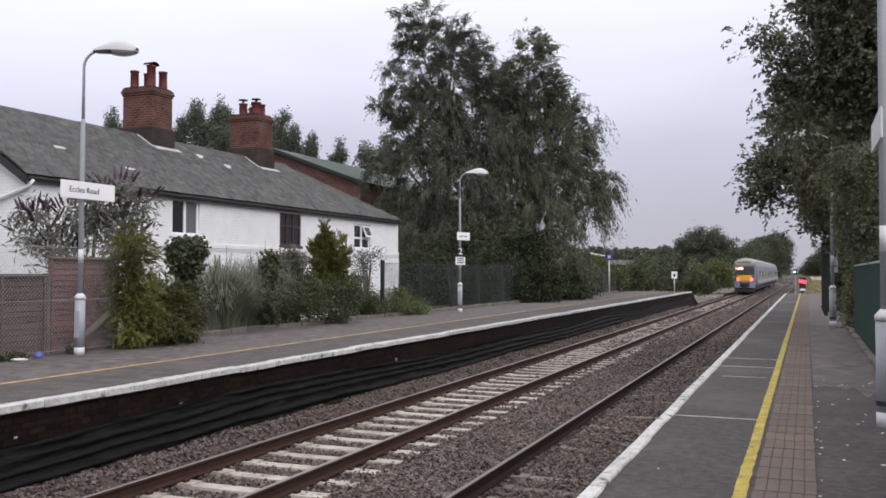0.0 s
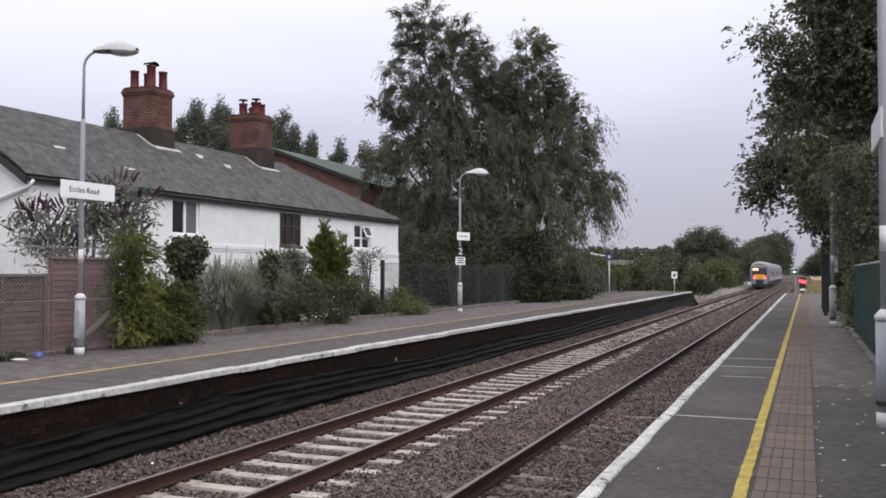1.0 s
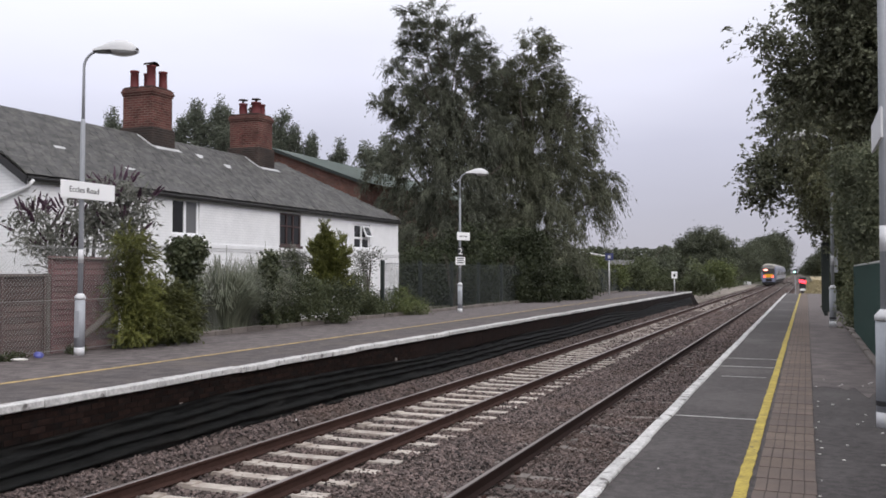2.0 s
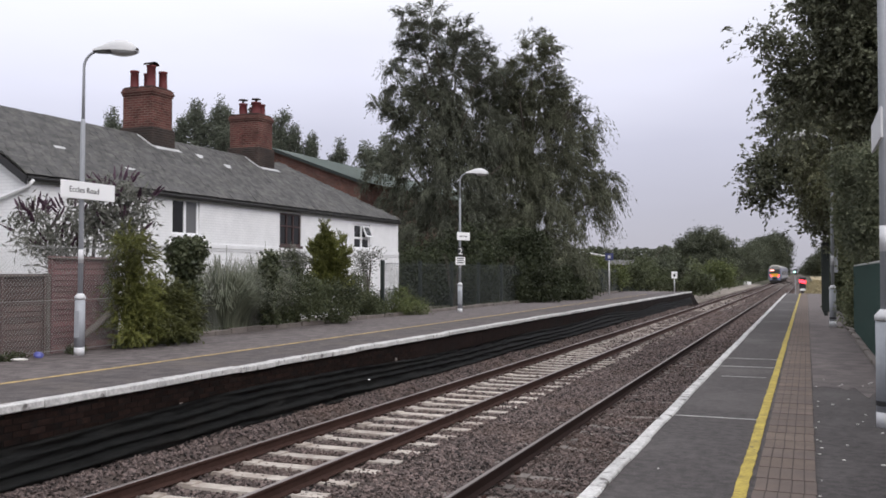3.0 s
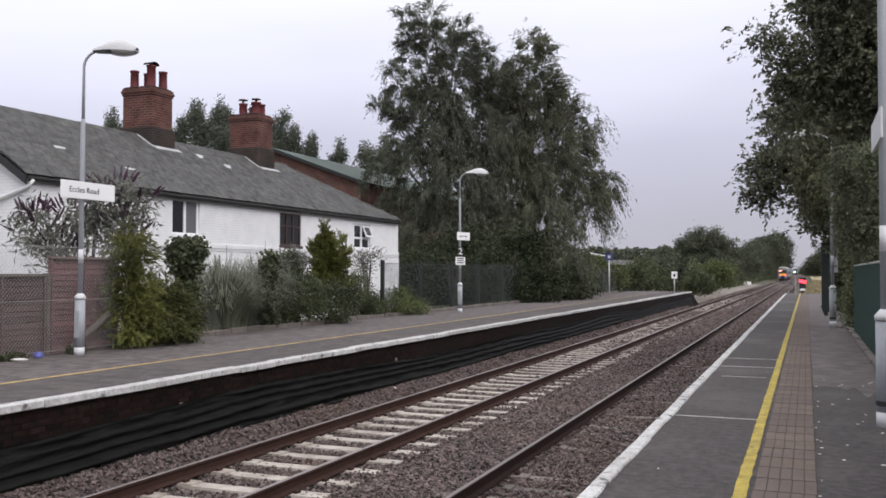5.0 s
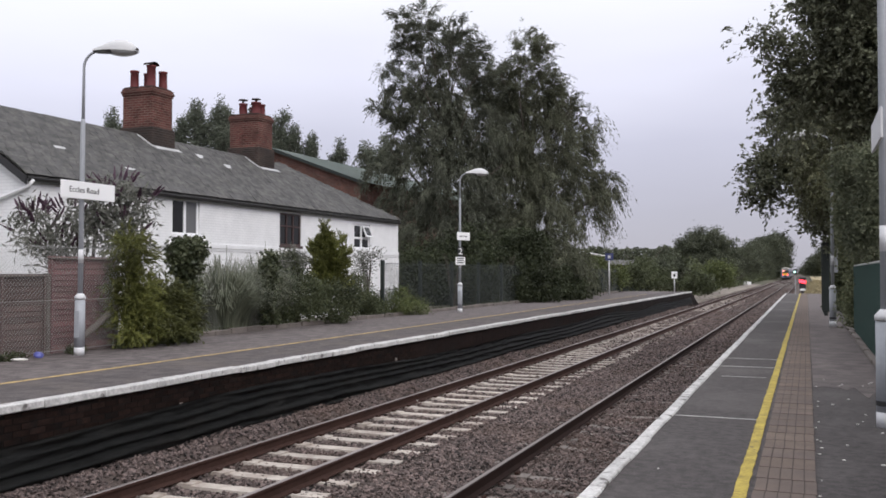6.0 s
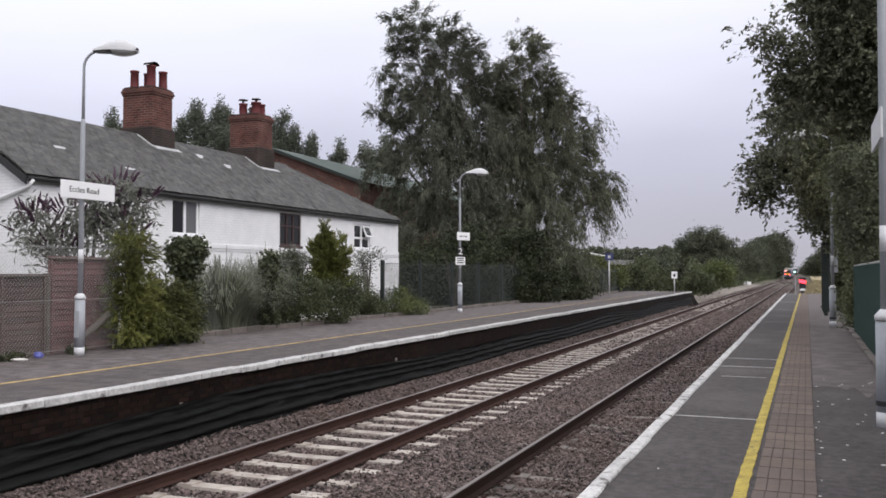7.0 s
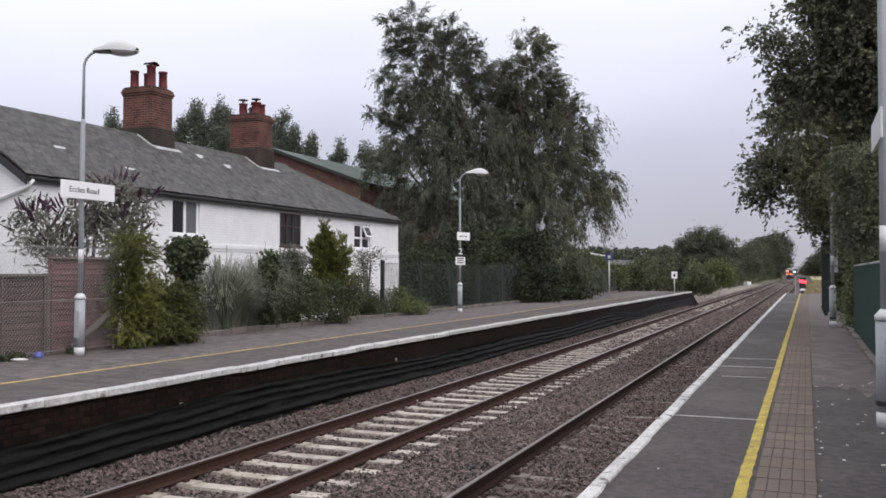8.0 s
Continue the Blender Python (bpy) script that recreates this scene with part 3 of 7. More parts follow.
def build_ballast():
    bm = bmesh.new()
    xs = np.arange(-8.3, -0.75, 0.26)
    ys = np.concatenate([np.arange(-12, 60, 0.8), np.arange(60, 160, 4.0), np.arange(160, 900, 40.0)])
    g = [[bm.verts.new((x, y, ballast_height(x, y) - 0.025)) for x in xs] for y in ys]
    for a, b in zip(g, g[1:]):
        for i in range(len(xs) - 1):
            bm.faces.new((a[i], a[i + 1], b[i + 1], b[i]))
    for a, b in zip(g, g[1:]):
        for i, s in ((0, -1), (-1, 1)):
            va = bm.verts.new(a[i].co + Vector((0.35 * s, 0, -0.45)))
            vb = bm.verts.new(b[i].co + Vector((0.35 * s, 0, -0.45)))
            bm.faces.new((a[i], b[i], vb, va) if s > 0 else (b[i], a[i], va, vb))
    solid("ballast_bed", bm, BALLAST_BED, "bed of brown grey crushed stone under the railway tracks", "ballast", "structure", smooth=True)
    # loose stones lying on the bed, denser near the camera
    rng = np.random.default_rng(11)
    n = 130000
    y = 4.6 + 18 * rng.uniform(0, 1, n) ** 1.35
    y[::3] = 20 + 40 * rng.uniform(0, 1, len(y[::3])) ** 1.3
    y[::10] = rng.uniform(55, 150, len(y[::10]))
    x = rng.uniform(-8.15, -1.45, n)
    x[::8] = rng.uniform(-8.1, -7.02, len(x[::8]))
    y[::8] = 5.5 + 20 * rng.uniform(0, 1, len(y[::8])) ** 1.2
    keep = np.ones(n, bool)
    for c in (FAR_X, NEAR_X):
        for s in (-1, 1):
            keep &= np.abs(x - c - s * GAUGE_HALF) > 0.085
    phase = (y - 10.24 + 0.325) % 0.65 - 0.325
    on_sleeper = (np.abs(phase) < 0.125) & (np.abs(x - FAR_X) < 1.24)
    keep &= ~(on_sleeper & (rng.uniform(0, 1, n) < np.where(x > FAR_X + 0.9, 0.72, 0.90)))
    bare = (np.abs(phase) < 0.10) & (np.abs(x - NEAR_X) < 1.2) & (np.sin(y * 1.7 + x * 1.3) > 0.55)
    keep &= ~(bare & (rng.uniform(0, 1, n) < 0.8))
    x, y = x[keep], y[keep]
    n = len(x)
    z = np.array([ballast_height(a, b) for a, b in zip(x, y)])
    r = rng.uniform(0.017, 0.034, n) * np.where(y > 55, 2.4, 0.82 + 0.022 * y)
    z = z - 0.016 + rng.uniform(0, 0.022, n)
    octa = np.array([(1, 0, 0), (0, 1, 0), (-1, 0, 0), (0, -1, 0), (0, 0, 1), (0, 0, -1)], float)
    jit = octa[None] * rng.uniform(0.6, 1.25, (n, 6, 1)) + rng.normal(size=(n, 6, 3)) * 0.16
    q = unit(rng, n)
    t = np.cross(q, unit(rng, n))
    t /= np.linalg.norm(t, axis=1)[:, None]
    w = np.cross(q, t)
    rot = np.stack([q, t, w], 2)
    v = np.einsum("nij,nkj->nki", rot, jit) * r[:, None, None]
    v[:, :, 2] *= 0.8
    v += np.stack([x, y, z], 1)[:, None]
    tri = np.array([(0, 1, 4), (1, 2, 4), (2, 3, 4), (3, 0, 4), (1, 0, 5), (2, 1, 5), (3, 2, 5), (0, 3, 5)])
    f = (np.arange(n) * 6)[:, None, None] + tri[None]
    solid("ballast_stones", mesh_arrays("ballast_stones", v.reshape(-1, 3), f.reshape(-1, 3), BALLAST), None,
          "loose angular brown and grey ballast stones between the rails", "ballast", "stuff")


build_ballast()


def rail_section(x, top):
    h = 0.159
    return [(x - 0.07, top - h), (x + 0.07, top - h), (x + 0.07, top - h + 0.012), (x + 0.012, top - h + 0.034), (x + 0.010, top - 0.046),
            (x + 0.035, top - 0.036), (x + 0.036, top - 0.008), (x - 0.036, top - 0.008), (x - 0.035, top - 0.036), (x - 0.010, top - 0.046), (x - 0.012, top - h + 0.034), (x - 0.07, top - h + 0.012)]


def build_track(centre, label, sleeper_mat, rail_mat, sink, y_end, bright):
    t = thing("railway_track", label, "railway track", pose(centre, 0, RT))
    # sleeper: chamfered block with a dipped middle and rail seats
    bm = bmesh.new()
    for a, b, lo in ((-1.25, -0.5, 0.0), (-0.5, 0.5, -0.02), (0.5, 1.25, 0.0)):
        pts = [(a, -0.13), (b, -0.13), (b, 0.13), (a, 0.13)]
        top = [bm.verts.new((x, y * 0.82, lo)) for x, y in pts]
        low = [bm.verts.new((x, y, lo - 0.18)) for x, y in pts]
        bm.faces.new(top)
        for i in range(4):
            bm.faces.new((low[i], low[(i + 1) % 4], top[(i + 1) % 4], top[i]))
    bmesh.ops.recalc_face_normals(bm, faces=bm.faces)
    me = finish("sleeper", bm, sleeper_mat)
    clip_me = finish("rail_clip", one_box(-0.03, 0.03, -0.045, 0.045, -0.168, -0.128, 0.008), RAIL_RUST)
    y = 10.24 - 0.65 * 32
    rng = random.Random(5)
    while y < y_end:
        s = part("sleeper", me, None, t)
        s.location = (rng.uniform(-0.01, 0.01), y + rng.uniform(-0.012, 0.012), -0.163 - sink - (0.012 if y > 30 else 0) - (0.012 if y > 52 else 0))
        s.rotation_euler = (0, rng.uniform(-0.004, 0.004), rng.uniform(-0.006, 0.006))
        for a in (-1, 1):
            for b in (-1, 1):
                if 4 < y < 26:
                    c = part("rail_clip", clip_me, None, t)
                    c.location = (a * GAUGE_HALF + b * 0.105, y, -sink)
        y += 0.65
    for s in (-1, 1):
        x = s * GAUGE_HALF
        r = part("rail", profile(rail_section(x, 0), -12, 900), rail_mat, t, "rusty steel running rail")
        part("running_surface", profile([(x - 0.026, -0.0079), (x + 0.026, -0.0079), (x + 0.018, 0.0), (x - 0.018, 0.0)], -12, 900), bright, r, "worn shiny rail head")
    return t


build_track(FAR_X, "railway track with rusty rails on pale concrete sleepers", CONCRETE, RAIL_RUST, 0.0, 110, RAIL_TOP)
build_track(NEAR_X, "railway track with dark rails on sleepers buried in ballast", OLD_SLEEPER, RAIL_DARK, 0.030, 60, RAIL_DULL)


def build_crossover():
    """A crossover beyond the platforms: two bent rails that lead from one track over to the other."""
    t = thing("railway_crossover", "rusty crossover rails joining the two tracks beyond the platforms", "railway track", pose(0, 0, RT))
    for s in (-1, 1):
        bm = bmesh.new()
        rings = []
        for i in range(25):
            k = i / 24
            ease = k * k * (3 - 2 * k)
            x = NEAR_X + (FAR_X - NEAR_X) * ease + s * GAUGE_HALF
            rings.append([bm.verts.new((x + a, 165 + 115 * k, z)) for a, z in ((-0.07, -0.15), (0.07, -0.15), (0.034, -0.03), (0.034, 0.001), (-0.034, 0.001), (-0.034, -0.03))])
        for a, b in zip(rings, rings[1:]):
            for j in range(6):
                bm.faces.new((a[j], a[(j + 1) % 6], b[(j + 1) % 6], b[j]))
        bm.faces.new(rings[0])
        bm.faces.new(rings[-1][::-1])
        bmesh.ops.recalc_face_normals(bm, faces=bm.faces)
        part("rail", bm, RAIL_RUST, t)
    me = finish("sleeper", one_box(-1.55, 1.55, -0.13, 0.13, -0.34, -0.155, 0.012), OLD_SLEEPER)
    for k in range(50):
        p = part("sleeper", me, None, t)
        p.location = ((NEAR_X + FAR_X) / 2, 175 + 1.9 * k, 0)


build_crossover()


# ---- platforms ----
def ramp_block(x0, x1, y0, y1, y2, top, low):
    """A platform body whose far end slopes down."""
    bm = bmesh.new()
    side = [(y0, low), (y2, low), (y2, low + 0.25), (y1, top), (y0, top)]
    a = [bm.verts.new((x0, y, z)) for y, z in side]
    b = [bm.verts.new((x1, y, z)) for y, z in side]
    n = len(side)
    for i in range(n):
        bm.faces.new((a[i], b[i], b[(i + 1) % n], a[(i + 1) % n]))
    bm.faces.new(a)
    bm.faces.new(b[::-1])
    bmesh.ops.recalc_face_normals(bm, faces=bm.faces)
    return bm


L_END, R_END = 67.3, 62.6
solid("platform_far", ramp_block(-12.28, EDGE_L - 0.10, -10, L_END, L_END + 5.5, LEFT_Z, RT - 0.5), ASPHALT_OLD,
      "long station platform surfaced in worn grey asphalt", "platform", "structure")
solid("platform_near", ramp_block(EDGE_R + 0.10, 1.06, -10, R_END, R_END + 6, 0.0, RT - 0.5), ASPHALT,
      "station platform surfaced in dark patched asphalt", "platform", "structure")
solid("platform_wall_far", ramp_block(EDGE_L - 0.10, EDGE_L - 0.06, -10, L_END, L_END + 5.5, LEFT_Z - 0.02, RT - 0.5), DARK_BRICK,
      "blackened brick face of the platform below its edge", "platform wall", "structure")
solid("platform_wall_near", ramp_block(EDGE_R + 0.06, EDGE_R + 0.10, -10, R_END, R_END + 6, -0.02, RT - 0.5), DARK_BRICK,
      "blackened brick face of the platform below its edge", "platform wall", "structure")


def build_sheet():
    """Black plastic sheeting hung in long folds against the foot of the wall."""
    bm = bmesh.new()
    rows = []
    ys = np.concatenate([np.arange(4, 24, 0.12), np.arange(24, L_END, 0.35)])
    for j in range(27):
        k = j / 26
        row = []
        for y in ys:
            slack = noise.noise(Vector((y * 0.11, k * 1.5, 7))) * 3.8 + noise.noise(Vector((y * 0.55, k * 3.0, 2))) * 1.1
            fold = (0.5 + 0.5 * math.sin(k * 25 + slack)) ** 2.2
            crease = noise.noise(Vector((y * 1.6, k * 9, 1))) * 0.034 + noise.noise(Vector((y * 4.2, k * 16, 5))) * 0.024
            x = EDGE_L - 0.05 + 0.13 * k ** 1.3 + 0.075 * fold * (0.35 + 0.65 * k) + crease
            z = -0.42 - 0.20 * noise.noise(Vector((y * 0.12, 4, 0))) * (1 - k) - (0.46 + 0.05 * noise.noise(Vector((y * 0.5, 9, 2)))) * k
            row.append(bm.verts.new((x, y, z)))
        rows.append(row)
    for a, b in zip(rows, rows[1:]):
        for i in range(len(ys) - 1):
            bm.faces.new((a[i], b[i], b[i + 1], a[i + 1]))
    bmesh.ops.solidify(bm, geom=bm.faces[:], thickness=0.006)
    solid("plastic_sheet", bm, BLACK_SHEET, "black plastic sheeting hanging in folds along the platform foot", "plastic sheet", smooth=True)


build_sheet()


def coping(name, x0, x1, top, y0, y1, wobble, parent_label):
    t = thing(name, parent_label, "platform edge", pose(0, 0, top), kind="structure")
    rng = random.Random(3)
    step = 0.92
    kinds = []
    for k in range(4):
        bm = one_box(x0, x1, 0.008, step - 0.008, -0.066, 0.020, 0.010)
        for v in bm.verts:
            v.co += Vector((noise.noise(v.co * 3 + Vector((k, 0, 0))), 0, noise.noise(v.co * 4 + Vector((0, k, 0))))) * 0.012
        kinds.append(finish("coping_slab", bm, WHITE_PAINT))
    y = y0
    while y < y1:
        s = part("coping_slab", kinds[rng.randrange(4)], None, t)
        s.location = (rng.uniform(-wobble, wobble), y, rng.uniform(-0.4, 0.4) * wobble)
        y += step
    return t


coping("platform_edge_far", EDGE_L - 0.18, EDGE_L + 0.0, LEFT_Z, -9.9, L_END, 0.012, "white painted coping slabs along the platform edge")
coping("platform_edge_near", EDGE_R, EDGE_R + 0.102, 0.0, -9.9, R_END, 0.003, "white painted coping slabs along the platform edge")


def painted_line(name, x, width, z, y0, y1, material, label, seed, step=0.22, ragged=0.005):
    """A line of paint with uneven edges."""
    bm = bmesh.new()
    rows = []
    y = y0
    while y < y1:
        s = noise.noise(Vector((y * 0.5, seed, 0))) * 0.014
        a = ragged * noise.noise(Vector((y * 5, seed, 2))) + ragged * 0.6 * noise.noise(Vector((y * 17, seed, 4)))
        b = ragged * noise.noise(Vector((y * 5, seed, 8))) + ragged * 0.6 * noise.noise(Vector((y * 17, seed, 6)))
        rows.append([bm.verts.new((x - width / 2 + s + a, y, z)), bm.verts.new((x + width / 2 + s + b, y, z))])
        y += step * (1 if y > 20 else 0.4)
    for p, q in zip(rows, rows[1:]):
        bm.faces.new((p[0], p[1], q[1], q[0]))
    ext = bmesh.ops.extrude_face_region(bm, geom=bm.faces[:])
    for v in ext["geom"]:
        if isinstance(v, bmesh.types.BMVert):
            v.co.z -= 0.006
    bmesh.ops.recalc_face_normals(bm, faces=bm.faces)
    solid(name, bm, material, label, "painted line", "structure")


painted_line("yellow_line_near", -0.395, 0.08, 0.0075, -9.8, R_END, YELLOW_PAINT, "bright yellow safety line painted along the platform", 1.0, 0.16, 0.009)
painted_line("yellow_line_far", -9.36, 0.095, LEFT_Z + 0.006, -9.8, 58, YELLOW_WORN, "worn yellow safety line painted along the platform", 2.0, 0.22, 0.012)


# ---- lamp posts ----
def lamp_post(name, label, m, height=5.0, arm=(0.55, 0.0), group="platform lamps", strap=False):
    """A street lamp: fat base box with a sloped shoulder, stepped pole, bent arm and a bowl lantern. The arm points along +x."""
    t = thing(name, label, "street lamp", m, group=group)
    bm = bmesh.new()
    tube(bm, [(0, 0, 0.135), (0, 0, 0.94)], [0.084, 0.084], 18)
    part("base_box", bm, POST_GREY, t, "grey painted base section", True)
    part("base_band", tube(bmesh.new(), [(0, 0, 0), (0, 0, 0.135)], [0.086, 0.086], 18), POST_WHITE, t, "white painted foot band", True)
    part("shoulder", tube(bmesh.new(), [(0, 0, 0.94), (0, 0, 0.985), (0, 0, 1.04)], [0.092, 0.092, 0.044], 18), POST_WHITE, t, "white sloped shoulder", True)
    bm = bmesh.new()
    tube(bm, [(0, 0, 1.03), (0, 0, 3.95), (0, 0, 3.98)], [0.042, 0.038, 0.028], 14)
    part("pole", bm, POST_GREY, t, smooth=True)
    part("upper_band", tube(bmesh.new(), [(0, 0, 1.55), (0, 0, 1.78)], [0.0435, 0.043], 14), POST_WHITE, t, "white band round the pole", True)
    bm = bmesh.new()
    path = [(0, 0, 3.97), (0, 0, height - 0.42)]
    for k in range(1, 8):
        a = math.pi / 2 * k / 7
        path.append((0.26 * (1 - math.cos(a)), 0, height - 0.42 + 0.26 * math.sin(a)))
    path.append((0.34, 0, height - 0.155))
    tube(bm, path, [0.028] + [0.022] * (len(path) - 1), 12)
    part("arm", bm, POST_GREY, t, smooth=True)
    # lantern: a long teardrop shell over a clear bowl
    shell, bowl = bmesh.new(), bmesh.new()
    rings, under = [], []
    for i in range(11):
        k = i / 10
        x = 0.22 + 0.79 * k
        w = 0.175 * math.sin(math.pi * min(0.14 + 0.80 * k, 0.965)) ** 0.75 + 0.01
        h = 0.185 * math.sin(math.pi * min(0.06 + 0.88 * k ** 1.45, 0.97)) ** 0.8 + 0.016
        z = height - 0.165 - 0.035 * k
        rings.append([shell.verts.new((x, w * math.cos(a), z + h * math.sin(a))) for a in [math.pi * j / 10 for j in range(11)]])
        d = 0.022 + (0.055 * math.sin(math.pi * min(max((k - 0.32) / 0.68, 0), 1)) ** 0.6 if k > 0.32 else 0)
        under.append([bowl.verts.new((x, w * 0.93 * math.cos(a), z + 0.004 - d * math.sin(a))) for a in [math.pi * j / 8 for j in range(9)]])
    for a, b in zip(rings, rings[1:]):
        for j in range(10):
            shell.faces.new((a[j], a[j + 1], b[j + 1], b[j]))
    shell.faces.new(rings[0])
    shell.faces.new(rings[-1][::-1])
    for a, b in zip(under, under[1:]):
        for j in range(8):
            bowl.faces.new((a[j], b[j], b[j + 1], a[j + 1]))
    head = part("lantern", shell, LAMP_SHELL, t, "pale grey lantern shell", True)
    bowl_me = finish("bowl", bowl, LAMP_BOWL, True)
    bowl_me.materials.append(LAMP_DARK)
    for p in bowl_me.polygons:
        p.material_index = 1 if p.center.x < 0.60 else 0
    part("bowl", bowl_me, None, head, "clear lamp bowl")
    if strap:
        part("strap", tube(bmesh.new(), [(0, 0, 0.19), (0, 0, 0.235)], [0.0885, 0.0885], 18), SIGN_BLACK, t, "black strap round the base")
    door = one_box(-0.045, 0.045, -0.088, -0.081, 0.3, 0.75, 0.004)
    part("access_door", door, POST_GREY, t)
    return t


def text_mesh(words, size, material, m, spacing=1.0):
    cu = bpy.data.curves.new("writing", "FONT")
    cu.body, cu.size, cu.extrude, cu.align_x, cu.align_y = words, size, 0.002, "LEFT", "CENTER"
    cu.space_character = spacing
    tmp = bpy.data.objects.new("writing", cu)
    scene.collection.objects.link(tmp)
    me = bpy.data.meshes.new_from_object(tmp.evaluated_get(bpy.context.evaluated_depsgraph_get()))
    bpy.data.objects.remove(tmp)
    me.transform(m)
    me.materials.clear()
    me.materials.append(material)
    me.name = "lettering"
    return me


def station_sign(name, label, m, w, h, words, text_size, x_text, face=SIGN_WHITE):
    """A white name board; its face looks along local -y, x runs along the board."""
    t = thing(name, label, "station sign", m)
    b = part("board", one_box(-w / 2, w / 2, 0.0, 0.022, -h / 2, h / 2, 0.006), face, t)
    for word in words.split():
        me = text_mesh(word, text_size, SIGN_BLACK, pose(x_text, -0.003, 0.0, 90, 0, 0), 1.05)
        part("lettering", me, None, b, "black sans-serif lettering")
        x_text = max(v.co.x for v in me.vertices) + 0.32 * text_size
    for z in (-h * 0.28, h * 0.28):
        part("clamp", one_box(-0.06, 0.06, 0.022, 0.034, z - 0.02, z + 0.02, 0.004), POST_GREY, t)
    return t


lamp_post("street_lamp", "grey lamp post with white bands carrying the name board", pose(-11.37, 11.98, LEFT_Z, 0, 0.45, 8), height=5.28)
lamp_post("street_lamp", "grey lamp post with small signs beside the mesh fence", pose(-11.22, 29.69, LEFT_Z, 0, 0, 8))
lamp_post("street_lamp", "grey lamp post with white bands before the green fence", pose(0.645, 8.94, 0, 0, 0, 180), strap=True)
lamp_post("street_lamp", "grey lamp post with its lantern among overhanging leaves", pose(0.607, 24.98, 0, 0, 0, 180), strap=True)


# ---- cottage ----
WALL_X, BACK_X, H_Y0, H_Y1 = -16.0, -22.0, 15.3, 34.95
EAVE, RIDGE_X, RIDGE_Z, RIDGE_END = 3.56, -19.0, 5.52, 30.3


def pierced_wall(bm, x0, x1, y0, y1, z0, z1, holes):
    """A wall along y, one sheet of cells drawn out to its thickness, with openings (ya, yb, za, zb) cut right through."""
    ys = sorted({y0, y1, *[h[0] for h in holes], *[h[1] for h in holes]})
    zs = sorted({z0, z1, *[h[2] for h in holes], *[h[3] for h in holes]})
    grid = {(y, z): bm.verts.new((x1, y, z)) for y in ys for z in zs}
    for ya, yb in zip(ys, ys[1:]):
        for za, zb in zip(zs, zs[1:]):
            if not any(h[0] <= ya and yb <= h[1] and h[2] <= za and zb <= h[3] for h in holes):
                bm.faces.new((grid[ya, za], grid[yb, za], grid[yb, zb], grid[ya, zb]))
    ext = bmesh.ops.extrude_face_region(bm, geom=bm.faces[:])
    for v in ext["geom"]:
        if isinstance(v, bmesh.types.BMVert):
            v.co.x = x0
    bmesh.ops.recalc_face_normals(bm, faces=bm.faces)
    return bm


WINDOWS = [(20.23, 21.42, 2.40, 3.40), (25.66, 27.02, 2.25, 3.32), (30.95, 32.30, 2.27, 3.22)]


def chimney(parent, y, length, depth, z0, z1, pots, low_z):
    """A stack with a sooty foot, oversailing courses and clay pots, across the ridge."""
    c = part("chimney", one_box(RIDGE_X - depth / 2, RIDGE_X + depth / 2, y - length / 2, y + length / 2, low_z + 0.55, z1 - 0.22), RED_BRICK, parent, "red brick chimney stack")
    part("chimney_foot", one_box(RIDGE_X - depth / 2 - 0.07, RIDGE_X + depth / 2 + 0.07, y - length / 2 - 0.07, y + length / 2 + 0.07, z0, low_z + 0.55, 0.02), SOOT_BRICK, c, "sooty brick foot of the stack")
    for a, b, g in ((0.22, 0.15, 0.03), (0.15, 0.075, 0.055), (0.075, 0.0, 0.03)):
        bm = one_box(RIDGE_X - depth / 2 - g, RIDGE_X + depth / 2 + g, y - length / 2 - g, y + length / 2 + g, z1 - a, z1 - b, 0.008)
        part("oversailing_course", bm, RED_BRICK, c, "projecting brick course at the top")
    part("flaunching", one_box(RIDGE_X - depth / 2, RIDGE_X + depth / 2, y - length / 2, y + length / 2, z1, z1 + 0.05, 0.03), SOOT_BRICK, c)
    for dx, dy, h, r, cowl in pots:
        bm = bmesh.new()
        tube(bm, [(RIDGE_X + dx, y + dy, z1 + 0.03), (RIDGE_X + dx, y + dy, z1 + 0.12), (RIDGE_X + dx, y + dy, z1 + h - 0.06), (RIDGE_X + dx, y + dy, z1 + h - 0.05), (RIDGE_X + dx, y + dy, z1 + h)], [r * 1.12, r, r * 0.94, r * 1.08, r * 1.08], 14)
        p = part("chimney_pot", bm, POT_CLAY, c, "dark red clay chimney pot", True)
        if cowl:
            bm = bmesh.new()
            n = 9
            a = [bm.verts.new((RIDGE_X + dx - 0.17, y + dy + 0.17 * math.cos(math.pi * i / n), z1 + h + 0.10 * math.sin(math.pi * i / n))) for i in range(n + 1)]
            b = [bm.verts.new((RIDGE_X + dx + 0.17, y + dy + 0.17 * math.cos(math.pi * i / n), z1 + h + 0.10 * math.sin(math.pi * i / n))) for i in range(n + 1)]
            for i in range(n):
                bm.faces.new((a[i], a[i + 1], b[i + 1], b[i]))
            bmesh.ops.solidify(bm, geom=bm.faces[:], thickness=0.03)
            part("cowl", bm, SOOT_BRICK, p, "half-round cowl")
    return c


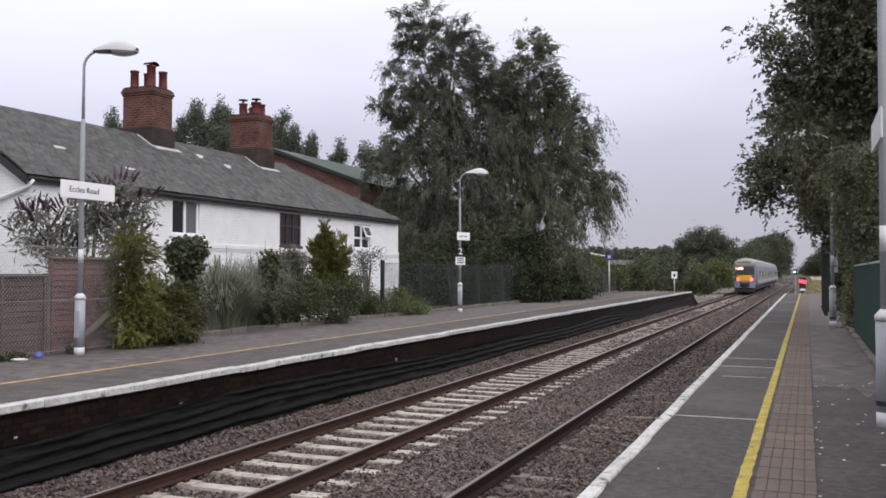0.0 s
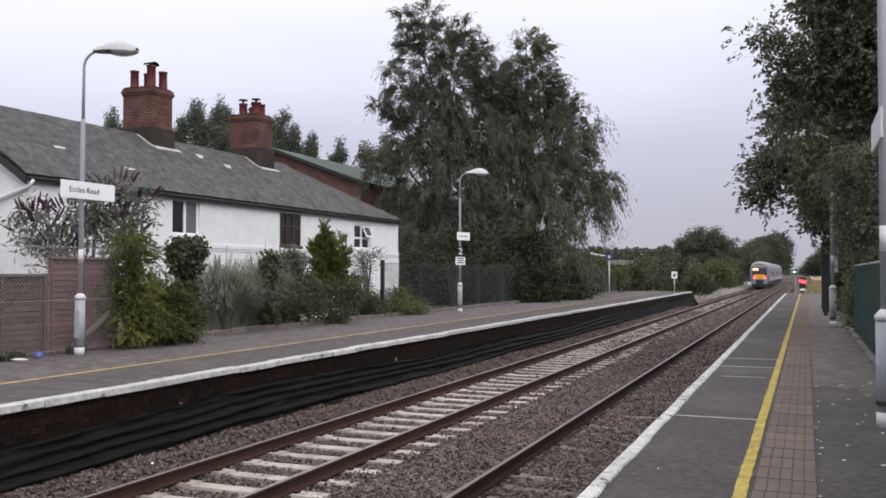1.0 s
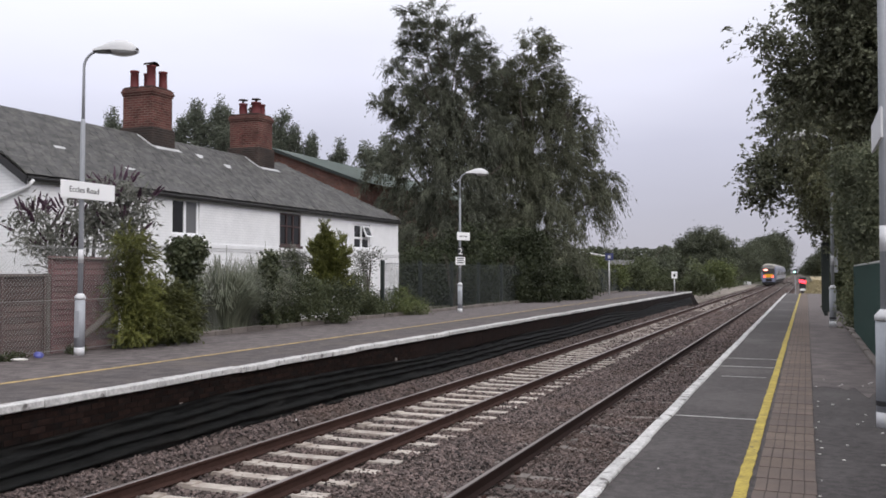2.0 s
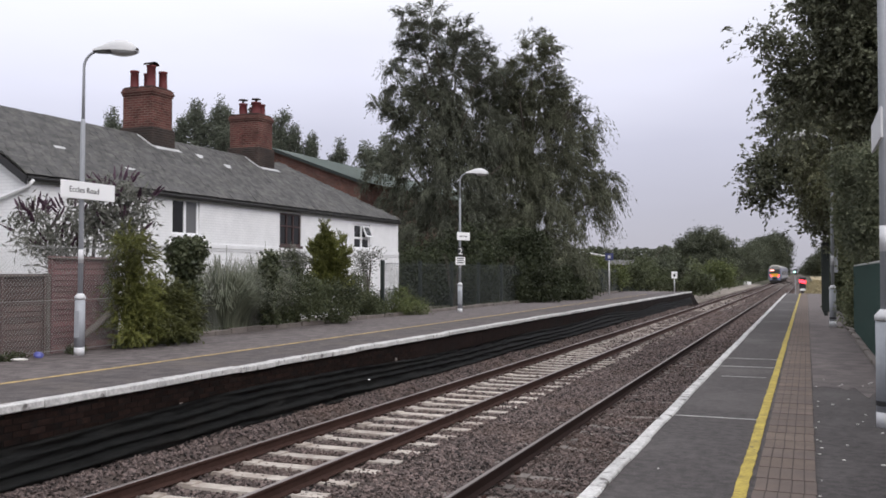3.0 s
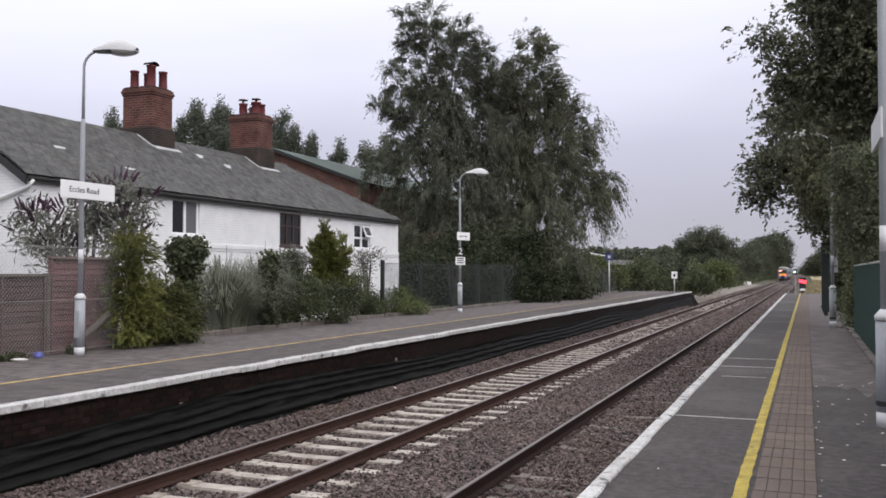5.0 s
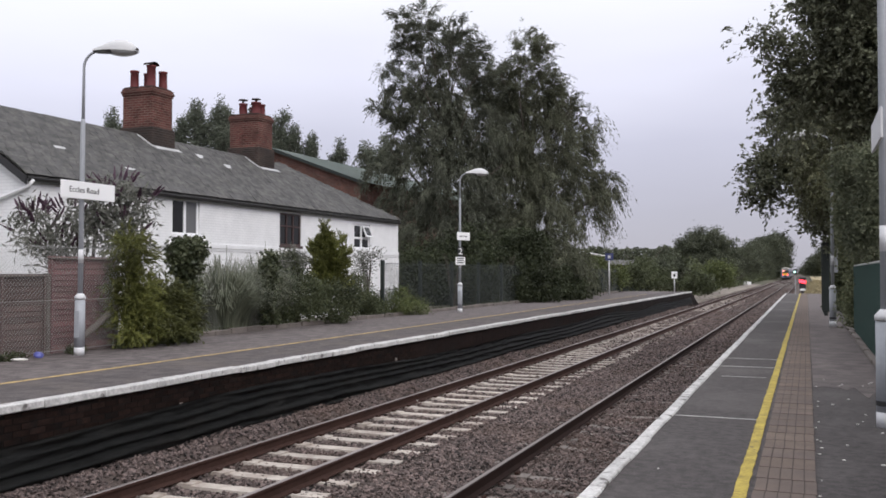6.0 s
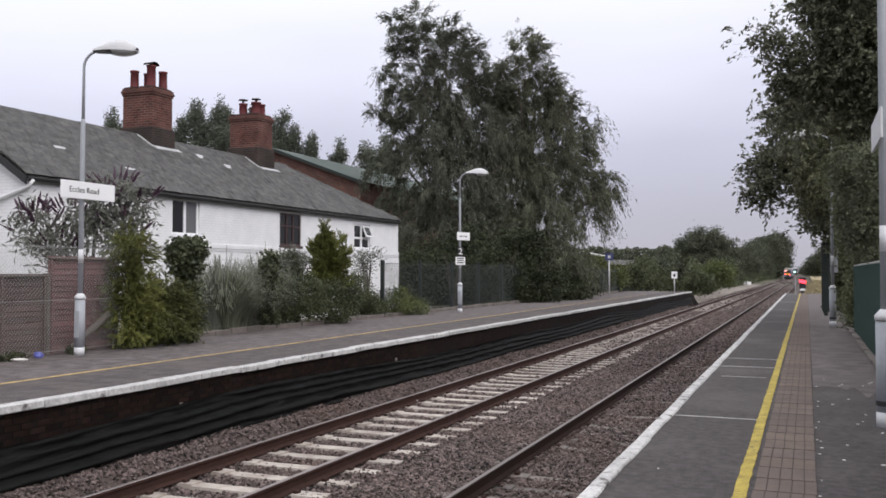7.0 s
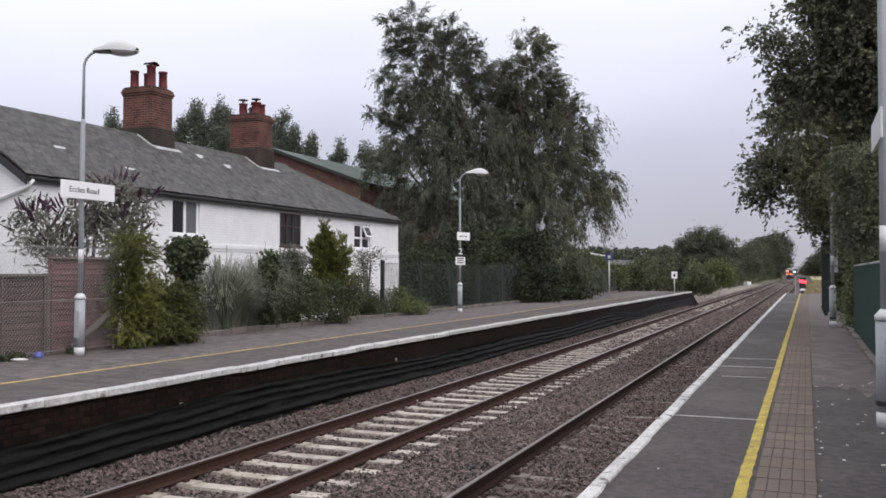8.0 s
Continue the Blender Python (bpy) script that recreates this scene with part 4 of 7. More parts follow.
def window(parent, y0, y1, z0, z1, frame_mat, style):
    """A casement set back in the wall's opening."""
    x = WALL_X - (0.05 if frame_mat is WHITE_UPVC else 0.03)
    w = part("window", one_box(x - 0.10, x - 0.092, y0, y1, z0, z1), SIGN_BLACK, parent)
    bm = bmesh.new()
    t = 0.065 if frame_mat is WHITE_UPVC else 0.06
    box(bm, x - 0.05, x, y0, y1, z0, z0 + t, 0.005)
    box(bm, x - 0.05, x, y0, y1, z1 - t, z1, 0.005)
    box(bm, x - 0.05, x, y0, y0 + t, z0 + t, z1 - t, 0.005)
    box(bm, x - 0.05, x, y1 - t, y1, z0 + t, z1 - t, 0.005)
    part("frame", bm, frame_mat, w)
    ym = (y0 + y1) / 2
    bars = bmesh.new()
    if style == "pair":
        box(bars, x - 0.05, x + 0.004, ym - 0.05, ym + 0.05, z0 + t, z1 - t, 0.004)
        panes = [(y0 + t, ym - 0.05, z0 + t, z1 - t), (ym + 0.05, y1 - t, z0 + t, z1 - t)]
    elif style == "cottage":
        zm = z0 + (z1 - z0) * 0.44
        box(bars, x - 0.05, x + 0.004, ym - 0.055, ym + 0.055, z0 + t, z1 - t, 0.004)
        box(bars, x - 0.05, x + 0.002, y0 + t, ym - 0.055, zm - 0.04, zm + 0.04, 0.004)
        box(bars, x - 0.05, x + 0.002, ym + 0.055, y1 - t, zm - 0.04, zm + 0.04, 0.004)
        panes = [(y0 + t, ym - 0.055, z0 + t, zm - 0.04), (ym + 0.055, y1 - t, z0 + t, zm - 0.04), (y0 + t, ym - 0.055, zm + 0.04, z1 - t)]
    else:
        ys = [y0 + t + (y1 - y0 - 2 * t) * k / 3 for k in range(4)]
        zm = z0 + (z1 - z0) * 0.60
        for yy in ys[1:3]:
            box(bars, x - 0.05, x + 0.003, yy - 0.035, yy + 0.035, z0 + t, z1 - t, 0.004)
        panes = []
        for a, b in zip(ys, ys[1:]):
            a, b = a + (0.035 if a > ys[0] else 0), b - (0.035 if b < ys[3] else 0)
            box(bars, x - 0.05, x + 0.002, a, b, zm - 0.025, zm + 0.025, 0.003)
            panes += [(a, b, z0 + t, zm - 0.025), (a, b, zm + 0.025, z1 - t)]
    part("glazing_bars", bars, frame_mat, w)
    for k, (a, b, c, d) in enumerate(panes):
        net = style == "pair" and k == 1
        part("pane", one_box(x - 0.034, x - 0.026, a, b, c, d), GLASS_NET if net else GLASS, w, "pane backed by a grey net curtain" if net else "")
    if style == "cottage":
        # the upper light of the far half stands open, hinged at the top
        m = Matrix.Translation((x, 0, z1 - t)) @ pose(0, 0, 0, 0, -22, 0)
        bm = bmesh.new()
        a, b, hh = ym + 0.05, y1 - t + 0.02, (z1 - t) - (z0 + (z1 - z0) * 0.44)
        for q in ((a, b, -hh, -hh + 0.06), (a, b, -0.06, 0)):
            box(bm, 0.0, 0.045, q[0], q[1], q[2], q[3], 0.004, m)
        for q in ((a, a + 0.06), (b - 0.06, b)):
            box(bm, 0.0, 0.045, q[0], q[1], -hh + 0.06, -0.06, 0.004, m)
        s = part("open_light", bm, frame_mat, w, "small top light standing open")
        part("pane", one_box(0.018, 0.026, a + 0.06, b - 0.06, -hh + 0.06, -0.06, 0, m), GLASS, s)
    if style == "pair":
        bm = bmesh.new()
        n = 26
        for za, zb in ((z0 + t, z1 - t),):
            lo = [bm.verts.new((x - 0.050 - 0.008 * math.sin(i * 1.7), ym + 0.06 + (y1 - t - ym - 0.07) * i / n, za)) for i in range(n + 1)]
            hi = [bm.verts.new((x - 0.050 - 0.008 * math.sin(i * 1.7), ym + 0.06 + (y1 - t - ym - 0.07) * i / n, zb)) for i in range(n + 1)]
            for i in range(n):
                bm.faces.new((lo[i], lo[i + 1], hi[i + 1], hi[i]))
        part("curtain", bm, CURTAIN, w, "grey net curtain drawn across one light")
    part("sill", one_box(WALL_X - 0.07, WALL_X + 0.05, y0 - 0.05, y1 + 0.06, z0 - 0.09, z0 - 0.002, 0.012), WHITE_WALL if frame_mat is WHITE_UPVC else BROWN_FRAME, w)


def roof_point(s, y):
    """A point on the front slope: s from 0 at the eave to 1 at the ridge."""
    x0 = WALL_X + 0.09
    z0 = EAVE - 0.06
    return Vector((x0 + (RIDGE_X - x0) * s, y, z0 + (RIDGE_Z - z0) * s))


def build_house():
    h = thing("cottage", "low white painted brick cottage with a hipped slate roof", "house", pose(0, 0, 0))
    base = -0.3
    part("front_wall", pierced_wall(bmesh.new(), WALL_X - 0.25, WALL_X, H_Y0, H_Y1, base, EAVE, WINDOWS), WHITE_WALL, h, "white painted brick wall with a string course")
    bm = bmesh.new()
    a = [(WALL_X - 0.25, base), (WALL_X - 0.25, EAVE), (RIDGE_X, RIDGE_Z - 0.10), (BACK_X, EAVE), (BACK_X, base)]
    lo = [bm.verts.new((x, H_Y0, z)) for x, z in a]
    hi = [bm.verts.new((x, H_Y0 + 0.25, z)) for x, z in a]
    bm.faces.new(lo)
    bm.faces.new(hi[::-1])
    for i in range(5):
        bm.faces.new((lo[i], hi[i], hi[(i + 1) % 5], lo[(i + 1) % 5]))
    bmesh.ops.recalc_face_normals(bm, faces=bm.faces)
    part("gable_wall", bm, WHITE_WALL, h)
    part("end_wall", one_box(BACK_X, WALL_X - 0.25, H_Y1 - 0.25, H_Y1, base, EAVE), WHITE_WALL, h)
    part("back_wall", one_box(BACK_X, BACK_X + 0.25, H_Y0 + 0.25, H_Y1 - 0.25, base, EAVE), WHITE_WALL, h)
    bm = bmesh.new()
    box(bm, WALL_X, WALL_X + 0.038, H_Y0 - 0.02, H_Y1 + 0.02, 2.05, 2.19, 0.01)
    box(bm, WALL_X, WALL_X + 0.02, H_Y0 - 0.01, H_Y1 + 0.01, 1.98, 2.05, 0.008)
    part("string_course", bm, WHITE_WALL, h, "white projecting brick band")
    part("corner_pier", one_box(WALL_X, WALL_X + 0.03, H_Y1 - 0.35, H_Y1 + 0.02, base, 1.94, 0.01), WHITE_WALL, h)
    for w, st, fm in zip(WINDOWS, ("pair", "six", "cottage"), (WHITE_UPVC, BROWN_FRAME, WHITE_UPVC)):
        window(h, *w, fm, st)
    # roof deck under the slates
    bm = bmesh.new()
    e0, e1 = H_Y0 - 0.16, H_Y1 - 0.08
    f0, f1 = bm.verts.new(roof_point(0, e0)), bm.verts.new(roof_point(0, e1))
    r0, r1 = bm.verts.new((RIDGE_X, e0, RIDGE_Z)), bm.verts.new((RIDGE_X, RIDGE_END, RIDGE_Z))
    b0, b1 = bm.verts.new((2 * RIDGE_X - f0.co.x, e0, f0.co.z)), bm.verts.new((2 * RIDGE_X - f0.co.x, e1, f0.co.z))
    for q in ((f0, f1, r1, r0), (b1, b0, r0, r1), (f1, b1, r1)):
        bm.faces.new(q)
    bmesh.ops.recalc_face_normals(bm, faces=bm.faces)
    bmesh.ops.solidify(bm, geom=bm.faces[:], thickness=0.06)
    roof = part("roof", bm, SLATE, h, "dark grey slate roof with pale repairs")
    # bargeboard, gutter, ridge and hip tiles
    bm = bmesh.new()
    d = (roof_point(1, 0) - roof_point(0, 0))
    for sgn in (1, -1):
        p0 = roof_point(0, e0 - 0.02)
        v = []
        for k, dz in ((0, 0.0), (1, 0.0), (1, -0.2), (0, -0.2)):
            p = p0 + d * k
            x = p.x if sgn > 0 else 2 * RIDGE_X - p.x
            v.append((x, p.z + dz))
        lo = [bm.verts.new((x, e0 - 0.02, z)) for x, z in v]
        hi = [bm.verts.new((x, e0 + 0.02, z)) for x, z in v]
        bm.faces.new(lo)
        bm.faces.new(hi[::-1])
        for i in range(4):
            bm.faces.new((lo[i], hi[i], hi[(i + 1) % 4], lo[(i + 1) % 4]))
    bmesh.ops.recalc_face_normals(bm, faces=bm.faces)
    part("bargeboard", bm, BLACK_GUTTER, roof, "black bargeboard")
    g = roof_point(0, 0)
    sec = [(g.x + 0.02 + 0.075 * math.cos(a), g.z - 0.045 + 0.085 * math.sin(a)) for a in [math.pi + math.pi * k / 7 for k in range(8)]]
    sec += [(x + (0.012 if x < g.x + 0.02 else -0.012), z + 0.012) for x, z in sec[::-1]]
    part("gutter", profile(sec, e0, e1), BLACK_GUTTER, roof, "black half-round gutter")
    part("fascia", one_box(WALL_X + 0.003, WALL_X + 0.075, e0 + 0.18, e1 - 0.02, EAVE - 0.155, EAVE - 0.09, 0.006), BLACK_GUTTER, roof, "black fascia board")
    y = e0
    bm = bmesh.new()
    while y < RIDGE_END:
        sec = [(RIDGE_X + 0.15 * math.cos(a), RIDGE_Z - 0.05 + 0.13 * math.sin(a)) for a in [math.pi * k / 6 for k in range(7)]]
        lo = [bm.verts.new((x, y, z)) for x, z in sec]
        hi = [bm.verts.new((x, y + 0.44, z + 0.012)) for x, z in sec]
        for i in range(6):
            bm.faces.new((lo[i], lo[i + 1], hi[i + 1], hi[i]))
        bm.faces.new(lo)
        y += 0.45
    part("ridge_tiles", bm, SLATE, roof)
    bm = bmesh.new()
    tube(bm, [roof_point(0, e1) + Vector((0, 0, 0.02)), Vector((RIDGE_X, RIDGE_END, RIDGE_Z + 0.03))], [0.09, 0.09], 8)
    part("hip_tiles", bm, SLATE, roof)
    pots = [(-0.35, -0.20, 0.60, 0.13, False), (-0.10, 0.10, 0.55, 0.115, False), (0.22, -0.12, 0.74, 0.14, True), (0.36, 0.26, 0.60, 0.13, False)]
    chimney(h, 22.80, 0.95, 1.10, 4.9, 7.02, pots, 5.25)
    pots = [(-0.32, -0.05, 0.50, 0.15, False), (-0.10, 0.28, 0.40, 0.13, False), (0.22, -0.02, 0.52, 0.17, False), (0.33, 0.16, 0.46, 0.14, False)]
    c2 = chimney(h, 28.48, 0.95, 1.20, 4.9, 7.10, pots, 5.35)
    for dx, dy in ((-0.32, -0.05), (0.22, -0.02)):
        bm = tube(bmesh.new(), [(RIDGE_X + dx, 28.48 + dy, 7.72), (RIDGE_X + dx, 28.48 + dy, 7.745)], [0.17, 0.17], 12)
        tube(bm, [(RIDGE_X + dx, 28.48 + dy, 7.58), (RIDGE_X + dx, 28.48 + dy, 7.72)], [0.05, 0.03], 8)
        part("cowl", bm, SOOT_BRICK, c2, "flat disc cowl on a stem")
    # lead flashings at the stacks, and pale repair slates
    n = Vector((-d.z, 0, d.x)).normalized() * -1
    if n.z < 0:
        n = -n
    for y, half, run in ((22.80, 0.545, 0.62), (28.48, 0.545, 0.67)):
        front = (RIDGE_X + run - roof_point(0, 0).x) / d.x
        quads = [("apron", (front - 0.045, y - half), (front - 0.035, y + half + 0.16), (front + 0.005, y + half + 0.10), (front + 0.004, y - half)),
                 ("soaker", (front - 0.012, y - half - 0.10), (front - 0.012, y - half + 0.01), (0.985, y - half + 0.01), (0.985, y - half - 0.07))]
        for nm, *q in quads:
            bm = bmesh.new()
            pts = [roof_point(a, b) for a, b in q]
            lo = [bm.verts.new(p + n * 0.03) for p in pts]
            hi = [bm.verts.new(p + n * 0.105) for p in pts]
            bm.faces.new(hi)
            for i in range(4):
                bm.faces.new((lo[i], lo[(i + 1) % 4], hi[(i + 1) % 4], hi[i]))
            bmesh.ops.recalc_face_normals(bm, faces=bm.faces)
            part(nm, bm, LEAD, roof, "pale lead flashing beside a chimney")
    # downpipe on the gable and at the corner
    bm = bmesh.new()
    tube(bm, [(WALL_X + 0.20, H_Y0 - 0.06, EAVE - 0.16), (WALL_X + 0.06, H_Y0 - 0.07, EAVE - 0.30), (WALL_X - 1.6, H_Y0 - 0.07, EAVE - 0.75), (WALL_X - 1.9, H_Y0 - 0.07, EAVE - 0.95), (WALL_X - 1.9, H_Y0 - 0.07, base)], [0.04] * 5, 8)
    part("downpipe", bm, WHITE_UPVC, h, "white painted downpipe", True)
    return h, roof, n


_, ROOF, ROOF_N = build_house()


def build_barn():
    """A long brick building with a shallow sheet roof behind the cottage."""
    b = thing("brick_barn", "brick shed with a shallow grey-green sheet roof behind the cottage", "building", pose(0, 0, 0))
    x0, x1, y0, y1 = -38.3, -25.4, 50.0, 88.0
    eave, rise = 6.96, 2.35
    xm = (x0 + x1) / 2
    for nm, ya, yb in (("gable_wall", y0, y0 + 0.3), ("end_wall", y1 - 0.3, y1)):
        bm = bmesh.new()
        a = [(x0, -0.4), (x1, -0.4), (x1, eave), (xm, eave + rise), (x0, eave)]
        lo = [bm.verts.new((x, ya, z)) for x, z in a]
        hi = [bm.verts.new((x, yb, z)) for x, z in a]
        bm.faces.new(lo)
        bm.faces.new(hi[::-1])
        for i in range(5):
            bm.faces.new((lo[i], hi[i], hi[(i + 1) % 5], lo[(i + 1) % 5]))
        bmesh.ops.recalc_face_normals(bm, faces=bm.faces)
        part(nm, bm, BARN_BRICK, b)
    part("side_wall", one_box(x1 - 0.3, x1, y0 + 0.3, y1 - 0.3, -0.4, eave), BARN_BRICK, b)
    part("side_wall", one_box(x0, x0 + 0.3, y0 + 0.3, y1 - 0.3, -0.4, eave), BARN_BRICK, b)
    for s in (1, -1):
        bm = bmesh.new()
        xe = x1 + 0.4 if s > 0 else x0 - 0.4
        ze = eave - 0.4 * rise / (x1 - xm)
        n = 120
        rows = []
        for i in range(n + 1):
            y = y0 - 0.35 + (y1 - y0 + 0.7) * i / n
            dz = 0.05 + (0.035 if i % 2 else 0)
            rows.append((bm.verts.new((xe, y, ze + dz)), bm.verts.new((xm, y, eave + rise + dz))))
        for p, q in zip(rows, rows[1:]):
            bm.faces.new((p[0], q[0], q[1], p[1]))
        bmesh.ops.solidify(bm, geom=bm.faces[:], thickness=0.02)
        part("roof_slope", bm, ROOF_GREEN, b, "corrugated grey-green roof sheets")
        bm = bmesh.new()
        lo = [bm.verts.new((x, y0 - 0.38, z)) for x, z in ((xe, ze + 0.07), (xm, eave + rise + 0.07), (xm, eave + rise - 0.12), (xe, ze - 0.12))]
        hi = [bm.verts.new(v.co + Vector((0, 0.05, 0))) for v in lo]
        bm.faces.new(lo)
        bm.faces.new(hi[::-1])
        for i in range(4):
            bm.faces.new((lo[i], hi[i], hi[(i + 1) % 4], lo[(i + 1) % 4]))
        part("verge_board", bm, DARK_GREEN, b)


build_barn()


# ---- train ----
def build_train():
    """A three-car railcar seen from its tail end; y is the way it travels, the origin at the tail on the rail tops."""
    t = thing("passenger_train", "pale blue diesel railcar train with an orange-lit yellow tail end", "train", pose(FAR_X, 102.9, RT))

    def shell(y0, y1, taper, z0=0.95):
        # section: upright sides, tumblehome above, low arched roof
        half = [(1.33, z0), (1.36, 1.5), (1.35, 2.2), (1.26, 3.02), (1.06, 3.50), (0.66, 3.78), (0.0, 3.86)]
        sec = half + [(-x, z) for x, z in half[-2::-1]]
        bm = bmesh.new()
        rings = []
        for y, k, lift in taper:
            rings.append([bm.verts.new((x * k, y, z0 + (z - z0) * lift)) for x, z in sec])
        for a, b in zip(rings, rings[1:]):
            for i in range(len(sec) - 1):
                bm.faces.new((a[i], b[i], b[i + 1], a[i + 1]))
            bm.faces.new((a[-1], b[-1], b[0], a[0]))
        bm.faces.new(rings[0])
        bm.faces.new(rings[-1][::-1])
        bmesh.ops.recalc_face_normals(bm, faces=bm.faces)
        return bm

    def skirt(me):
        me.materials.append(TRAIN_ROOF)
        for p in me.polygons:
            if p.normal.z > 0.55:
                p.material_index = 1
        return me

    for c in range(3):
        y0 = c * 23.9
        if c == 0:
            taper = [(0.0, 0.93, 0.88), (0.2, 0.965, 0.95), (0.6, 0.99, 0.985), (1.6, 1.0, 1.0), (23.5, 1.0, 1.0)]
        else:
            taper = [(y0, 1.0, 1.0), (y0 + 23.5, 1.0, 1.0)]
        body = part("car_body", skirt(finish("car_body", shell(0, 0, taper), TRAIN_SIDE)), None, t, "pale blue-grey carriage body with a grey roof")
        for s in (-1, 1):
            part("window_band", one_box(s * 1.352 - 0.012, s * 1.352 + 0.012, y0 + 3.0, y0 + 21.5, 1.75, 2.45, 0.004), TRAIN_GLASS, body, "dark window band")
            part("waist_band", one_box(s * 1.365 - 0.008, s * 1.365 + 0.008, y0 + 1.8, y0 + 23.3, 1.15, 1.45, 0.003), TRAIN_SILVER, body, "pale band below the windows")
            for yd in (6.9, 15.6):
                part("door", one_box(s * 1.366 - 0.01, s * 1.366 + 0.01, y0 + yd, y0 + yd + 1.4, 1.05, 2.9, 0.004), TRAIN_FRONT, body, "sliding passenger door")
        part("underframe", one_box(-1.15, 1.15, y0 + 1.0, y0 + 22.6, 0.42, 0.97, 0.05), TRAIN_DARK, t)
        for yb in (3.9, 19.7):
            bogie = part("bogie", one_box(-1.1, 1.1, y0 + yb - 1.7, y0 + yb + 1.7, 0.36, 0.75, 0.06), TRAIN_DARK, t)
            for yw in (-1.3, 1.3):
                bm = bmesh.new()
                for s in (-1, 1):
                    tube(bm, [(s * 0.70, y0 + yb + yw, 0.42), (s * 0.83, y0 + yb + yw, 0.42)], [0.42, 0.42], 20)
                tube(bm, [(-0.7, y0 + yb + yw, 0.42), (0.7, y0 + yb + yw, 0.42)], [0.09, 0.09], 10)
                part("wheelset", bm, TRAIN_DARK, bogie)
        if c < 2:
            part("gangway", one_box(-0.6, 0.6, y0 + 23.5, y0 + 23.9, 1.0, 3.2), TRAIN_DARK, t)
    # tail end: windscreen, destination panel, yellow warning panel, lamps, valance
    part("windscreen", one_box(-1.0, 1.0, -0.06, 0.02, 2.02, 2.88, 0.02), TRAIN_GLASS, t, "dark wraparound windscreen")
    part("destination_panel", one_box(-0.92, -0.16, -0.085, -0.06, 2.58, 2.84, 0.004), PANEL_GLOW, t, "lit orange destination panel")
    part("wiper", one_box(-0.03, 0.0, -0.075, -0.06, 2.05, 2.6), TRAIN_DARK, t)
    part("roof_fairing", one_box(-1.0, 1.0, -0.03, 0.35, 2.92, 3.36, 0.10), TRAIN_ROOF, t, "cream fairing over the windscreen")
    part("warning_panel", one_box(-0.72, 0.72, -0.05, 0.02, 1.36, 2.00, 0.03), TRAIN_YELLOW, t, "bright yellow warning panel")
    part("lower_front", one_box(-1.10, 1.10, -0.04, 0.02, 0.62, 1.34, 0.04), TRAIN_FRONT, t, "blue-grey lower front")
    for s in (-1, 1):
        part("front_pillar", one_box(s * 1.06 - 0.12, s * 1.06 + 0.12, -0.025, 0.10, 1.34, 2.95, 0.03), TRAIN_FRONT, t)
        part("cab_side", one_box(s * 1.352 - 0.012, s * 1.352 + 0.012, 0.9, 2.7, 1.0, 2.5, 0.004), TRAIN_FRONT, t, "lavender cab side")
        lamp = part("tail_lamp", tube(bmesh.new(), [(s * 0.70, -0.075, 1.55), (s * 0.70, -0.02, 1.55)], [0.165, 0.175], 14), TAIL_GLOW, t, "glowing red tail lamp")
        part("lamp_rim", one_box(s * 0.72 - 0.22, s * 0.72 + 0.22, -0.045, -0.02, 1.36, 1.74, 0.04), TRAIN_DARK, lamp)
    # no recess is cut: a flat dark plate stands for the shade inside it
    part("recess_shade_plate", one_box(-0.50, 0.50, -0.06, -0.03, 0.70, 1.22, 0.02), TRAIN_DARK, t)
    part("coupler", one_box(-0.16, 0.16, -0.35, -0.05, 0.80, 1.05, 0.03), TRAIN_DARK, t)
    part("snow_plough", one_box(-1.05, 1.05, 0.05, 0.25, 0.18, 0.60, 0.03), TRAIN_DARK, t)
    return t


TRAIN = build_train()


# ---- trees ----

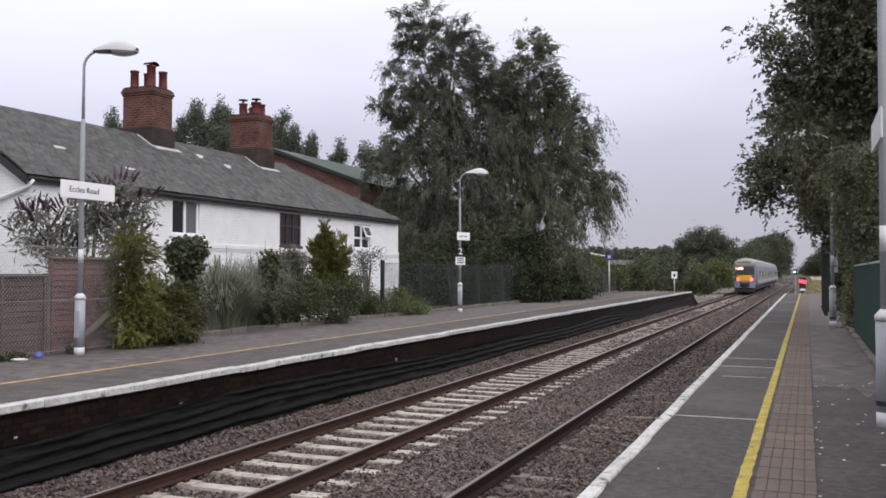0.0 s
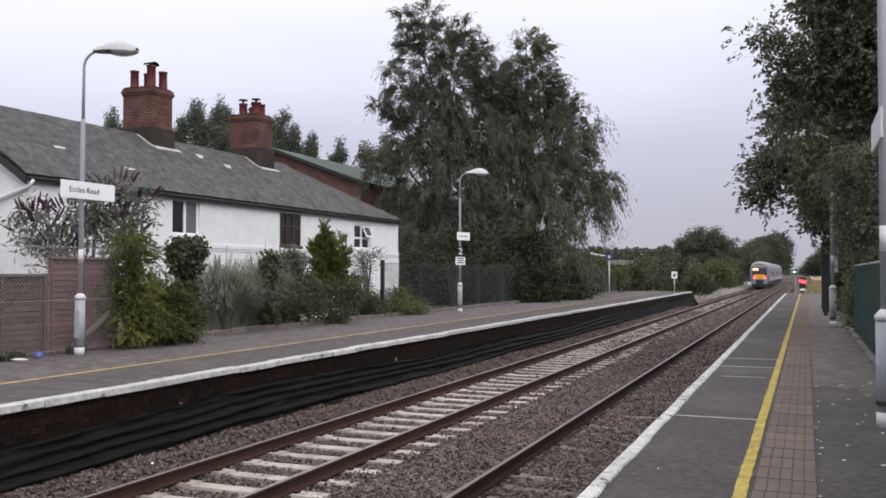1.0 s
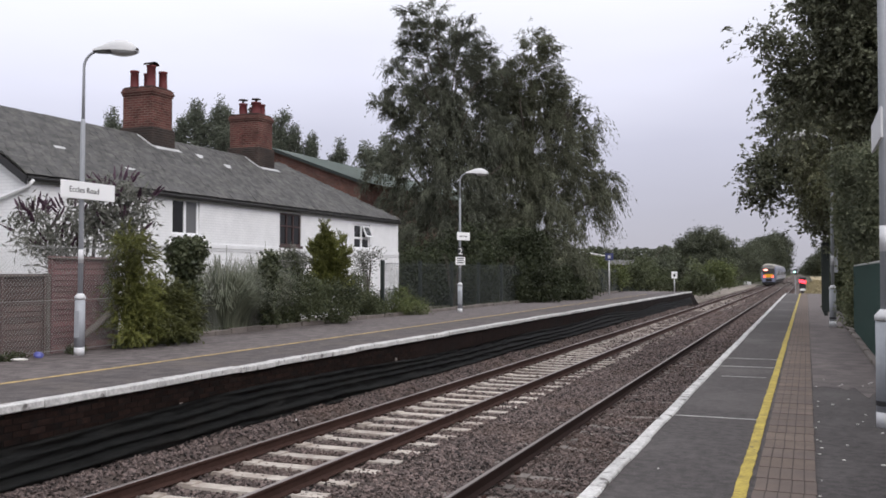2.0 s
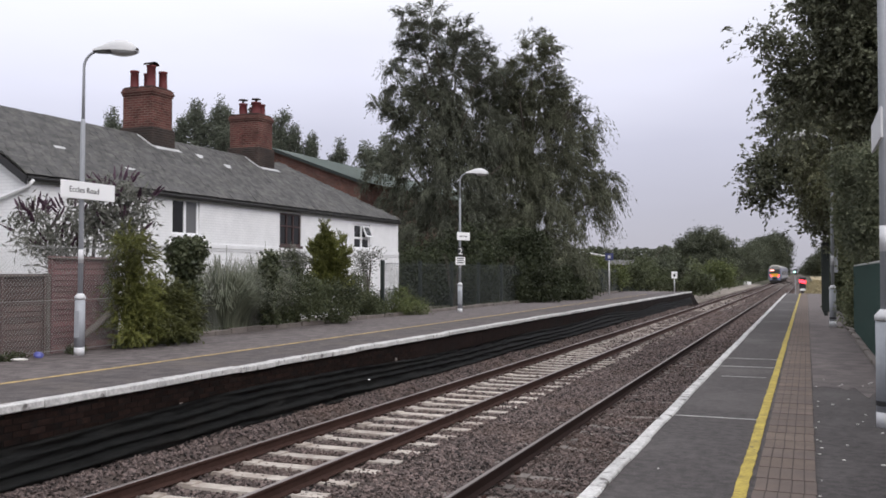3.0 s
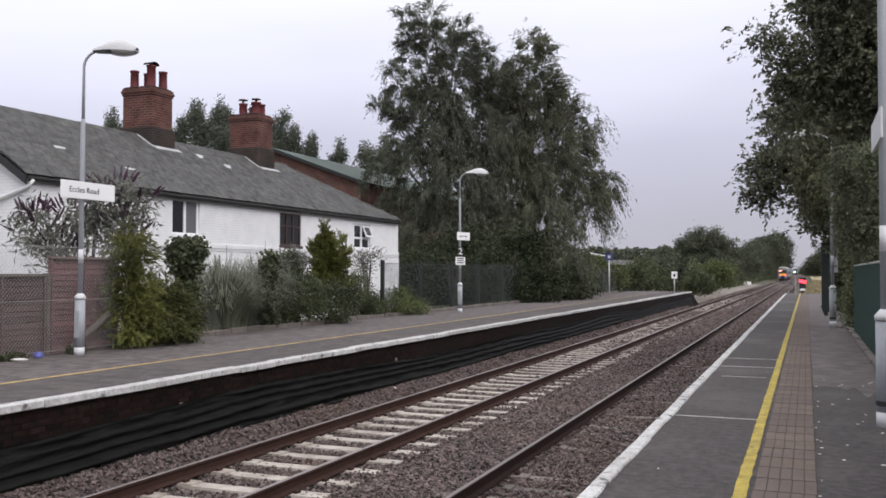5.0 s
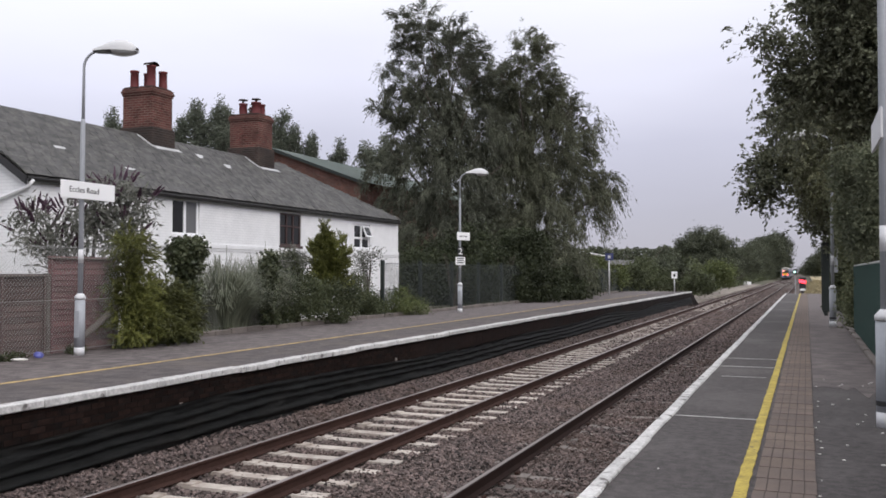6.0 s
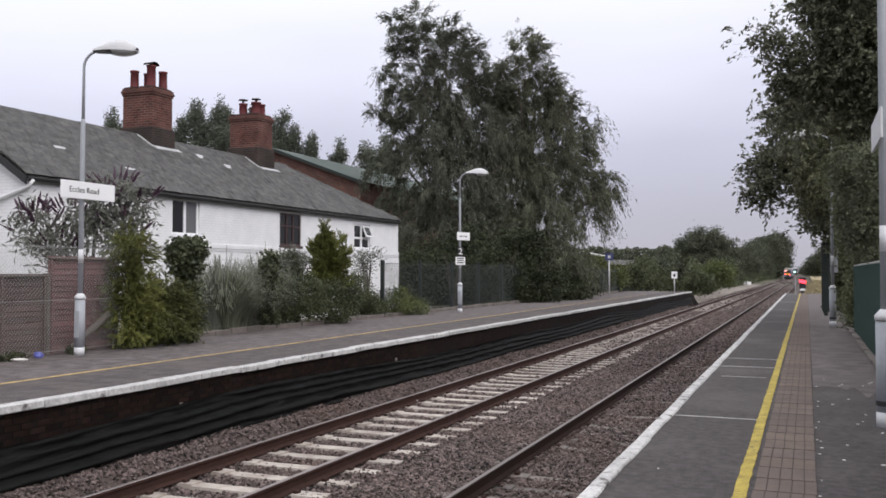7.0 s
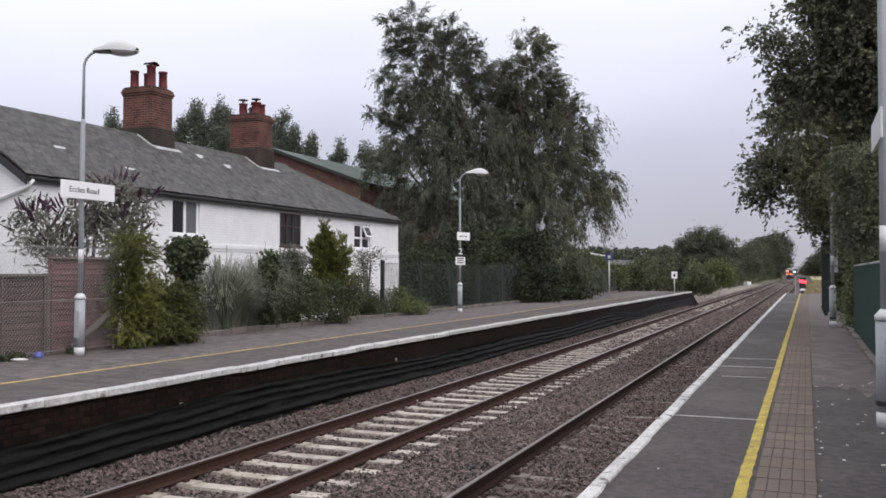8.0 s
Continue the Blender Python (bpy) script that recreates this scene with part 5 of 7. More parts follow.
def swaying_willow(seed, label, base, pivot, top, low_lobes, up_lobes, n_low, n_up, material, leaf, hang):
    """A tall tree whose crown is in two rigid parts; the upper one sways about its pivot."""
    rng = np.random.default_rng(seed)
    t = thing("willow_tree", label, "tree", pose(*base), group="tall trees behind the fence")
    b = Vector(base)
    part("trunk", limbs(rng, (0, 0, 0), Vector(pivot) - b + Vector((0, 0, 2.0)), 0.36, 5.0, 16), BARK, t, smooth=True)
    core, core_way = crown_strands(rng, low_lobes, n_low * 2 // 5, 14, hang, 0.30, 0.85, 0.30)
    tips, tip_way = crown_plumes(rng, low_lobes, n_low // 11, 15, 15, hang * 1.25, 0.35, 0.95, 0.45, 0.17, 0.022)
    v, f = leaves(rng, np.concatenate([core, tips]), leaf[0], leaf[1], 0.12, 0.34, np.concatenate([core_way, tip_way]))
    part("lower_crown", mesh_arrays("lower_crown", v, f, material), None, t, "hanging lower branches and leaves")
    core, core_way = crown_strands(rng, up_lobes, n_up // 4, 18, hang * 0.8, 0.55, 0.75, 0.2)
    tips, tip_way = crown_plumes(rng, up_lobes, n_up // 7, 12, 19, 1.25, 0.75, 0.42, 0.15, 0.19, 0.03)
    off = np.array(Vector(pivot) - b)
    v, f = leaves(rng, np.concatenate([core, tips]) - off, leaf[0] * 0.80, leaf[1] * 0.75, 0.0, 0.45, np.concatenate([core_way, tip_way]))
    me = mesh_arrays("upper_crown", v, f, material)
    up = part("upper_crown", me, None, t, "wind-blown top of the crown")
    up.location = off
    bm = bmesh.new()
    for k in range(13):
        l = up_lobes[k % len(up_lobes)]
        d = unit(rng, 1)[0] * rng.uniform(0.5, 1.05) * np.array(l[3:6])
        d[2] = abs(d[2]) if k % 3 else d[2]
        q = Vector(np.array(l[:3]) + d - off)
        p = Vector((rng.normal() * 0.2, rng.normal() * 0.2, rng.uniform(-1.5, 0.35 * q.z)))
        tube(bm, [p, p.lerp(q, 0.5) + Vector((0, 0, 0.25)), q], [0.07, 0.035, 0.008], 5)
    part("branch_fork", bm, BARK, up, smooth=True)
    return t, up, off


WL_BASE, WR_BASE = (-19.0, 48.4, -0.25), (-15.8, 54.0, -0.25)
WL_PIVOT, WR_PIVOT = (-19.0, 48.4, 9.0), (-15.8, 54.0, 9.2)
LOW_L = [(-0.60, 0.20, 11.60, 1.70, 1.70, 1.40), (-2.20, -1.30, 11.30, 1.20, 1.20, 1.20), (-0.49, -0.39, 9.75, 2.33, 2.33, 2.75), (-1.16, -1.67, 7.06, 2.09, 2.09, 2.38), (0.96, -1.88, 6.34, 2.48, 2.48, 2.64), (-2.21, -2.03, 5.01, 1.46, 1.46, 1.77), (2.14, -2.41, 3.50, 2.28, 2.28, 2.43), (-0.23, -2.27, 3.23, 2.48, 2.48, 2.48), (0.51, 1.09, 9.58, 2.30, 2.30, 2.63), (-2.59, -1.22, 9.11, 0.78, 0.78, 1.10), (1.72, 2.65, 9.40, 1.51, 1.51, 2.35), (1.85, 1.72, 5.96, 1.65, 1.65, 2.30), (-3.36, -2.56, 7.70, 0.70, 0.70, 0.95)]
UP_L = [(1.60, 1.80, 13.20, 1.15, 1.15, 1.25), (-1.91, -1.09, 14.60, 0.92, 0.92, 1.56), (-0.88, -0.71, 15.50, 0.86, 0.86, 1.42), (-1.36, -0.81, 12.01, 1.64, 1.64, 1.59), (-0.06, 0.74, 13.79, 1.52, 1.52, 1.74), (0.89, 2.19, 14.36, 1.11, 1.11, 1.47), (-2.67, -1.29, 10.56, 0.72, 0.72, 0.64), (-2.13, -1.23, 16.15, 0.32, 0.32, 0.86), (-0.69, -0.66, 16.47, 0.35, 0.35, 0.64), (-3.62, -1.68, 11.05, 0.86, 0.86, 0.32), (1.59, 2.53, 12.08, 1.33, 1.33, 1.47), (0.42, 0.89, 15.44, 0.73, 0.73, 0.95), (-3.00, -1.50, 13.31, 0.72, 0.72, 0.50), (1.54, 1.34, 15.24, 0.51, 0.51, 0.73)]
LOW_R = [(0.70, 0.00, 11.60, 1.80, 1.80, 1.30), (-0.60, -1.40, 10.60, 1.40, 1.40, 1.30), (0.62, 0.05, 9.34, 2.85, 2.85, 2.96), (2.14, -0.36, 6.81, 2.46, 2.46, 2.39), (-0.57, -2.51, 6.71, 2.35, 2.35, 3.02), (1.78, -4.72, 3.58, 2.69, 2.69, 2.53), (3.17, 1.16, 5.86, 1.39, 1.39, 1.67), (2.46, 0.78, 9.34, 1.53, 1.53, 1.74), (1.51, -9.09, 1.97, 1.61, 1.61, 1.75), (3.56, -7.19, 1.97, 1.79, 1.79, 1.49), (3.70, 1.24, 10.73, 0.77, 0.77, 1.22), (4.31, 1.59, 6.90, 0.87, 0.87, 1.04)]
UP_R = [(-1.00, -1.20, 13.50, 0.85, 0.85, 1.15), (0.35, -0.21, 14.73, 1.14, 1.14, 1.61), (0.07, -0.36, 16.15, 0.57, 0.57, 0.99), (0.88, 0.06, 12.64, 1.91, 1.91, 1.68), (-0.82, -1.69, 12.20, 1.43, 1.43, 1.51), (2.26, 0.64, 11.60, 0.99, 0.99, 1.30), (1.16, 0.10, 15.39, 0.50, 0.50, 0.77), (-1.29, -1.91, 13.47, 0.75, 0.75, 1.12), (-1.21, -1.83, 11.93, 0.90, 0.90, 1.12)]
_, UP_LEFT, OFF_L = swaying_willow(21, "tall dark grey-green weeping tree with a wind-blown top", WL_BASE, WL_PIVOT, None, LOW_L, UP_L, 5600, 2200, WILLOW, (0.20, 0.044), 1.2)
_, UP_RIGHT, OFF_R = swaying_willow(22, "tall olive-green weeping tree trailing branches to the fence", WR_BASE, WR_PIVOT, None, LOW_R, UP_R, 5900, 1700, WILLOW_B, (0.21, 0.044), 1.6)

# poplars behind the roofs: slender pointed crowns
def poplar(seed, x, y, top, radius):
    """A poplar whose crown is a tall ragged spindle of clumps round the trunk."""
    rng = np.random.default_rng(seed)
    lobes = []
    for k in range(9):
        h = top - 0.5 - k * 1.05
        w = radius * min(1.0, 0.48 + 0.26 * k) * rng.uniform(0.85, 1.15)
        lobes.append((rng.normal() * 0.22 * radius, rng.normal() * 0.22 * radius, h + 0.3, w, w, 0.95))
    tree("poplar_tree", "slender grey-green poplar rising behind the roofs", seed, (x, y, -0.3), (x, y, top - 1.5), 0.28, 2.2, lobes, 240, 40, 0.27, (0.25, 0.17), POPLAR, hang=0.0, group="poplars", squash=1.3)


for seed, (x, y, top, radius) in enumerate(((-83.7, 94.0, 22.3, 1.25), (-73.5, 95.0, 21.2, 1.0), (-70.4, 94.0, 22.5, 1.35), (-68.0, 96.0, 21.3, 1.0), (-66.6, 93.0, 22.2, 1.4), (-63.2, 95.0, 21.0, 1.3), (-58.5, 94.0, 20.3, 1.2), (-56.4, 94.0, 18.5, 0.95), (-54.7, 94.5, 17.5, 0.75), (-50.6, 94.0, 16.5, 0.85), (-47.0, 94.0, 16.0, 1.2), (-44.9, 95.0, 16.6, 1.2))):
    poplar(40 + seed, x, y, top, radius)


# ---- signs on the platforms ----
station_sign("station_sign", "white station name board fixed to the lamp post", pose(-11.23, 12.02, 2.735, 0, 0, 90), 1.24, 0.29, "Eccles Road", 0.136, -0.45)
station_sign("station_sign", "small white station name board on a lamp post", pose(-11.12, 29.80, 2.62, 0, 0, 75), 0.75, 0.28, "Eccles Road", 0.09, -0.25)


def small_plate(m):
    t = thing("platform_number_sign", "small black and white platform number plate on a pole", "sign", m)
    b = part("plate", one_box(-0.10, 0.10, 0, 0.012, -0.16, 0.16, 0.003), SIGN_BLACK, t)
    part("lettering", text_mesh("2", 0.30, SIGN_WHITE, pose(-0.075, -0.003, 0.0, 90, 0, 0)), None, b, "white numeral")
    part("lower_plate", one_box(-0.17, 0.17, 0.0, 0.012, -0.46, -0.19, 0.003), SIGN_WHITE, t, "white plate with dark bars")
    for k in range(3):
        part("dark_bar", one_box(-0.12, 0.12, -0.004, 0.0, -0.26 - 0.07 * k, -0.225 - 0.07 * k), SIGN_BLACK, t)
    part("clamp", one_box(-0.05, 0.05, 0.012, 0.05, -0.3, -0.26), POST_GREY, t)


# a white board like the others; the greyer face paint stands for weaker light
station_sign("station_sign", "white name board on the near lamp post, greyed for dimmer light", pose(0.580, 8.94, 2.622, 0, 0, -90), 1.10, 0.265, "", 0.150, -0.42, face=POST_WHITE)
small_plate(pose(-11.17, 29.60, 2.08, 0, 0, 35))


def pole_sign(name, label, m, height, w, h, face, thick=0.045, bar=True):
    t = thing(name, label, "sign", m)
    part("post", tube(bmesh.new(), [(0, 0, -0.02), (0, 0, height)], [thick, thick], 12), POST_WHITE, t, smooth=True)
    b = part("board", one_box(-w / 2, w / 2, -0.07, -0.05, height - h, height + 0.02, 0.005), face, t)
    if bar:
        part("dark_bar", one_box(-w * 0.16, w * 0.16, -0.076, -0.0705, height - h * 0.72, height - h * 0.28, 0.002), SIGN_BLACK if face is SIGN_WHITE else SIGN_WHITE, b)
    part("post_cap", tube(bmesh.new(), [(0, 0, height), (0, 0, height + 0.02)], [thick * 1.1, thick * 0.8], 12), POST_GREY, t)


pole_sign("pole_sign", "dark blue square sign on a slim white post", pose(-11.34, 56.08, LEFT_Z, 0, 0, 20), 2.55, 0.50, 0.42, SIGN_BLUE)
pole_sign("pole_sign", "white marker board on a post by the ramp", pose(-8.55, 64.8, LEFT_Z, 0, 0, 10), 1.42, 0.40, 0.46, SIGN_WHITE)


def signal_head():
    """A low stop signal by the ramp: black case, two red lamps side by side, white plate below."""
    t = thing("railway_signal", "low black signal with two bright red lamps lit", "signal", pose(-0.27, 69.5, RT - 0.12))
    part("post", one_box(-0.07, 0.07, 0, 0.12, 0.0, 1.25, 0.01), LAMP_DARK, t)
    case = part("case", one_box(-0.22, 0.22, -0.03, 0.20, 1.17, 2.06, 0.03), SIGN_BLACK, t)
    for x, z in ((-0.10, 1.80), (0.11, 1.74)):
        part("red_lamp", tube(bmesh.new(), [(x, -0.09, z), (x, -0.03, z)], [0.11, 0.12], 16), RED_GLOW, case, "glowing red lamp")
        hood = bmesh.new()
        n = 8
        a = [hood.verts.new((x + 0.13 * math.cos(math.pi * i / n), -0.03, z + 0.13 * math.sin(math.pi * i / n))) for i in range(n + 1)]
        b = [hood.verts.new((x + 0.13 * math.cos(math.pi * i / n), -0.16, z + 0.13 * math.sin(math.pi * i / n))) for i in range(n + 1)]
        for i in range(n):
            hood.faces.new((a[i], a[i + 1], b[i + 1], b[i]))
        bmesh.ops.solidify(hood, geom=hood.faces[:], thickness=0.01)
        part("hood", hood, SIGN_BLACK, case)
    part("white_plate", one_box(-0.18, 0.18, -0.05, -0.03, 1.13, 1.27, 0.004), SIGN_WHITE, t, "small white plate")
    part("foot", one_box(-0.25, 0.25, -0.12, 0.25, -0.1, 0.04, 0.02), KERB, t)


signal_head()


def far_signal():
    t = thing("railway_signal", "distant railway signal showing a pale green lamp", "signal", pose(-1.1, 101.5, RT - 0.2))
    part("post", one_box(-0.035, 0.035, 0.06, 0.13, 0, 2.3, 0.01), POST_GREY, t)
    part("case", one_box(-0.17, 0.17, 0.0, 0.2, 2.25, 2.85, 0.03), SIGN_BLACK, t)
    part("green_lamp", tube(bmesh.new(), [(-0.06, -0.06, 2.55), (-0.06, 0.0, 2.55)], [0.085, 0.09], 14), GREEN_GLOW, t, "pale green lamp lit")


far_signal()


def notice_board():
    """A tall dark green cabinet on legs at the back of the platform, seen almost edge on."""
    t = thing("notice_board", "tall dark green notice board with a pale panel", "notice board", pose(0.55, 31.0, 0, 0, 0, 0))
    part("case", one_box(-0.10, 0.12, 0, 0.16, 0.12, 2.32, 0.02), DARK_GREEN, t)
    part("case", one_box(-0.10, 0.12, 1.5, 1.66, 0.12, 2.32, 0.02), DARK_GREEN, t)
    part("panel", one_box(-0.04, 0.04, 0.16, 1.5, 0.5, 2.25, 0.01), SIGN_WHITE, t)
    part("side_panel", one_box(0.13, 0.36, 0.05, 0.09, 1.35, 2.2, 0.008), POST_GREY, t, "pale grey side panel")
    part("bracket", one_box(0.11, 0.15, 0.055, 0.085, 1.5, 1.6), DARK_GREEN, t)
    for y in (0.08, 1.58):
        part("leg", one_box(-0.05, 0.06, y - 0.05, y + 0.05, 0, 0.14, 0.008), DARK_GREEN, t)


notice_board()


# ---- fences ----
def link_mesh(x, y0, y1, z0, z1, pitch, radius, material):
    """Woven wire: straight strands crossing in diamonds."""
    verts, faces = [], []
    h = z1 - z0
    n = int((y1 - y0 + h) / pitch)
    for sgn in (1, -1):
        for i in range(n):
            s = y0 - h + i * pitch
            a, b = max(s, y0), min(s + h, y1)
            if b - a < 0.02:
                continue
            za, zb = (a - s), (b - s)
            if sgn < 0:
                za, zb = h - za, h - zb
            k = len(verts)
            for yy, zz in ((a, z0 + za), (b, z0 + zb)):
                for dx, dz in ((radius, 0), (-radius * 0.5, radius), (-radius * 0.5, -radius)):
                    verts.append((x + dx + 0.002 * sgn, yy, zz + dz))
            for j in range(3):
                faces.append((k + j, k + (j + 1) % 3, k + 3 + (j + 1) % 3, k + 3 + j))
    return mesh_arrays("wire_mesh", np.array(verts), np.array(faces), material)


def link_fence(label, x, y0, y1, z0, height, pitch, radius, wire, post_mat, step, post_r=0.04, square=True):
    t = thing("wire_fence", label, "fence", pose(0, 0, 0))
    tagged(part("wire_mesh", link_mesh(x, y0, y1, z0 + 0.04, z0 + height, pitch, radius, wire), None, t), kind="stuff")
    y = y0
    while y <= y1 + 0.01:
        part("post", one_box(x - 0.09 - post_r, x - 0.09 + post_r, y - post_r, y + post_r, z0 - 0.15, z0 + height + 0.08, 0.008), post_mat, t)
        y += step
    for z in (0.08, height * 0.5, height - 0.03):
        part("strainer_wire", tube(bmesh.new(), [(x - 0.02, y0, z0 + z), (x - 0.02, y1, z0 + z)], [0.004, 0.004], 5), wire, t)
    return t


LF = link_fence("grey chain-link fence in front of wooden fence panels", -11.72, 2.7, 13.7, LEFT_Z, 1.85, 0.072, 0.0020, WIRE, OLD_WOOD, 5.5, 0.045)
part("strut", tube(bmesh.new(), [(-11.78, 12.15, LEFT_Z + 0.05), (-11.80, 13.75, LEFT_Z + 1.0)], [0.055, 0.055], 8), OLD_WOOD, LF, "slanting wooden strut")
link_fence("grey chain-link fence behind the garden plants", -12.55, 16.6, 21.0, LEFT_Z, 1.72, 0.085, 0.0019, WIRE, OLD_WOOD, 3.0, 0.045)
link_fence("dark green mesh fence below the trees", -12.30, 25.9, 43.9, LEFT_Z, 1.70, 0.075, 0.0034, GREEN_WIRE, DARK_GREEN, 3.0, 0.055)
link_fence("dark green mesh fence at the end of the platform", -12.30, 47.0, 65.0, LEFT_Z, 1.60, 0.08, 0.0045, GREEN_WIRE, DARK_GREEN, 3.0, 0.055)


def panel_fence(y0, y1, height, wood, label):
    """A lap panel: overlapping level boards between posts, with a capping rail."""
    t = thing("fence_panel", label, "fence panel", pose(-12.05, y0, LEFT_Z - 0.1), group="wooden fence panels")
    w = y1 - y0
    rng = random.Random(int(y0 * 10))
    z = 0.05
    while z < height - 0.05:
        hgt = 0.105
        m = pose(0, 0, z, rng.uniform(-0.4, 0.4), -13, 0)
        part("board", one_box(-0.010, 0.010, 0.0, w, 0, hgt + 0.02, 0.003, m), wood, t)
        z += hgt - 0.005
    for y in (0.03, w * 0.5, w - 0.03):
        part("batten", one_box(0.030, 0.055, y - 0.02, y + 0.02, 0.02, height, 0.004), wood, t)
    part("capping", one_box(-0.03, 0.06, 0, w, height, height + 0.03, 0.006), OLD_WOOD, t)
    part("post", one_box(-0.05, 0.05, w + 0.005, w + 0.10, -0.1, height + 0.06, 0.01), OLD_WOOD, t)


panel_fence(11.98, 13.55, 1.72, RED_FENCE, "weathered pink-red wooden lap fence panel")
panel_fence(10.05, 11.88, 1.42, GREY_FENCE, "lower grey-brown wooden lap fence panel")
panel_fence(8.10, 9.95, 1.42, GREY_FENCE, "lower grey-brown wooden lap fence panel")


def near_fence():
    """Green steel fence of close upright pales behind the near platform."""
    t = thing("steel_fence", "dark green steel fence of close upright pales with a top rail", "fence", pose(1.02, 0, 0))
    bm = one_box(-0.028, 0.012, -0.036, 0.036, 0.04, 1.50, 0.008)
    me = finish("pale", bm, GREEN_STEEL)
    y = -8.0
    while y < 22.9:
        p = part("pale", me, None, t)
        p.location = (0.0, y, 0)
        y += 0.135
    for z in (0.3, 1.28):
        part("rail", one_box(0.013, 0.05, -8.0, 22.9, z - 0.025, z + 0.025, 0.005), GREEN_STEEL, t)
    part("top_rail", tube(bmesh.new(), [(0, -8.0, 1.515), (0, 13, 1.525), (0, 22.9, 1.51)], [0.02] * 3, 8), WIRE, t, "pale galvanised top rail")
    for y in (-8.0, -5.4, -2.8, -0.2, 2.4, 5.0, 7.6, 10.2, 12.8, 15.4, 18.0, 22.9):
        part("post", one_box(0.05, 0.11, y - 0.03, y + 0.03, -0.2, 1.55, 0.006), GREEN_STEEL, t)


near_fence()


# ---- kerbs ----
def kerb_row(name, label, x, y0, y1, z, w, h, length, seed):
    t = thing(name, label, "kerb", pose(0, 0, z), kind="structure")
    rng = random.Random(seed)
    mes = []
    for k in range(3):
        bm = one_box(-w / 2, w / 2, 0.006, length - 0.006, -0.1, h, 0.015)
        for v in bm.verts:
            v.co += Vector((noise.noise(v.co * 5 + Vector((k * 9, 0, 0))), 0, noise.noise(v.co * 5 + Vector((0, k * 9, 3))))) * 0.014
        mes.append(finish("kerb_stone", bm, KERB))
    y = y0
    while y < y1:
        s = part("kerb_stone", mes[rng.randrange(3)], None, t)
        s.location = (x + rng.uniform(-0.02, 0.02), y, rng.uniform(-0.02, 0.012))
        s.rotation_euler = (0, 0, rng.uniform(-0.02, 0.02))
        y += length


kerb_row("kerb_far", "low rough concrete kerb along the back of the platform", -12.22, 15.0, 63.0, LEFT_Z, 0.16, 0.115, 0.62, 8)
kerb_row("kerb_near", "low concrete kerb below the green fence", 0.94, -8.0, 26.0, 0.0, 0.10, 0.07, 0.92, 9)


# ---- garden plants ----
def spikes(parent, rng, centres, length, radius, material):
    """Flower spikes: thin tapering cones of small florets pointing up and outwards."""
    for c, d in centres:
        bm = bmesh.new()
        d = Vector(d).normalized()
        p = Vector(c)
        tube(bm, [p, p + d * length * 0.3, p + d * length * 0.7, p + d * length], [radius * 0.5, radius, radius * 0.7, radius * 0.1], 6)
        for v in bm.verts:
            v.co += Vector((rng.normal(), rng.normal(), rng.normal())) * radius * 0.3
        part("flower_spike", bm, material, parent, "dark purple faded flower spike")


def buddleia(seed, base, lobes, n, spike_at):
    b = shrub("buddleia_bush", "grey-green butterfly bush with dark purple flower spikes", seed, base, lobes, n, 13, 0.15, (0.19, 0.044), GREYLEAF, stems=8, hang=0.0, shell=0.15)
    rng = np.random.default_rng(seed)
    top = []
    for k in range(spike_at):
        l = lobes[k % len(lobes)]
        d = unit(rng, 1)[0]
        d[2] = abs(d[2]) + 0.3
        d /= np.linalg.norm(d)
        c = np.array(l[:3]) + d * np.array(l[3:6]) * 0.95
        top.append((tuple(c), (d[0] * 0.9, d[1] * 0.9, d[2] + 0.15)))
    spikes(b, rng, top, 0.30, 0.026, PURPLE)


BB = (-13.4, 14.3, -0.22)
buddleia(61, BB, [(-0.63, -0.53, 2.22, 0.56, 0.56, 0.50), (-0.06, -0.31, 2.56, 0.56, 0.56, 0.50), (-0.79, -0.60, 2.62, 0.38, 0.38, 0.29), (-0.27, -0.38, 1.94, 0.47, 0.47, 0.40)], 95, 54)
buddleia(62, (-13.2, 15.4, -0.22), [(0.31, -1.19, 2.67, 0.58, 0.58, 0.58), (0.86, -0.94, 2.84, 0.42, 0.42, 0.45), (0.62, -1.05, 2.17, 0.61, 0.61, 0.56), (0.53, -1.12, 3.17, 0.40, 0.40, 0.27)], 165, 44)


def conifer(name, label, seed, base, lobes, clumps, material, leaf=(0.10, 0.020), size=0.50, up=0.45, droop=0.3):
    """Feathery evergreen sprays pointing upwards and outwards."""
    rng = np.random.default_rng(seed)
    t = thing(name, label, "conifer", pose(*base))
    top = max(l[2] + l[5] * 0.5 for l in lobes)
    part("trunk", tube(bmesh.new(), [(0, 0, -0.05), (0.02, 0, top * 0.5), (0, 0.02, top * 0.92)], [0.07, 0.05, 0.012], 8), BARK, t)
    pts, way = crown_strands(rng, lobes, clumps, 18, size, up, droop, 0.25, 0.020)
    pts[:, 2] = np.maximum(pts[:, 2], 0.03)
    v, f = leaves(rng, pts, leaf[0], leaf[1], 0.0, 0.42, way)
    part("foliage", mesh_arrays("foliage", v, f, material), None, t)


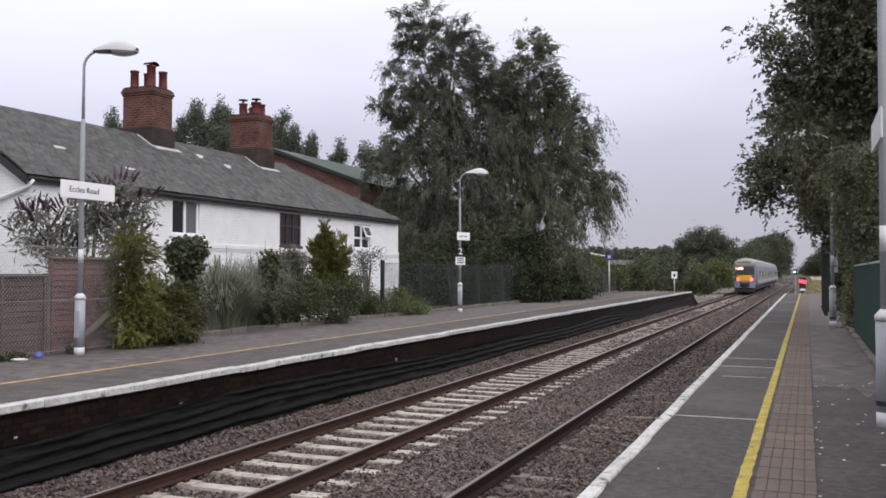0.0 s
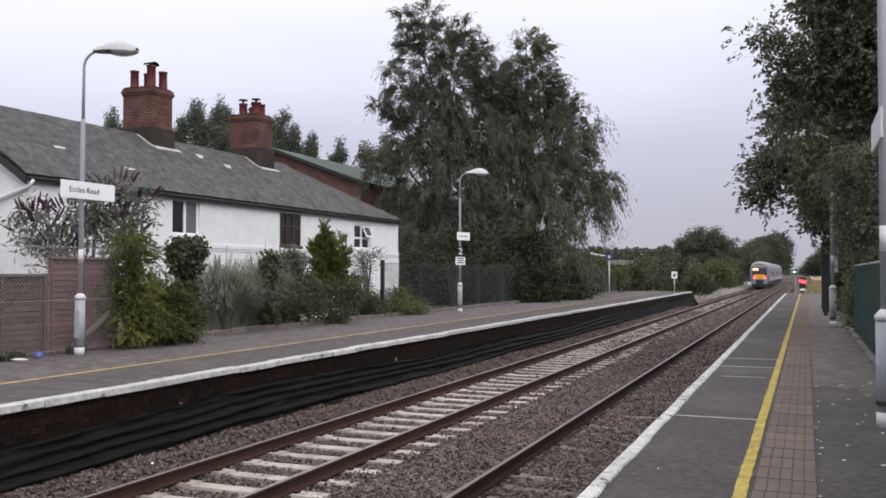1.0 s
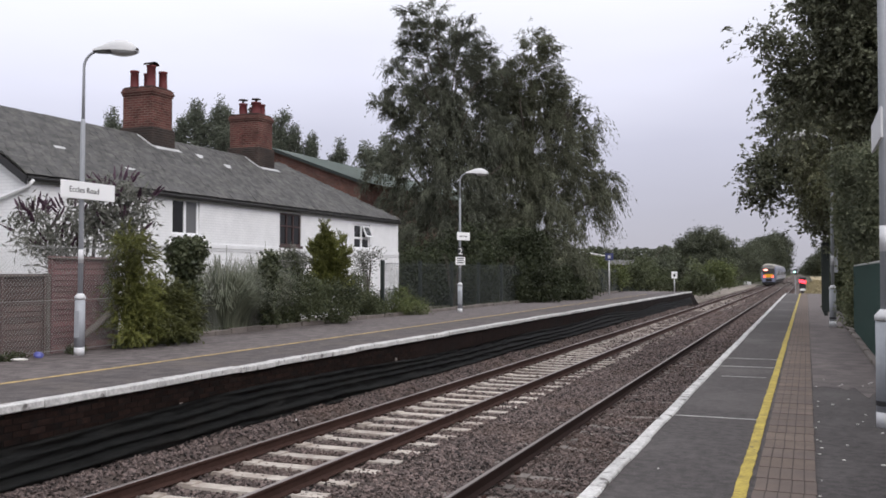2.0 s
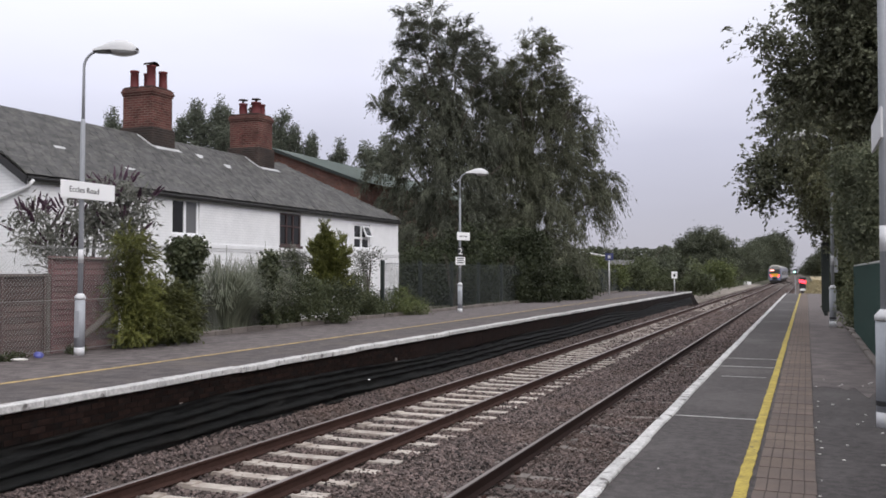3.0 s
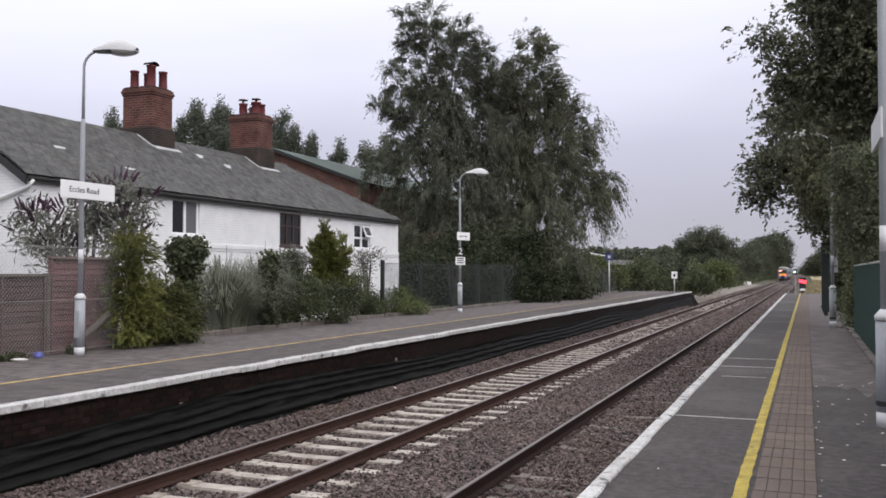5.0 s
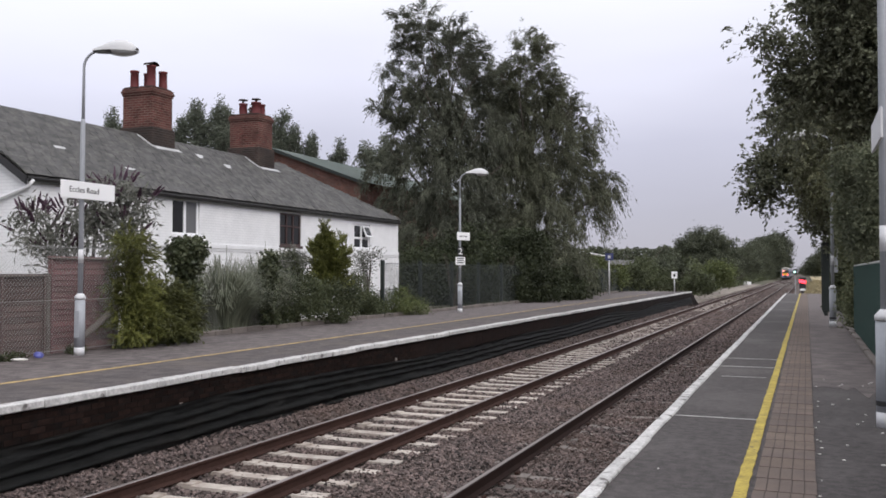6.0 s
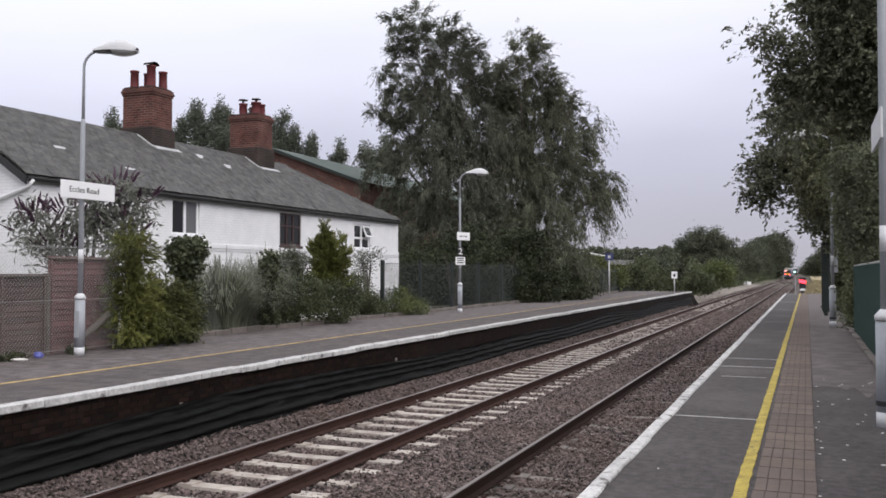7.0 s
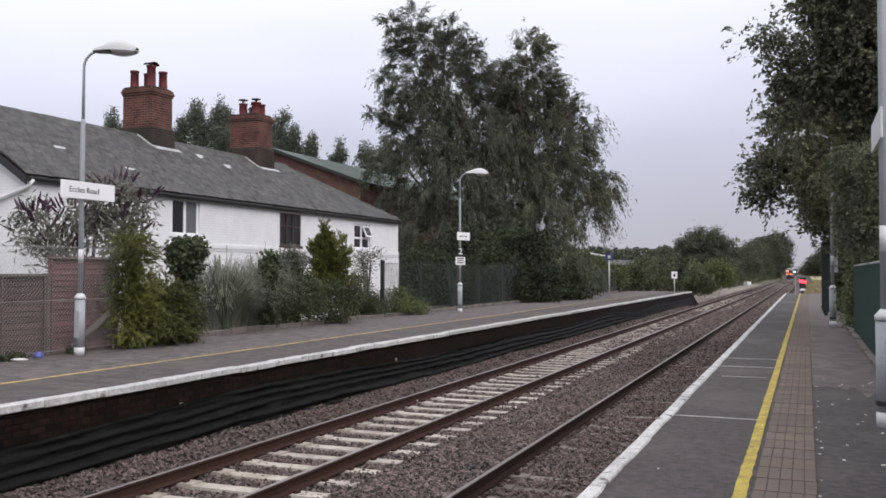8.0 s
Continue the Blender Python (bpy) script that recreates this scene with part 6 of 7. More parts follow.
conifer("conifer_bush", "ragged yellow-green conifer pushing through the wire fence", 63, (-11.75, 13.75, LEFT_Z), [(0.17, -0.29, 1.94, 0.19, 0.19, 0.15), (-0.00, -0.36, 1.71, 0.13, 0.13, 0.13), (0.23, -0.05, 1.65, 0.15, 0.15, 0.21), (0.13, -0.29, 1.37, 0.25, 0.25, 0.21), (-0.03, -0.46, 1.11, 0.12, 0.12, 0.17), (0.25, -0.02, 1.15, 0.17, 0.17, 0.25), (0.20, -0.25, 0.84, 0.29, 0.29, 0.27), (0.04, -0.42, 0.54, 0.23, 0.23, 0.23), (0.34, -0.08, 0.56, 0.23, 0.23, 0.27), (0.26, -0.32, 0.26, 0.25, 0.25, 0.17), (0.42, -0.04, 0.24, 0.15, 0.15, 0.15)], 900, GOLDEN, (0.115, 0.015))
conifer("conifer_bush", "dark green spreading conifer by the ivy stump", 64, (-12.0, 14.8, LEFT_Z), [(0.45, -0.44, 1.04, 0.22, 0.22, 0.22), (0.54, -0.18, 0.70, 0.24, 0.24, 0.27), (0.65, 0.08, 0.50, 0.18, 0.18, 0.25), (0.50, -0.63, 0.55, 0.26, 0.26, 0.26), (0.68, -0.55, 0.25, 0.30, 0.30, 0.15), (0.74, 0.02, 0.22, 0.13, 0.13, 0.13), (0.39, -0.79, 0.88, 0.15, 0.15, 0.26)], 760, leaf_mat("olive_conifer_leaf", (0.044, 0.050, 0.018), (0.092, 0.096, 0.031), 0.45, trans=0.2))
shrub("ivy_stump", "old stump thickly covered in dark glossy ivy", 65, (-12.35, 15.9, -0.2), [(0.52, -0.49, 1.80, 0.37, 0.37, 0.42), (0.63, -0.45, 2.05, 0.26, 0.26, 0.21), (0.56, -0.45, 1.13, 0.21, 0.21, 0.58), (0.60, -0.53, 0.44, 0.18, 0.18, 0.35), (0.39, -0.55, 2.00, 0.21, 0.21, 0.23)], 230, 26, 0.07, (0.085, 0.075), IVY, stems=2)


def pampas(seed, base, n, radius, height, material, label):
    """A fountain of long arching blades."""
    rng = np.random.default_rng(seed)
    t = thing("pampas_grass", label, "grass clump", pose(*base))
    a = rng.uniform(0, math.tau, n)
    r0 = rng.uniform(0, radius * 0.45, n)
    out = rng.uniform(0.15, 1.0, n) * radius
    hgt = height * rng.uniform(0.55, 1.05, n) * (1.1 - 0.35 * out / radius)
    seg = 6
    v = np.empty((n, seg + 1, 2, 3))
    wid = rng.uniform(0.006, 0.013, n)
    for s in range(seg + 1):
        k = s / seg
        rr = r0 + out * k ** 1.35
        z = hgt * (2.25 * k - 1.5 * k ** 2 + 0.12 * np.sin(a * 9) * k)
        c = np.stack([rr * np.cos(a), rr * np.sin(a), z], 1)
        side = np.stack([-np.sin(a), np.cos(a), np.zeros(n)], 1) * (wid * (1 - 0.85 * k))[:, None]
        v[:, s, 0], v[:, s, 1] = c - side, c + side
    idx = np.arange(n * (seg + 1) * 2).reshape(n, seg + 1, 2)
    f = np.stack([idx[:, :-1, 0], idx[:, :-1, 1], idx[:, 1:, 1], idx[:, 1:, 0]], -1).reshape(-1, 4)
    part("blades", mesh_arrays("blades", v.reshape(-1, 3), f, material), None, t, "long arching grey-green blades")
    for k in range(1):
        x, y = rng.normal() * 0.15, rng.normal() * 0.15
        part("plume_stem", tube(bmesh.new(), [(x, y, 0), (x * 1.5, y * 1.5, height * 1.08)], [0.008, 0.004], 5), material, t)


pampas(66, (-12.95, 18.2, -0.15), 3600, 1.45, 2.0, PAMPAS, "large grey-green pampas grass clump by the kerb")
pampas(67, (-13.1, 20.3, -0.15), 3000, 1.2, 2.15, PAMPAS, "tall grey-green grass clump against the white wall")
shrub("ivy_post", "fence post smothered in dark ivy", 68, (-12.45, 19.6, -0.15), [(0.08, -0.20, 1.69, 0.21, 0.21, 0.31), (0.05, -0.20, 1.05, 0.20, 0.20, 0.56), (0.07, -0.17, 0.42, 0.20, 0.20, 0.34)], 130, 26, 0.07, (0.085, 0.075), IVY, stems=1)
shrub("garden_shrub", "tangled dark green garden shrub behind the kerb", 69, (-12.9, 21.6, -0.15), [(0.27, -0.79, 1.25, 0.42, 0.42, 0.75), (0.68, -0.61, 0.80, 0.54, 0.54, 0.57), (0.34, -1.17, 0.59, 0.44, 0.44, 0.41), (0.82, 0.53, 0.69, 0.70, 0.70, 0.56)], 520, 26, 0.11, (0.075, 0.045), HEDGE, stems=7)
shrub("garden_shrub", "pale dusty green shrub with upright stems", 70, (-13.1, 20.9, -0.15), [(0.37, -0.35, 1.55, 0.30, 0.30, 0.44), (0.44, 0.10, 1.77, 0.36, 0.36, 0.39), (0.40, -0.53, 0.96, 0.35, 0.35, 0.59)], 200, 24, 0.10, (0.10, 0.03), GREYLEAF, stems=7, shell=0.2)
conifer("conifer_bush", "golden-green conifer with a pointed spiky top", 71, (-13.0, 23.6, -0.15), [(0.26, -0.72, 2.82, 0.06, 0.06, 0.20), (0.25, -0.71, 2.52, 0.18, 0.18, 0.20), (0.28, -0.69, 2.24, 0.34, 0.34, 0.22), (0.31, -0.67, 1.98, 0.47, 0.47, 0.22), (0.34, -0.66, 1.72, 0.58, 0.58, 0.26), (0.62, -0.45, 2.42, 0.08, 0.08, 0.18), (-0.08, -0.86, 2.20, 0.10, 0.10, 0.18), (0.72, -0.40, 2.05, 0.16, 0.16, 0.22), (0.35, -0.72, 1.25, 0.60, 0.60, 0.46)], 1500, GOLDEN, (0.105, 0.024), 0.22, 0.8, 0.02)
shrub("garden_shrub", "thin grey shrub with sparse bare twigs", 72, (-13.6, 27.2, -0.2), [(0.43, -1.23, 1.78, 0.40, 0.40, 0.47), (0.69, -1.13, 2.05, 0.36, 0.36, 0.32), (0.29, -1.26, 1.06, 0.47, 0.47, 0.61), (0.67, -1.10, 0.70, 0.47, 0.47, 0.43)], 190, 20, 0.12, (0.07, 0.03), GREYLEAF, stems=14, shell=0.1)
shrub("garden_shrub", "low dark green shrub at the foot of the white wall", 76, (-13.0, 24.6, -0.15), [(0.35, 0.55, 0.50, 0.50, 0.50, 0.46), (0.20, -0.10, 0.85, 0.42, 0.42, 0.60), (0.30, 1.15, 0.36, 0.40, 0.40, 0.34)], 260, 24, 0.11, (0.075, 0.045), HEDGE, stems=6)
shrub("garden_shrub", "small bright green shrub against the dark fence", 73, (-12.9, 27.6, -0.15), [(0.60, -0.71, 0.55, 0.55, 0.55, 0.44), (0.91, -0.04, 0.34, 0.45, 0.45, 0.30), (0.28, -1.59, 0.39, 0.39, 0.39, 0.32)], 240, 24, 0.10, (0.06, 0.04), BRIGHT, stems=6)
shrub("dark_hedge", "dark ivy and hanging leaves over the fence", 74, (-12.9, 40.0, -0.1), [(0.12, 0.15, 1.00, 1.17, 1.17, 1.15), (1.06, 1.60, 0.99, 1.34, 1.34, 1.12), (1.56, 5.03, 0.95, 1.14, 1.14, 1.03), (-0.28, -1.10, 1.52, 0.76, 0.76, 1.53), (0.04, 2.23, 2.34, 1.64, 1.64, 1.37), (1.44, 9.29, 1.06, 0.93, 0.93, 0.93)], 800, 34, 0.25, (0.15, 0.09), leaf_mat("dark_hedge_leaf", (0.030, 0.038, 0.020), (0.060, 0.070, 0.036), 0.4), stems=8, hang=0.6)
# the ivy's dark leaf again; here its colour carries the shade under the trees
shrub("dark_hedge", "undergrowth behind the mesh fence, leaves darkened for deep shade", 75, (-14.5, 37.5, -0.2), [(-2.95, 2.94, 1.08, 1.37, 1.37, 1.37), (-1.42, 3.55, 0.94, 1.37, 1.37, 1.31), (-0.15, 4.06, 1.08, 1.09, 1.09, 1.37), (-3.20, 4.97, 1.91, 1.71, 1.71, 1.14), (-1.34, 5.70, 2.48, 1.43, 1.43, 1.43)], 700, 34, 0.30, (0.16, 0.10), bpy.data.materials["dark_hedge_leaf"], stems=8)

# ---- trees over the near platform ----
def spray_tree(label, seed, base, top, lobes, plumes, leaf, material, strands=5, per=11, length=0.55, up=0.15, droop=0.30, shell=0.3, reach=2.4, name="broadleaf_tree"):
    """A broad-leaved tree: trunk with limbs, and a crown of leafy sprays on thin twigs. Lobes are given relative to the base."""
    rng = np.random.default_rng(seed)
    t = thing(name, label, "tree", pose(*base))
    part("trunk", limbs(rng, (0, 0, 0), (top[0] - base[0], top[1] - base[1], top[2] - base[2]), 0.22, reach, 14), BARK, t, smooth=True)
    pts, way = crown_plumes(rng, lobes, plumes, strands, per, length, up, droop, shell, 0.34, 0.035)
    v, f = leaves(rng, pts, leaf[0], leaf[1], 0.05, 0.75, way)
    crown = part("crown", mesh_arrays("crown", v, f, material), None, t)
    # a twig through each spray, from its first to its last leaves
    sprays = pts.reshape(plumes, -1, 3)
    order = np.argsort(np.linalg.norm(sprays - np.array(lobes[0][:3]), axis=2), axis=1)
    a = np.take_along_axis(sprays, order[:, :6, None], 1).mean(1)
    b = np.take_along_axis(sprays, order[:, -6:, None], 1).mean(1)
    a = a * 0.6 + b * 0.4
    ring = np.array([(0.006, 0, 0), (-0.003, 0.005, 0.003), (-0.003, -0.005, -0.003)])
    tv = np.concatenate([a[:, None] + ring, b[:, None] + ring * 0.4], 1).reshape(-1, 3)
    tf = (np.arange(plumes) * 6)[:, None, None] + np.array([(0, 1, 4, 3), (1, 2, 5, 4), (2, 0, 3, 5)])[None]
    tagged(part("branchwork", mesh_arrays("branchwork", tv, tf.reshape(-1, 4), BARK), None, crown), kind="stuff")


spray_tree("dark leafy tree overhanging the near platform", 81, (3.4, 17.5, -0.1), (3.0, 17.6, 8.0),
     [(-2.19, 0.5, 5.35, 0.80, 0.80, 0.85), (-2.69, 0.4, 5.25, 0.60, 0.60, 0.60), (-1.59, 0.6, 5.80, 0.80, 0.80, 0.90), (-1.64, 0.3, 4.55, 0.75, 0.75, 0.85), (-2.49, 0.7, 4.55, 0.55, 0.55, 0.50), (-2.99, 0.6, 4.85, 0.45, 0.45, 0.45),
      (-2.84, 0.3, 6.35, 0.55, 0.55, 0.35), (-2.34, 0.5, 6.70, 0.80, 0.80, 0.45), (-2.95, 0.4, 6.72, 0.45, 0.45, 0.38), (-2.70, 0.3, 5.95, 0.50, 0.50, 0.50), (-3.68, 0.1, 5.26, 0.22, 0.22, 0.20), (-3.86, 0.0, 5.50, 0.20, 0.20, 0.20), (-4.02, 0.0, 5.76, 0.16, 0.16, 0.18), (-3.45, 0.2, 5.08, 0.28, 0.28, 0.28), (-3.19, 0.4, 6.30, 0.25, 0.25, 0.18), (-3.48, 0.3, 4.75, 0.34, 0.34, 0.40), (-3.50, 0.3, 5.08, 0.28, 0.28, 0.32), (-3.42, 0.4, 4.30, 0.34, 0.34, 0.38)],
     980, (0.100, 0.046), OAK, length=0.42)
spray_tree("dense dark tree reaching over the far lamp", 82, (3.6, 28.5, -0.1), (3.2, 28.5, 7.0),
     [(-4.35, 0.2, 4.57, 0.60, 0.60, 0.55), (-4.85, 0.0, 4.37, 0.45, 0.45, 0.42), (-4.70, 0.1, 3.82, 0.42, 0.42, 0.32), (-3.55, 0.6, 4.97, 0.85, 0.85, 0.85), (-3.25, 1.3, 3.82, 0.75, 0.75, 0.75), (-2.95, 2.2, 3.02, 0.65, 0.65, 0.62), (-2.35, 1.8, 4.37, 1.10, 1.10, 1.26),
      (-4.95, 0.0, 4.87, 0.28, 0.28, 0.22), (-4.05, 0.3, 5.67, 0.60, 0.60, 0.55), (-4.35, 0.2, 6.17, 0.40, 0.40, 0.35), (-2.70, 0.9, 5.82, 1.0, 1.0, 1.0), (-3.00, 1.5, 7.02, 1.0, 1.0, 0.75), (-3.80, 0.6, 6.82, 0.5, 0.5, 0.45)],
     760, (0.125, 0.062), OAK, length=0.55)
spray_tree("olive-green tree with fine dense leaves about the far lamp", 86, (3.25, 27.0, -0.1), (2.7, 27.0, 6.0),
     [(-2.95, 0.0, 5.55, 0.55, 0.55, 0.45), (-3.30, 0.1, 4.95, 0.42, 0.42, 0.42), (-2.75, 0.2, 4.75, 0.50, 0.50, 0.50), (-3.05, 0.1, 4.25, 0.55, 0.55, 0.45), (-2.55, 0.4, 4.05, 0.50, 0.50, 0.45), (-2.45, 0.2, 5.25, 0.50, 0.50, 0.60), (-2.7, 0.5, 3.45, 0.45, 0.45, 0.5), (-2.2, 0.5, 6.0, 0.6, 0.6, 0.5), (-3.45, -2.8, 4.62, 0.12, 0.12, 0.06), (-2.62, -2.85, 4.25, 0.20, 0.20, 0.36), (-2.58, -2.85, 3.55, 0.20, 0.20, 0.38), (-2.95, -2.7, 5.10, 0.14, 0.14, 0.08)],
     420, (0.085, 0.045), OLIVE, strands=6, per=12, length=0.45, reach=1.5)
shrub("tall_hedge", "tall mixed green hedge and ivy behind the fence", 83, (1.75, 21.5, -0.1), [(-0.45, 2.73, 0.95, 0.33, 0.33, 0.96), (-0.48, 4.30, 2.23, 0.35, 0.35, 0.88), (-0.31, 2.74, 2.59, 0.46, 0.46, 0.82), (-0.52, 4.79, 3.43, 0.39, 0.39, 0.67), (-0.30, 1.64, 3.58, 0.47, 0.47, 0.78), (-0.15, 0.66, 2.24, 0.45, 0.45, 0.99), (-0.58, 2.69, 0.54, 0.19, 0.19, 0.49)], 900, 40, 0.16, (0.09, 0.06), leaf_mat("mixed_hedge_leaf", (0.082, 0.094, 0.052), (0.185, 0.195, 0.115), 0.5), stems=8)
shrub("tall_hedge", "pale grey-green leaves hanging beside the lamp post", 84, (1.6, 15.5, -0.1), [(-0.73, 2.04, 3.08, 0.28, 0.28, 0.40), (-0.91, 1.96, 3.28, 0.22, 0.22, 0.28), (-0.54, 1.59, 2.64, 0.23, 0.23, 0.39), (-0.65, 2.10, 2.08, 0.22, 0.22, 0.30), (-0.85, 2.54, 2.51, 0.18, 0.18, 0.31), (-0.52, 1.04, 3.26, 0.22, 0.22, 0.28)], 460, 30, 0.13, (0.085, 0.04), leaf_mat("pale_hedge_leaf", (0.095, 0.108, 0.068), (0.19, 0.205, 0.135), 0.4), stems=6, shell=0.2)
shrub("tall_hedge", "dark hedge closing the back of the platform", 85, (1.7, 34.0, -0.1), [(-0.36, 1.00, 1.51, 0.36, 0.36, 1.19), (-0.43, 5.26, 2.41, 0.36, 0.36, 0.89), (-0.44, 1.00, 0.41, 0.20, 0.20, 0.44), (-0.51, 11.71, 1.78, 0.21, 0.21, 0.89)], 400, 34, 0.2, (0.12, 0.08), HEDGE, stems=6)

# ---- beyond the platforms ----
def far_tree(seed, base, lobes, clumps, label, material, name="far_tree", leaf=(0.19, 0.135), size=0.32, per=56):
    tree(name, label, seed, base, (base[0], base[1], max(l[2] for l in lobes) * 0.8 + base[2]), 0.3, 3.0, lobes, clumps, per, size, leaf, material, 6, shell=0.35)


far_tree(91, (-11.6, 104.0, RT), [(0.91, 1.53, 4.98, 2.79, 2.79, 2.28), (-0.87, 0.84, 4.03, 1.65, 1.65, 1.90), (2.87, 3.41, 4.36, 1.79, 1.79, 2.05), (1.38, -0.38, 2.75, 3.11, 3.11, 1.61), (3.37, 4.73, 2.44, 1.42, 1.42, 1.42)], 620, "round dark green tree beside the railway", HAZY_LEAF)
far_tree(92, (-14.5, 88.0, RT), [(1.93, 3.91, 2.87, 1.34, 1.34, 1.12), (0.94, 1.37, 2.42, 1.42, 1.42, 0.98), (0.98, 5.64, 4.26, 0.57, 0.57, 0.40), (2.44, 6.28, 2.32, 1.14, 1.14, 1.26)], 380, "dark tangled trees behind the platform end", HAZY_LEAF)
shrub("railway_bush", "bright yellow-green bush at the platform ramp", 93, (-10.1, 84.0, RT), [(2.58, 3.47, 2.52, 0.94, 0.94, 1.04), (2.09, 3.29, 1.90, 1.15, 1.15, 0.94), (3.13, 4.78, 2.00, 0.74, 0.74, 0.95)], 190, 30, 0.3, (0.18, 0.13), BRIGHT, stems=5)
shrub("railway_bush", "low dusty green bush by the track", 94, (-10.6, 80.0, RT), [(1.72, 2.65, 1.52, 0.99, 0.99, 0.80), (1.24, 1.39, 1.19, 0.69, 0.69, 0.69), (2.31, 3.97, 1.16, 0.70, 0.70, 0.60)], 150, 30, 0.3, (0.18, 0.13), HEDGE, stems=5)
shrub("railway_bush", "yellow-green hedge behind the end fence", 95, (-13.6, 60.0, -0.3), [(0.47, 1.54, 1.55, 1.08, 1.08, 0.92), (0.03, -0.79, 1.74, 0.82, 0.82, 1.04), (1.15, 3.97, 1.35, 0.72, 0.72, 0.72), (0.12, 1.38, 2.32, 0.69, 0.69, 0.46)], 300, 30, 0.25, (0.15, 0.1), BRIGHT, stems=6)
shrub("railway_bush", "dull green hedge along the platform end", 96, (-14.0, 74.0, -0.5), [(0.88, 0.48, 1.50, 1.20, 1.20, 1.01), (1.84, 3.02, 1.25, 1.04, 1.04, 0.94), (2.65, 5.50, 1.24, 0.78, 0.78, 0.87), (1.08, 4.85, 2.21, 0.97, 0.97, 0.97)], 300, 30, 0.3, (0.18, 0.12), HEDGE, stems=6)
far_tree(97, (-11.5, 150.0, RT), [(1.38, 7.48, 4.18, 1.86, 1.86, 2.05), (2.82, 13.46, 3.47, 1.54, 1.54, 2.12), (0.65, 5.07, 2.68, 1.65, 1.65, 1.84)], 300, "green trees lining the railway", HAZY_LEAF)
far_tree(98, (-12.0, 210.0, RT), [(2.07, 12.16, 5.18, 2.35, 2.35, 3.13), (-0.01, 16.66, 7.26, 2.94, 2.94, 2.14), (4.03, 15.16, 2.84, 1.05, 1.05, 2.11)], 300, "green trees lining the railway", HAZY_LEAF, size=0.8)
far_tree(99, (-16.0, 330.0, RT), [(3.66, 20.32, 9.90, 4.51, 4.51, 5.74), (0.44, 19.01, 10.92, 3.69, 3.69, 3.28), (5.90, 21.36, 4.78, 2.05, 2.05, 4.51)], 400, "tall dark trees far along the railway", HAZY_LEAF, size=1.1, leaf=(0.5, 0.36))
far_tree(100, (-19.0, 560.0, RT), [(2.31, 36.06, 19.70, 5.57, 5.57, 6.96), (5.50, 37.46, 15.18, 4.87, 4.87, 8.35), (-0.01, 35.30, 13.44, 4.87, 4.87, 9.04), (7.03, 38.29, 7.19, 2.78, 2.78, 6.26)], 420, "tall dark trees far along the railway", HAZY_LEAF, size=1.8, leaf=(0.75, 0.55))
far_tree(101, (8.0, 335.0, RT), [(-4.2, 2.0, 4.7, 2.3, 2.3, 2.2), (-1.8, -3.0, 7.4, 2.8, 2.8, 4.2), (-5.9, 1.5, 2.9, 1.7, 1.7, 1.4)], 260, "hedge trees beyond the field", HAZY_LEAF, size=0.9, leaf=(0.5, 0.35))
far_tree(102, (7.0, 420.0, RT), [(-5.34, 33.03, 3.62, 2.35, 2.35, 2.09), (-2.41, 34.15, 5.45, 3.65, 3.65, 3.65), (-7.77, 32.09, 2.58, 1.57, 1.57, 1.04)], 300, "distant trees at the line's side", HAZY_LEAF, size=1.2, leaf=(0.6, 0.45))


def woods(name, label, seed, x0, x1, y, depth, h0, h1, n, leaf):
    """A far belt of trees, too many to count."""
    rng = np.random.default_rng(seed)
    x = rng.uniform(x0, x1, n)
    top = np.array([h0 + (h1 - h0) * (0.5 + 0.5 * noise.noise(Vector((a * 0.045, seed, 0)))) + 1.5 * noise.noise(Vector((a * 0.2, seed, 3))) for a in x])
    z = RT + top * rng.uniform(0, 1, n) ** 0.6
    pts = np.stack([x, y + rng.uniform(0, depth, n), z], 1)
    v, f = leaves(rng, pts, leaf, leaf * 0.75)
    solid(name, mesh_arrays(name, v, f, HAZY_LEAF), None, label, "woodland", "stuff")


woods("far_woods", "low belt of dull green woodland on the horizon", 111, -260, -16, 330, 20, 9, 13, 20000, 1.5)
woods("far_woods", "low belt of dull green woodland beyond the field", 112, 6, 260, 460, 20, 3.5, 7, 9000, 1.6)


def woods_along(name, label, seed, x, y0, y1, depth, h0, h1, n, leaf):
    rng = np.random.default_rng(seed)
    y = y0 + (y1 - y0) * rng.uniform(0, 1, n) ** 1.3
    top = np.array([h0 + (h1 - h0) * (0.5 + 0.5 * noise.noise(Vector((a * 0.05, seed, 0)))) for a in y])
    pts = np.stack([x + rng.uniform(-depth, 0, n), y, RT + top * rng.uniform(0, 1, n)], 1)
    v, f = leaves(rng, pts, leaf, leaf * 0.75)
    solid(name, mesh_arrays(name, v, f, HEDGE), None, label, "hedge", "stuff")


woods_along("lineside_hedge", "overgrown green hedge along the railway", 113, -10.2, 92, 420, 3.5, 2.2, 4.5, 16000, 0.4)

# pale dry field beyond the level crossing, and a white marker by the line
solid("dry_field", one_box(1.3, 120, 96, 480, RT - 0.1, RT + 0.34, 0.05), FIELD, "pale yellow stubble field beyond the platform", "field", "structure")


def dry_grass():
    """Straw-coloured rough grass along the near edge of the field."""
    rng = np.random.default_rng(19)
    n = 5200
    y = rng.uniform(74, 200, n)
    x = rng.uniform(0.1, 2.6, n) + 0.5 * np.sin(y * 0.21)
    z = np.where(x > 1.05, RT + 0.25, RT - 0.1) + rng.uniform(0.0, 0.5, n)
    v, f = leaves(rng, np.stack([x, y, z], 1), 0.55, 0.06, -1.2)
    solid("dry_grass", mesh_arrays("dry_grass", v, f, STRAW), None, "straw-coloured rough grass at the edge of the field", "grass", "stuff")


dry_grass()


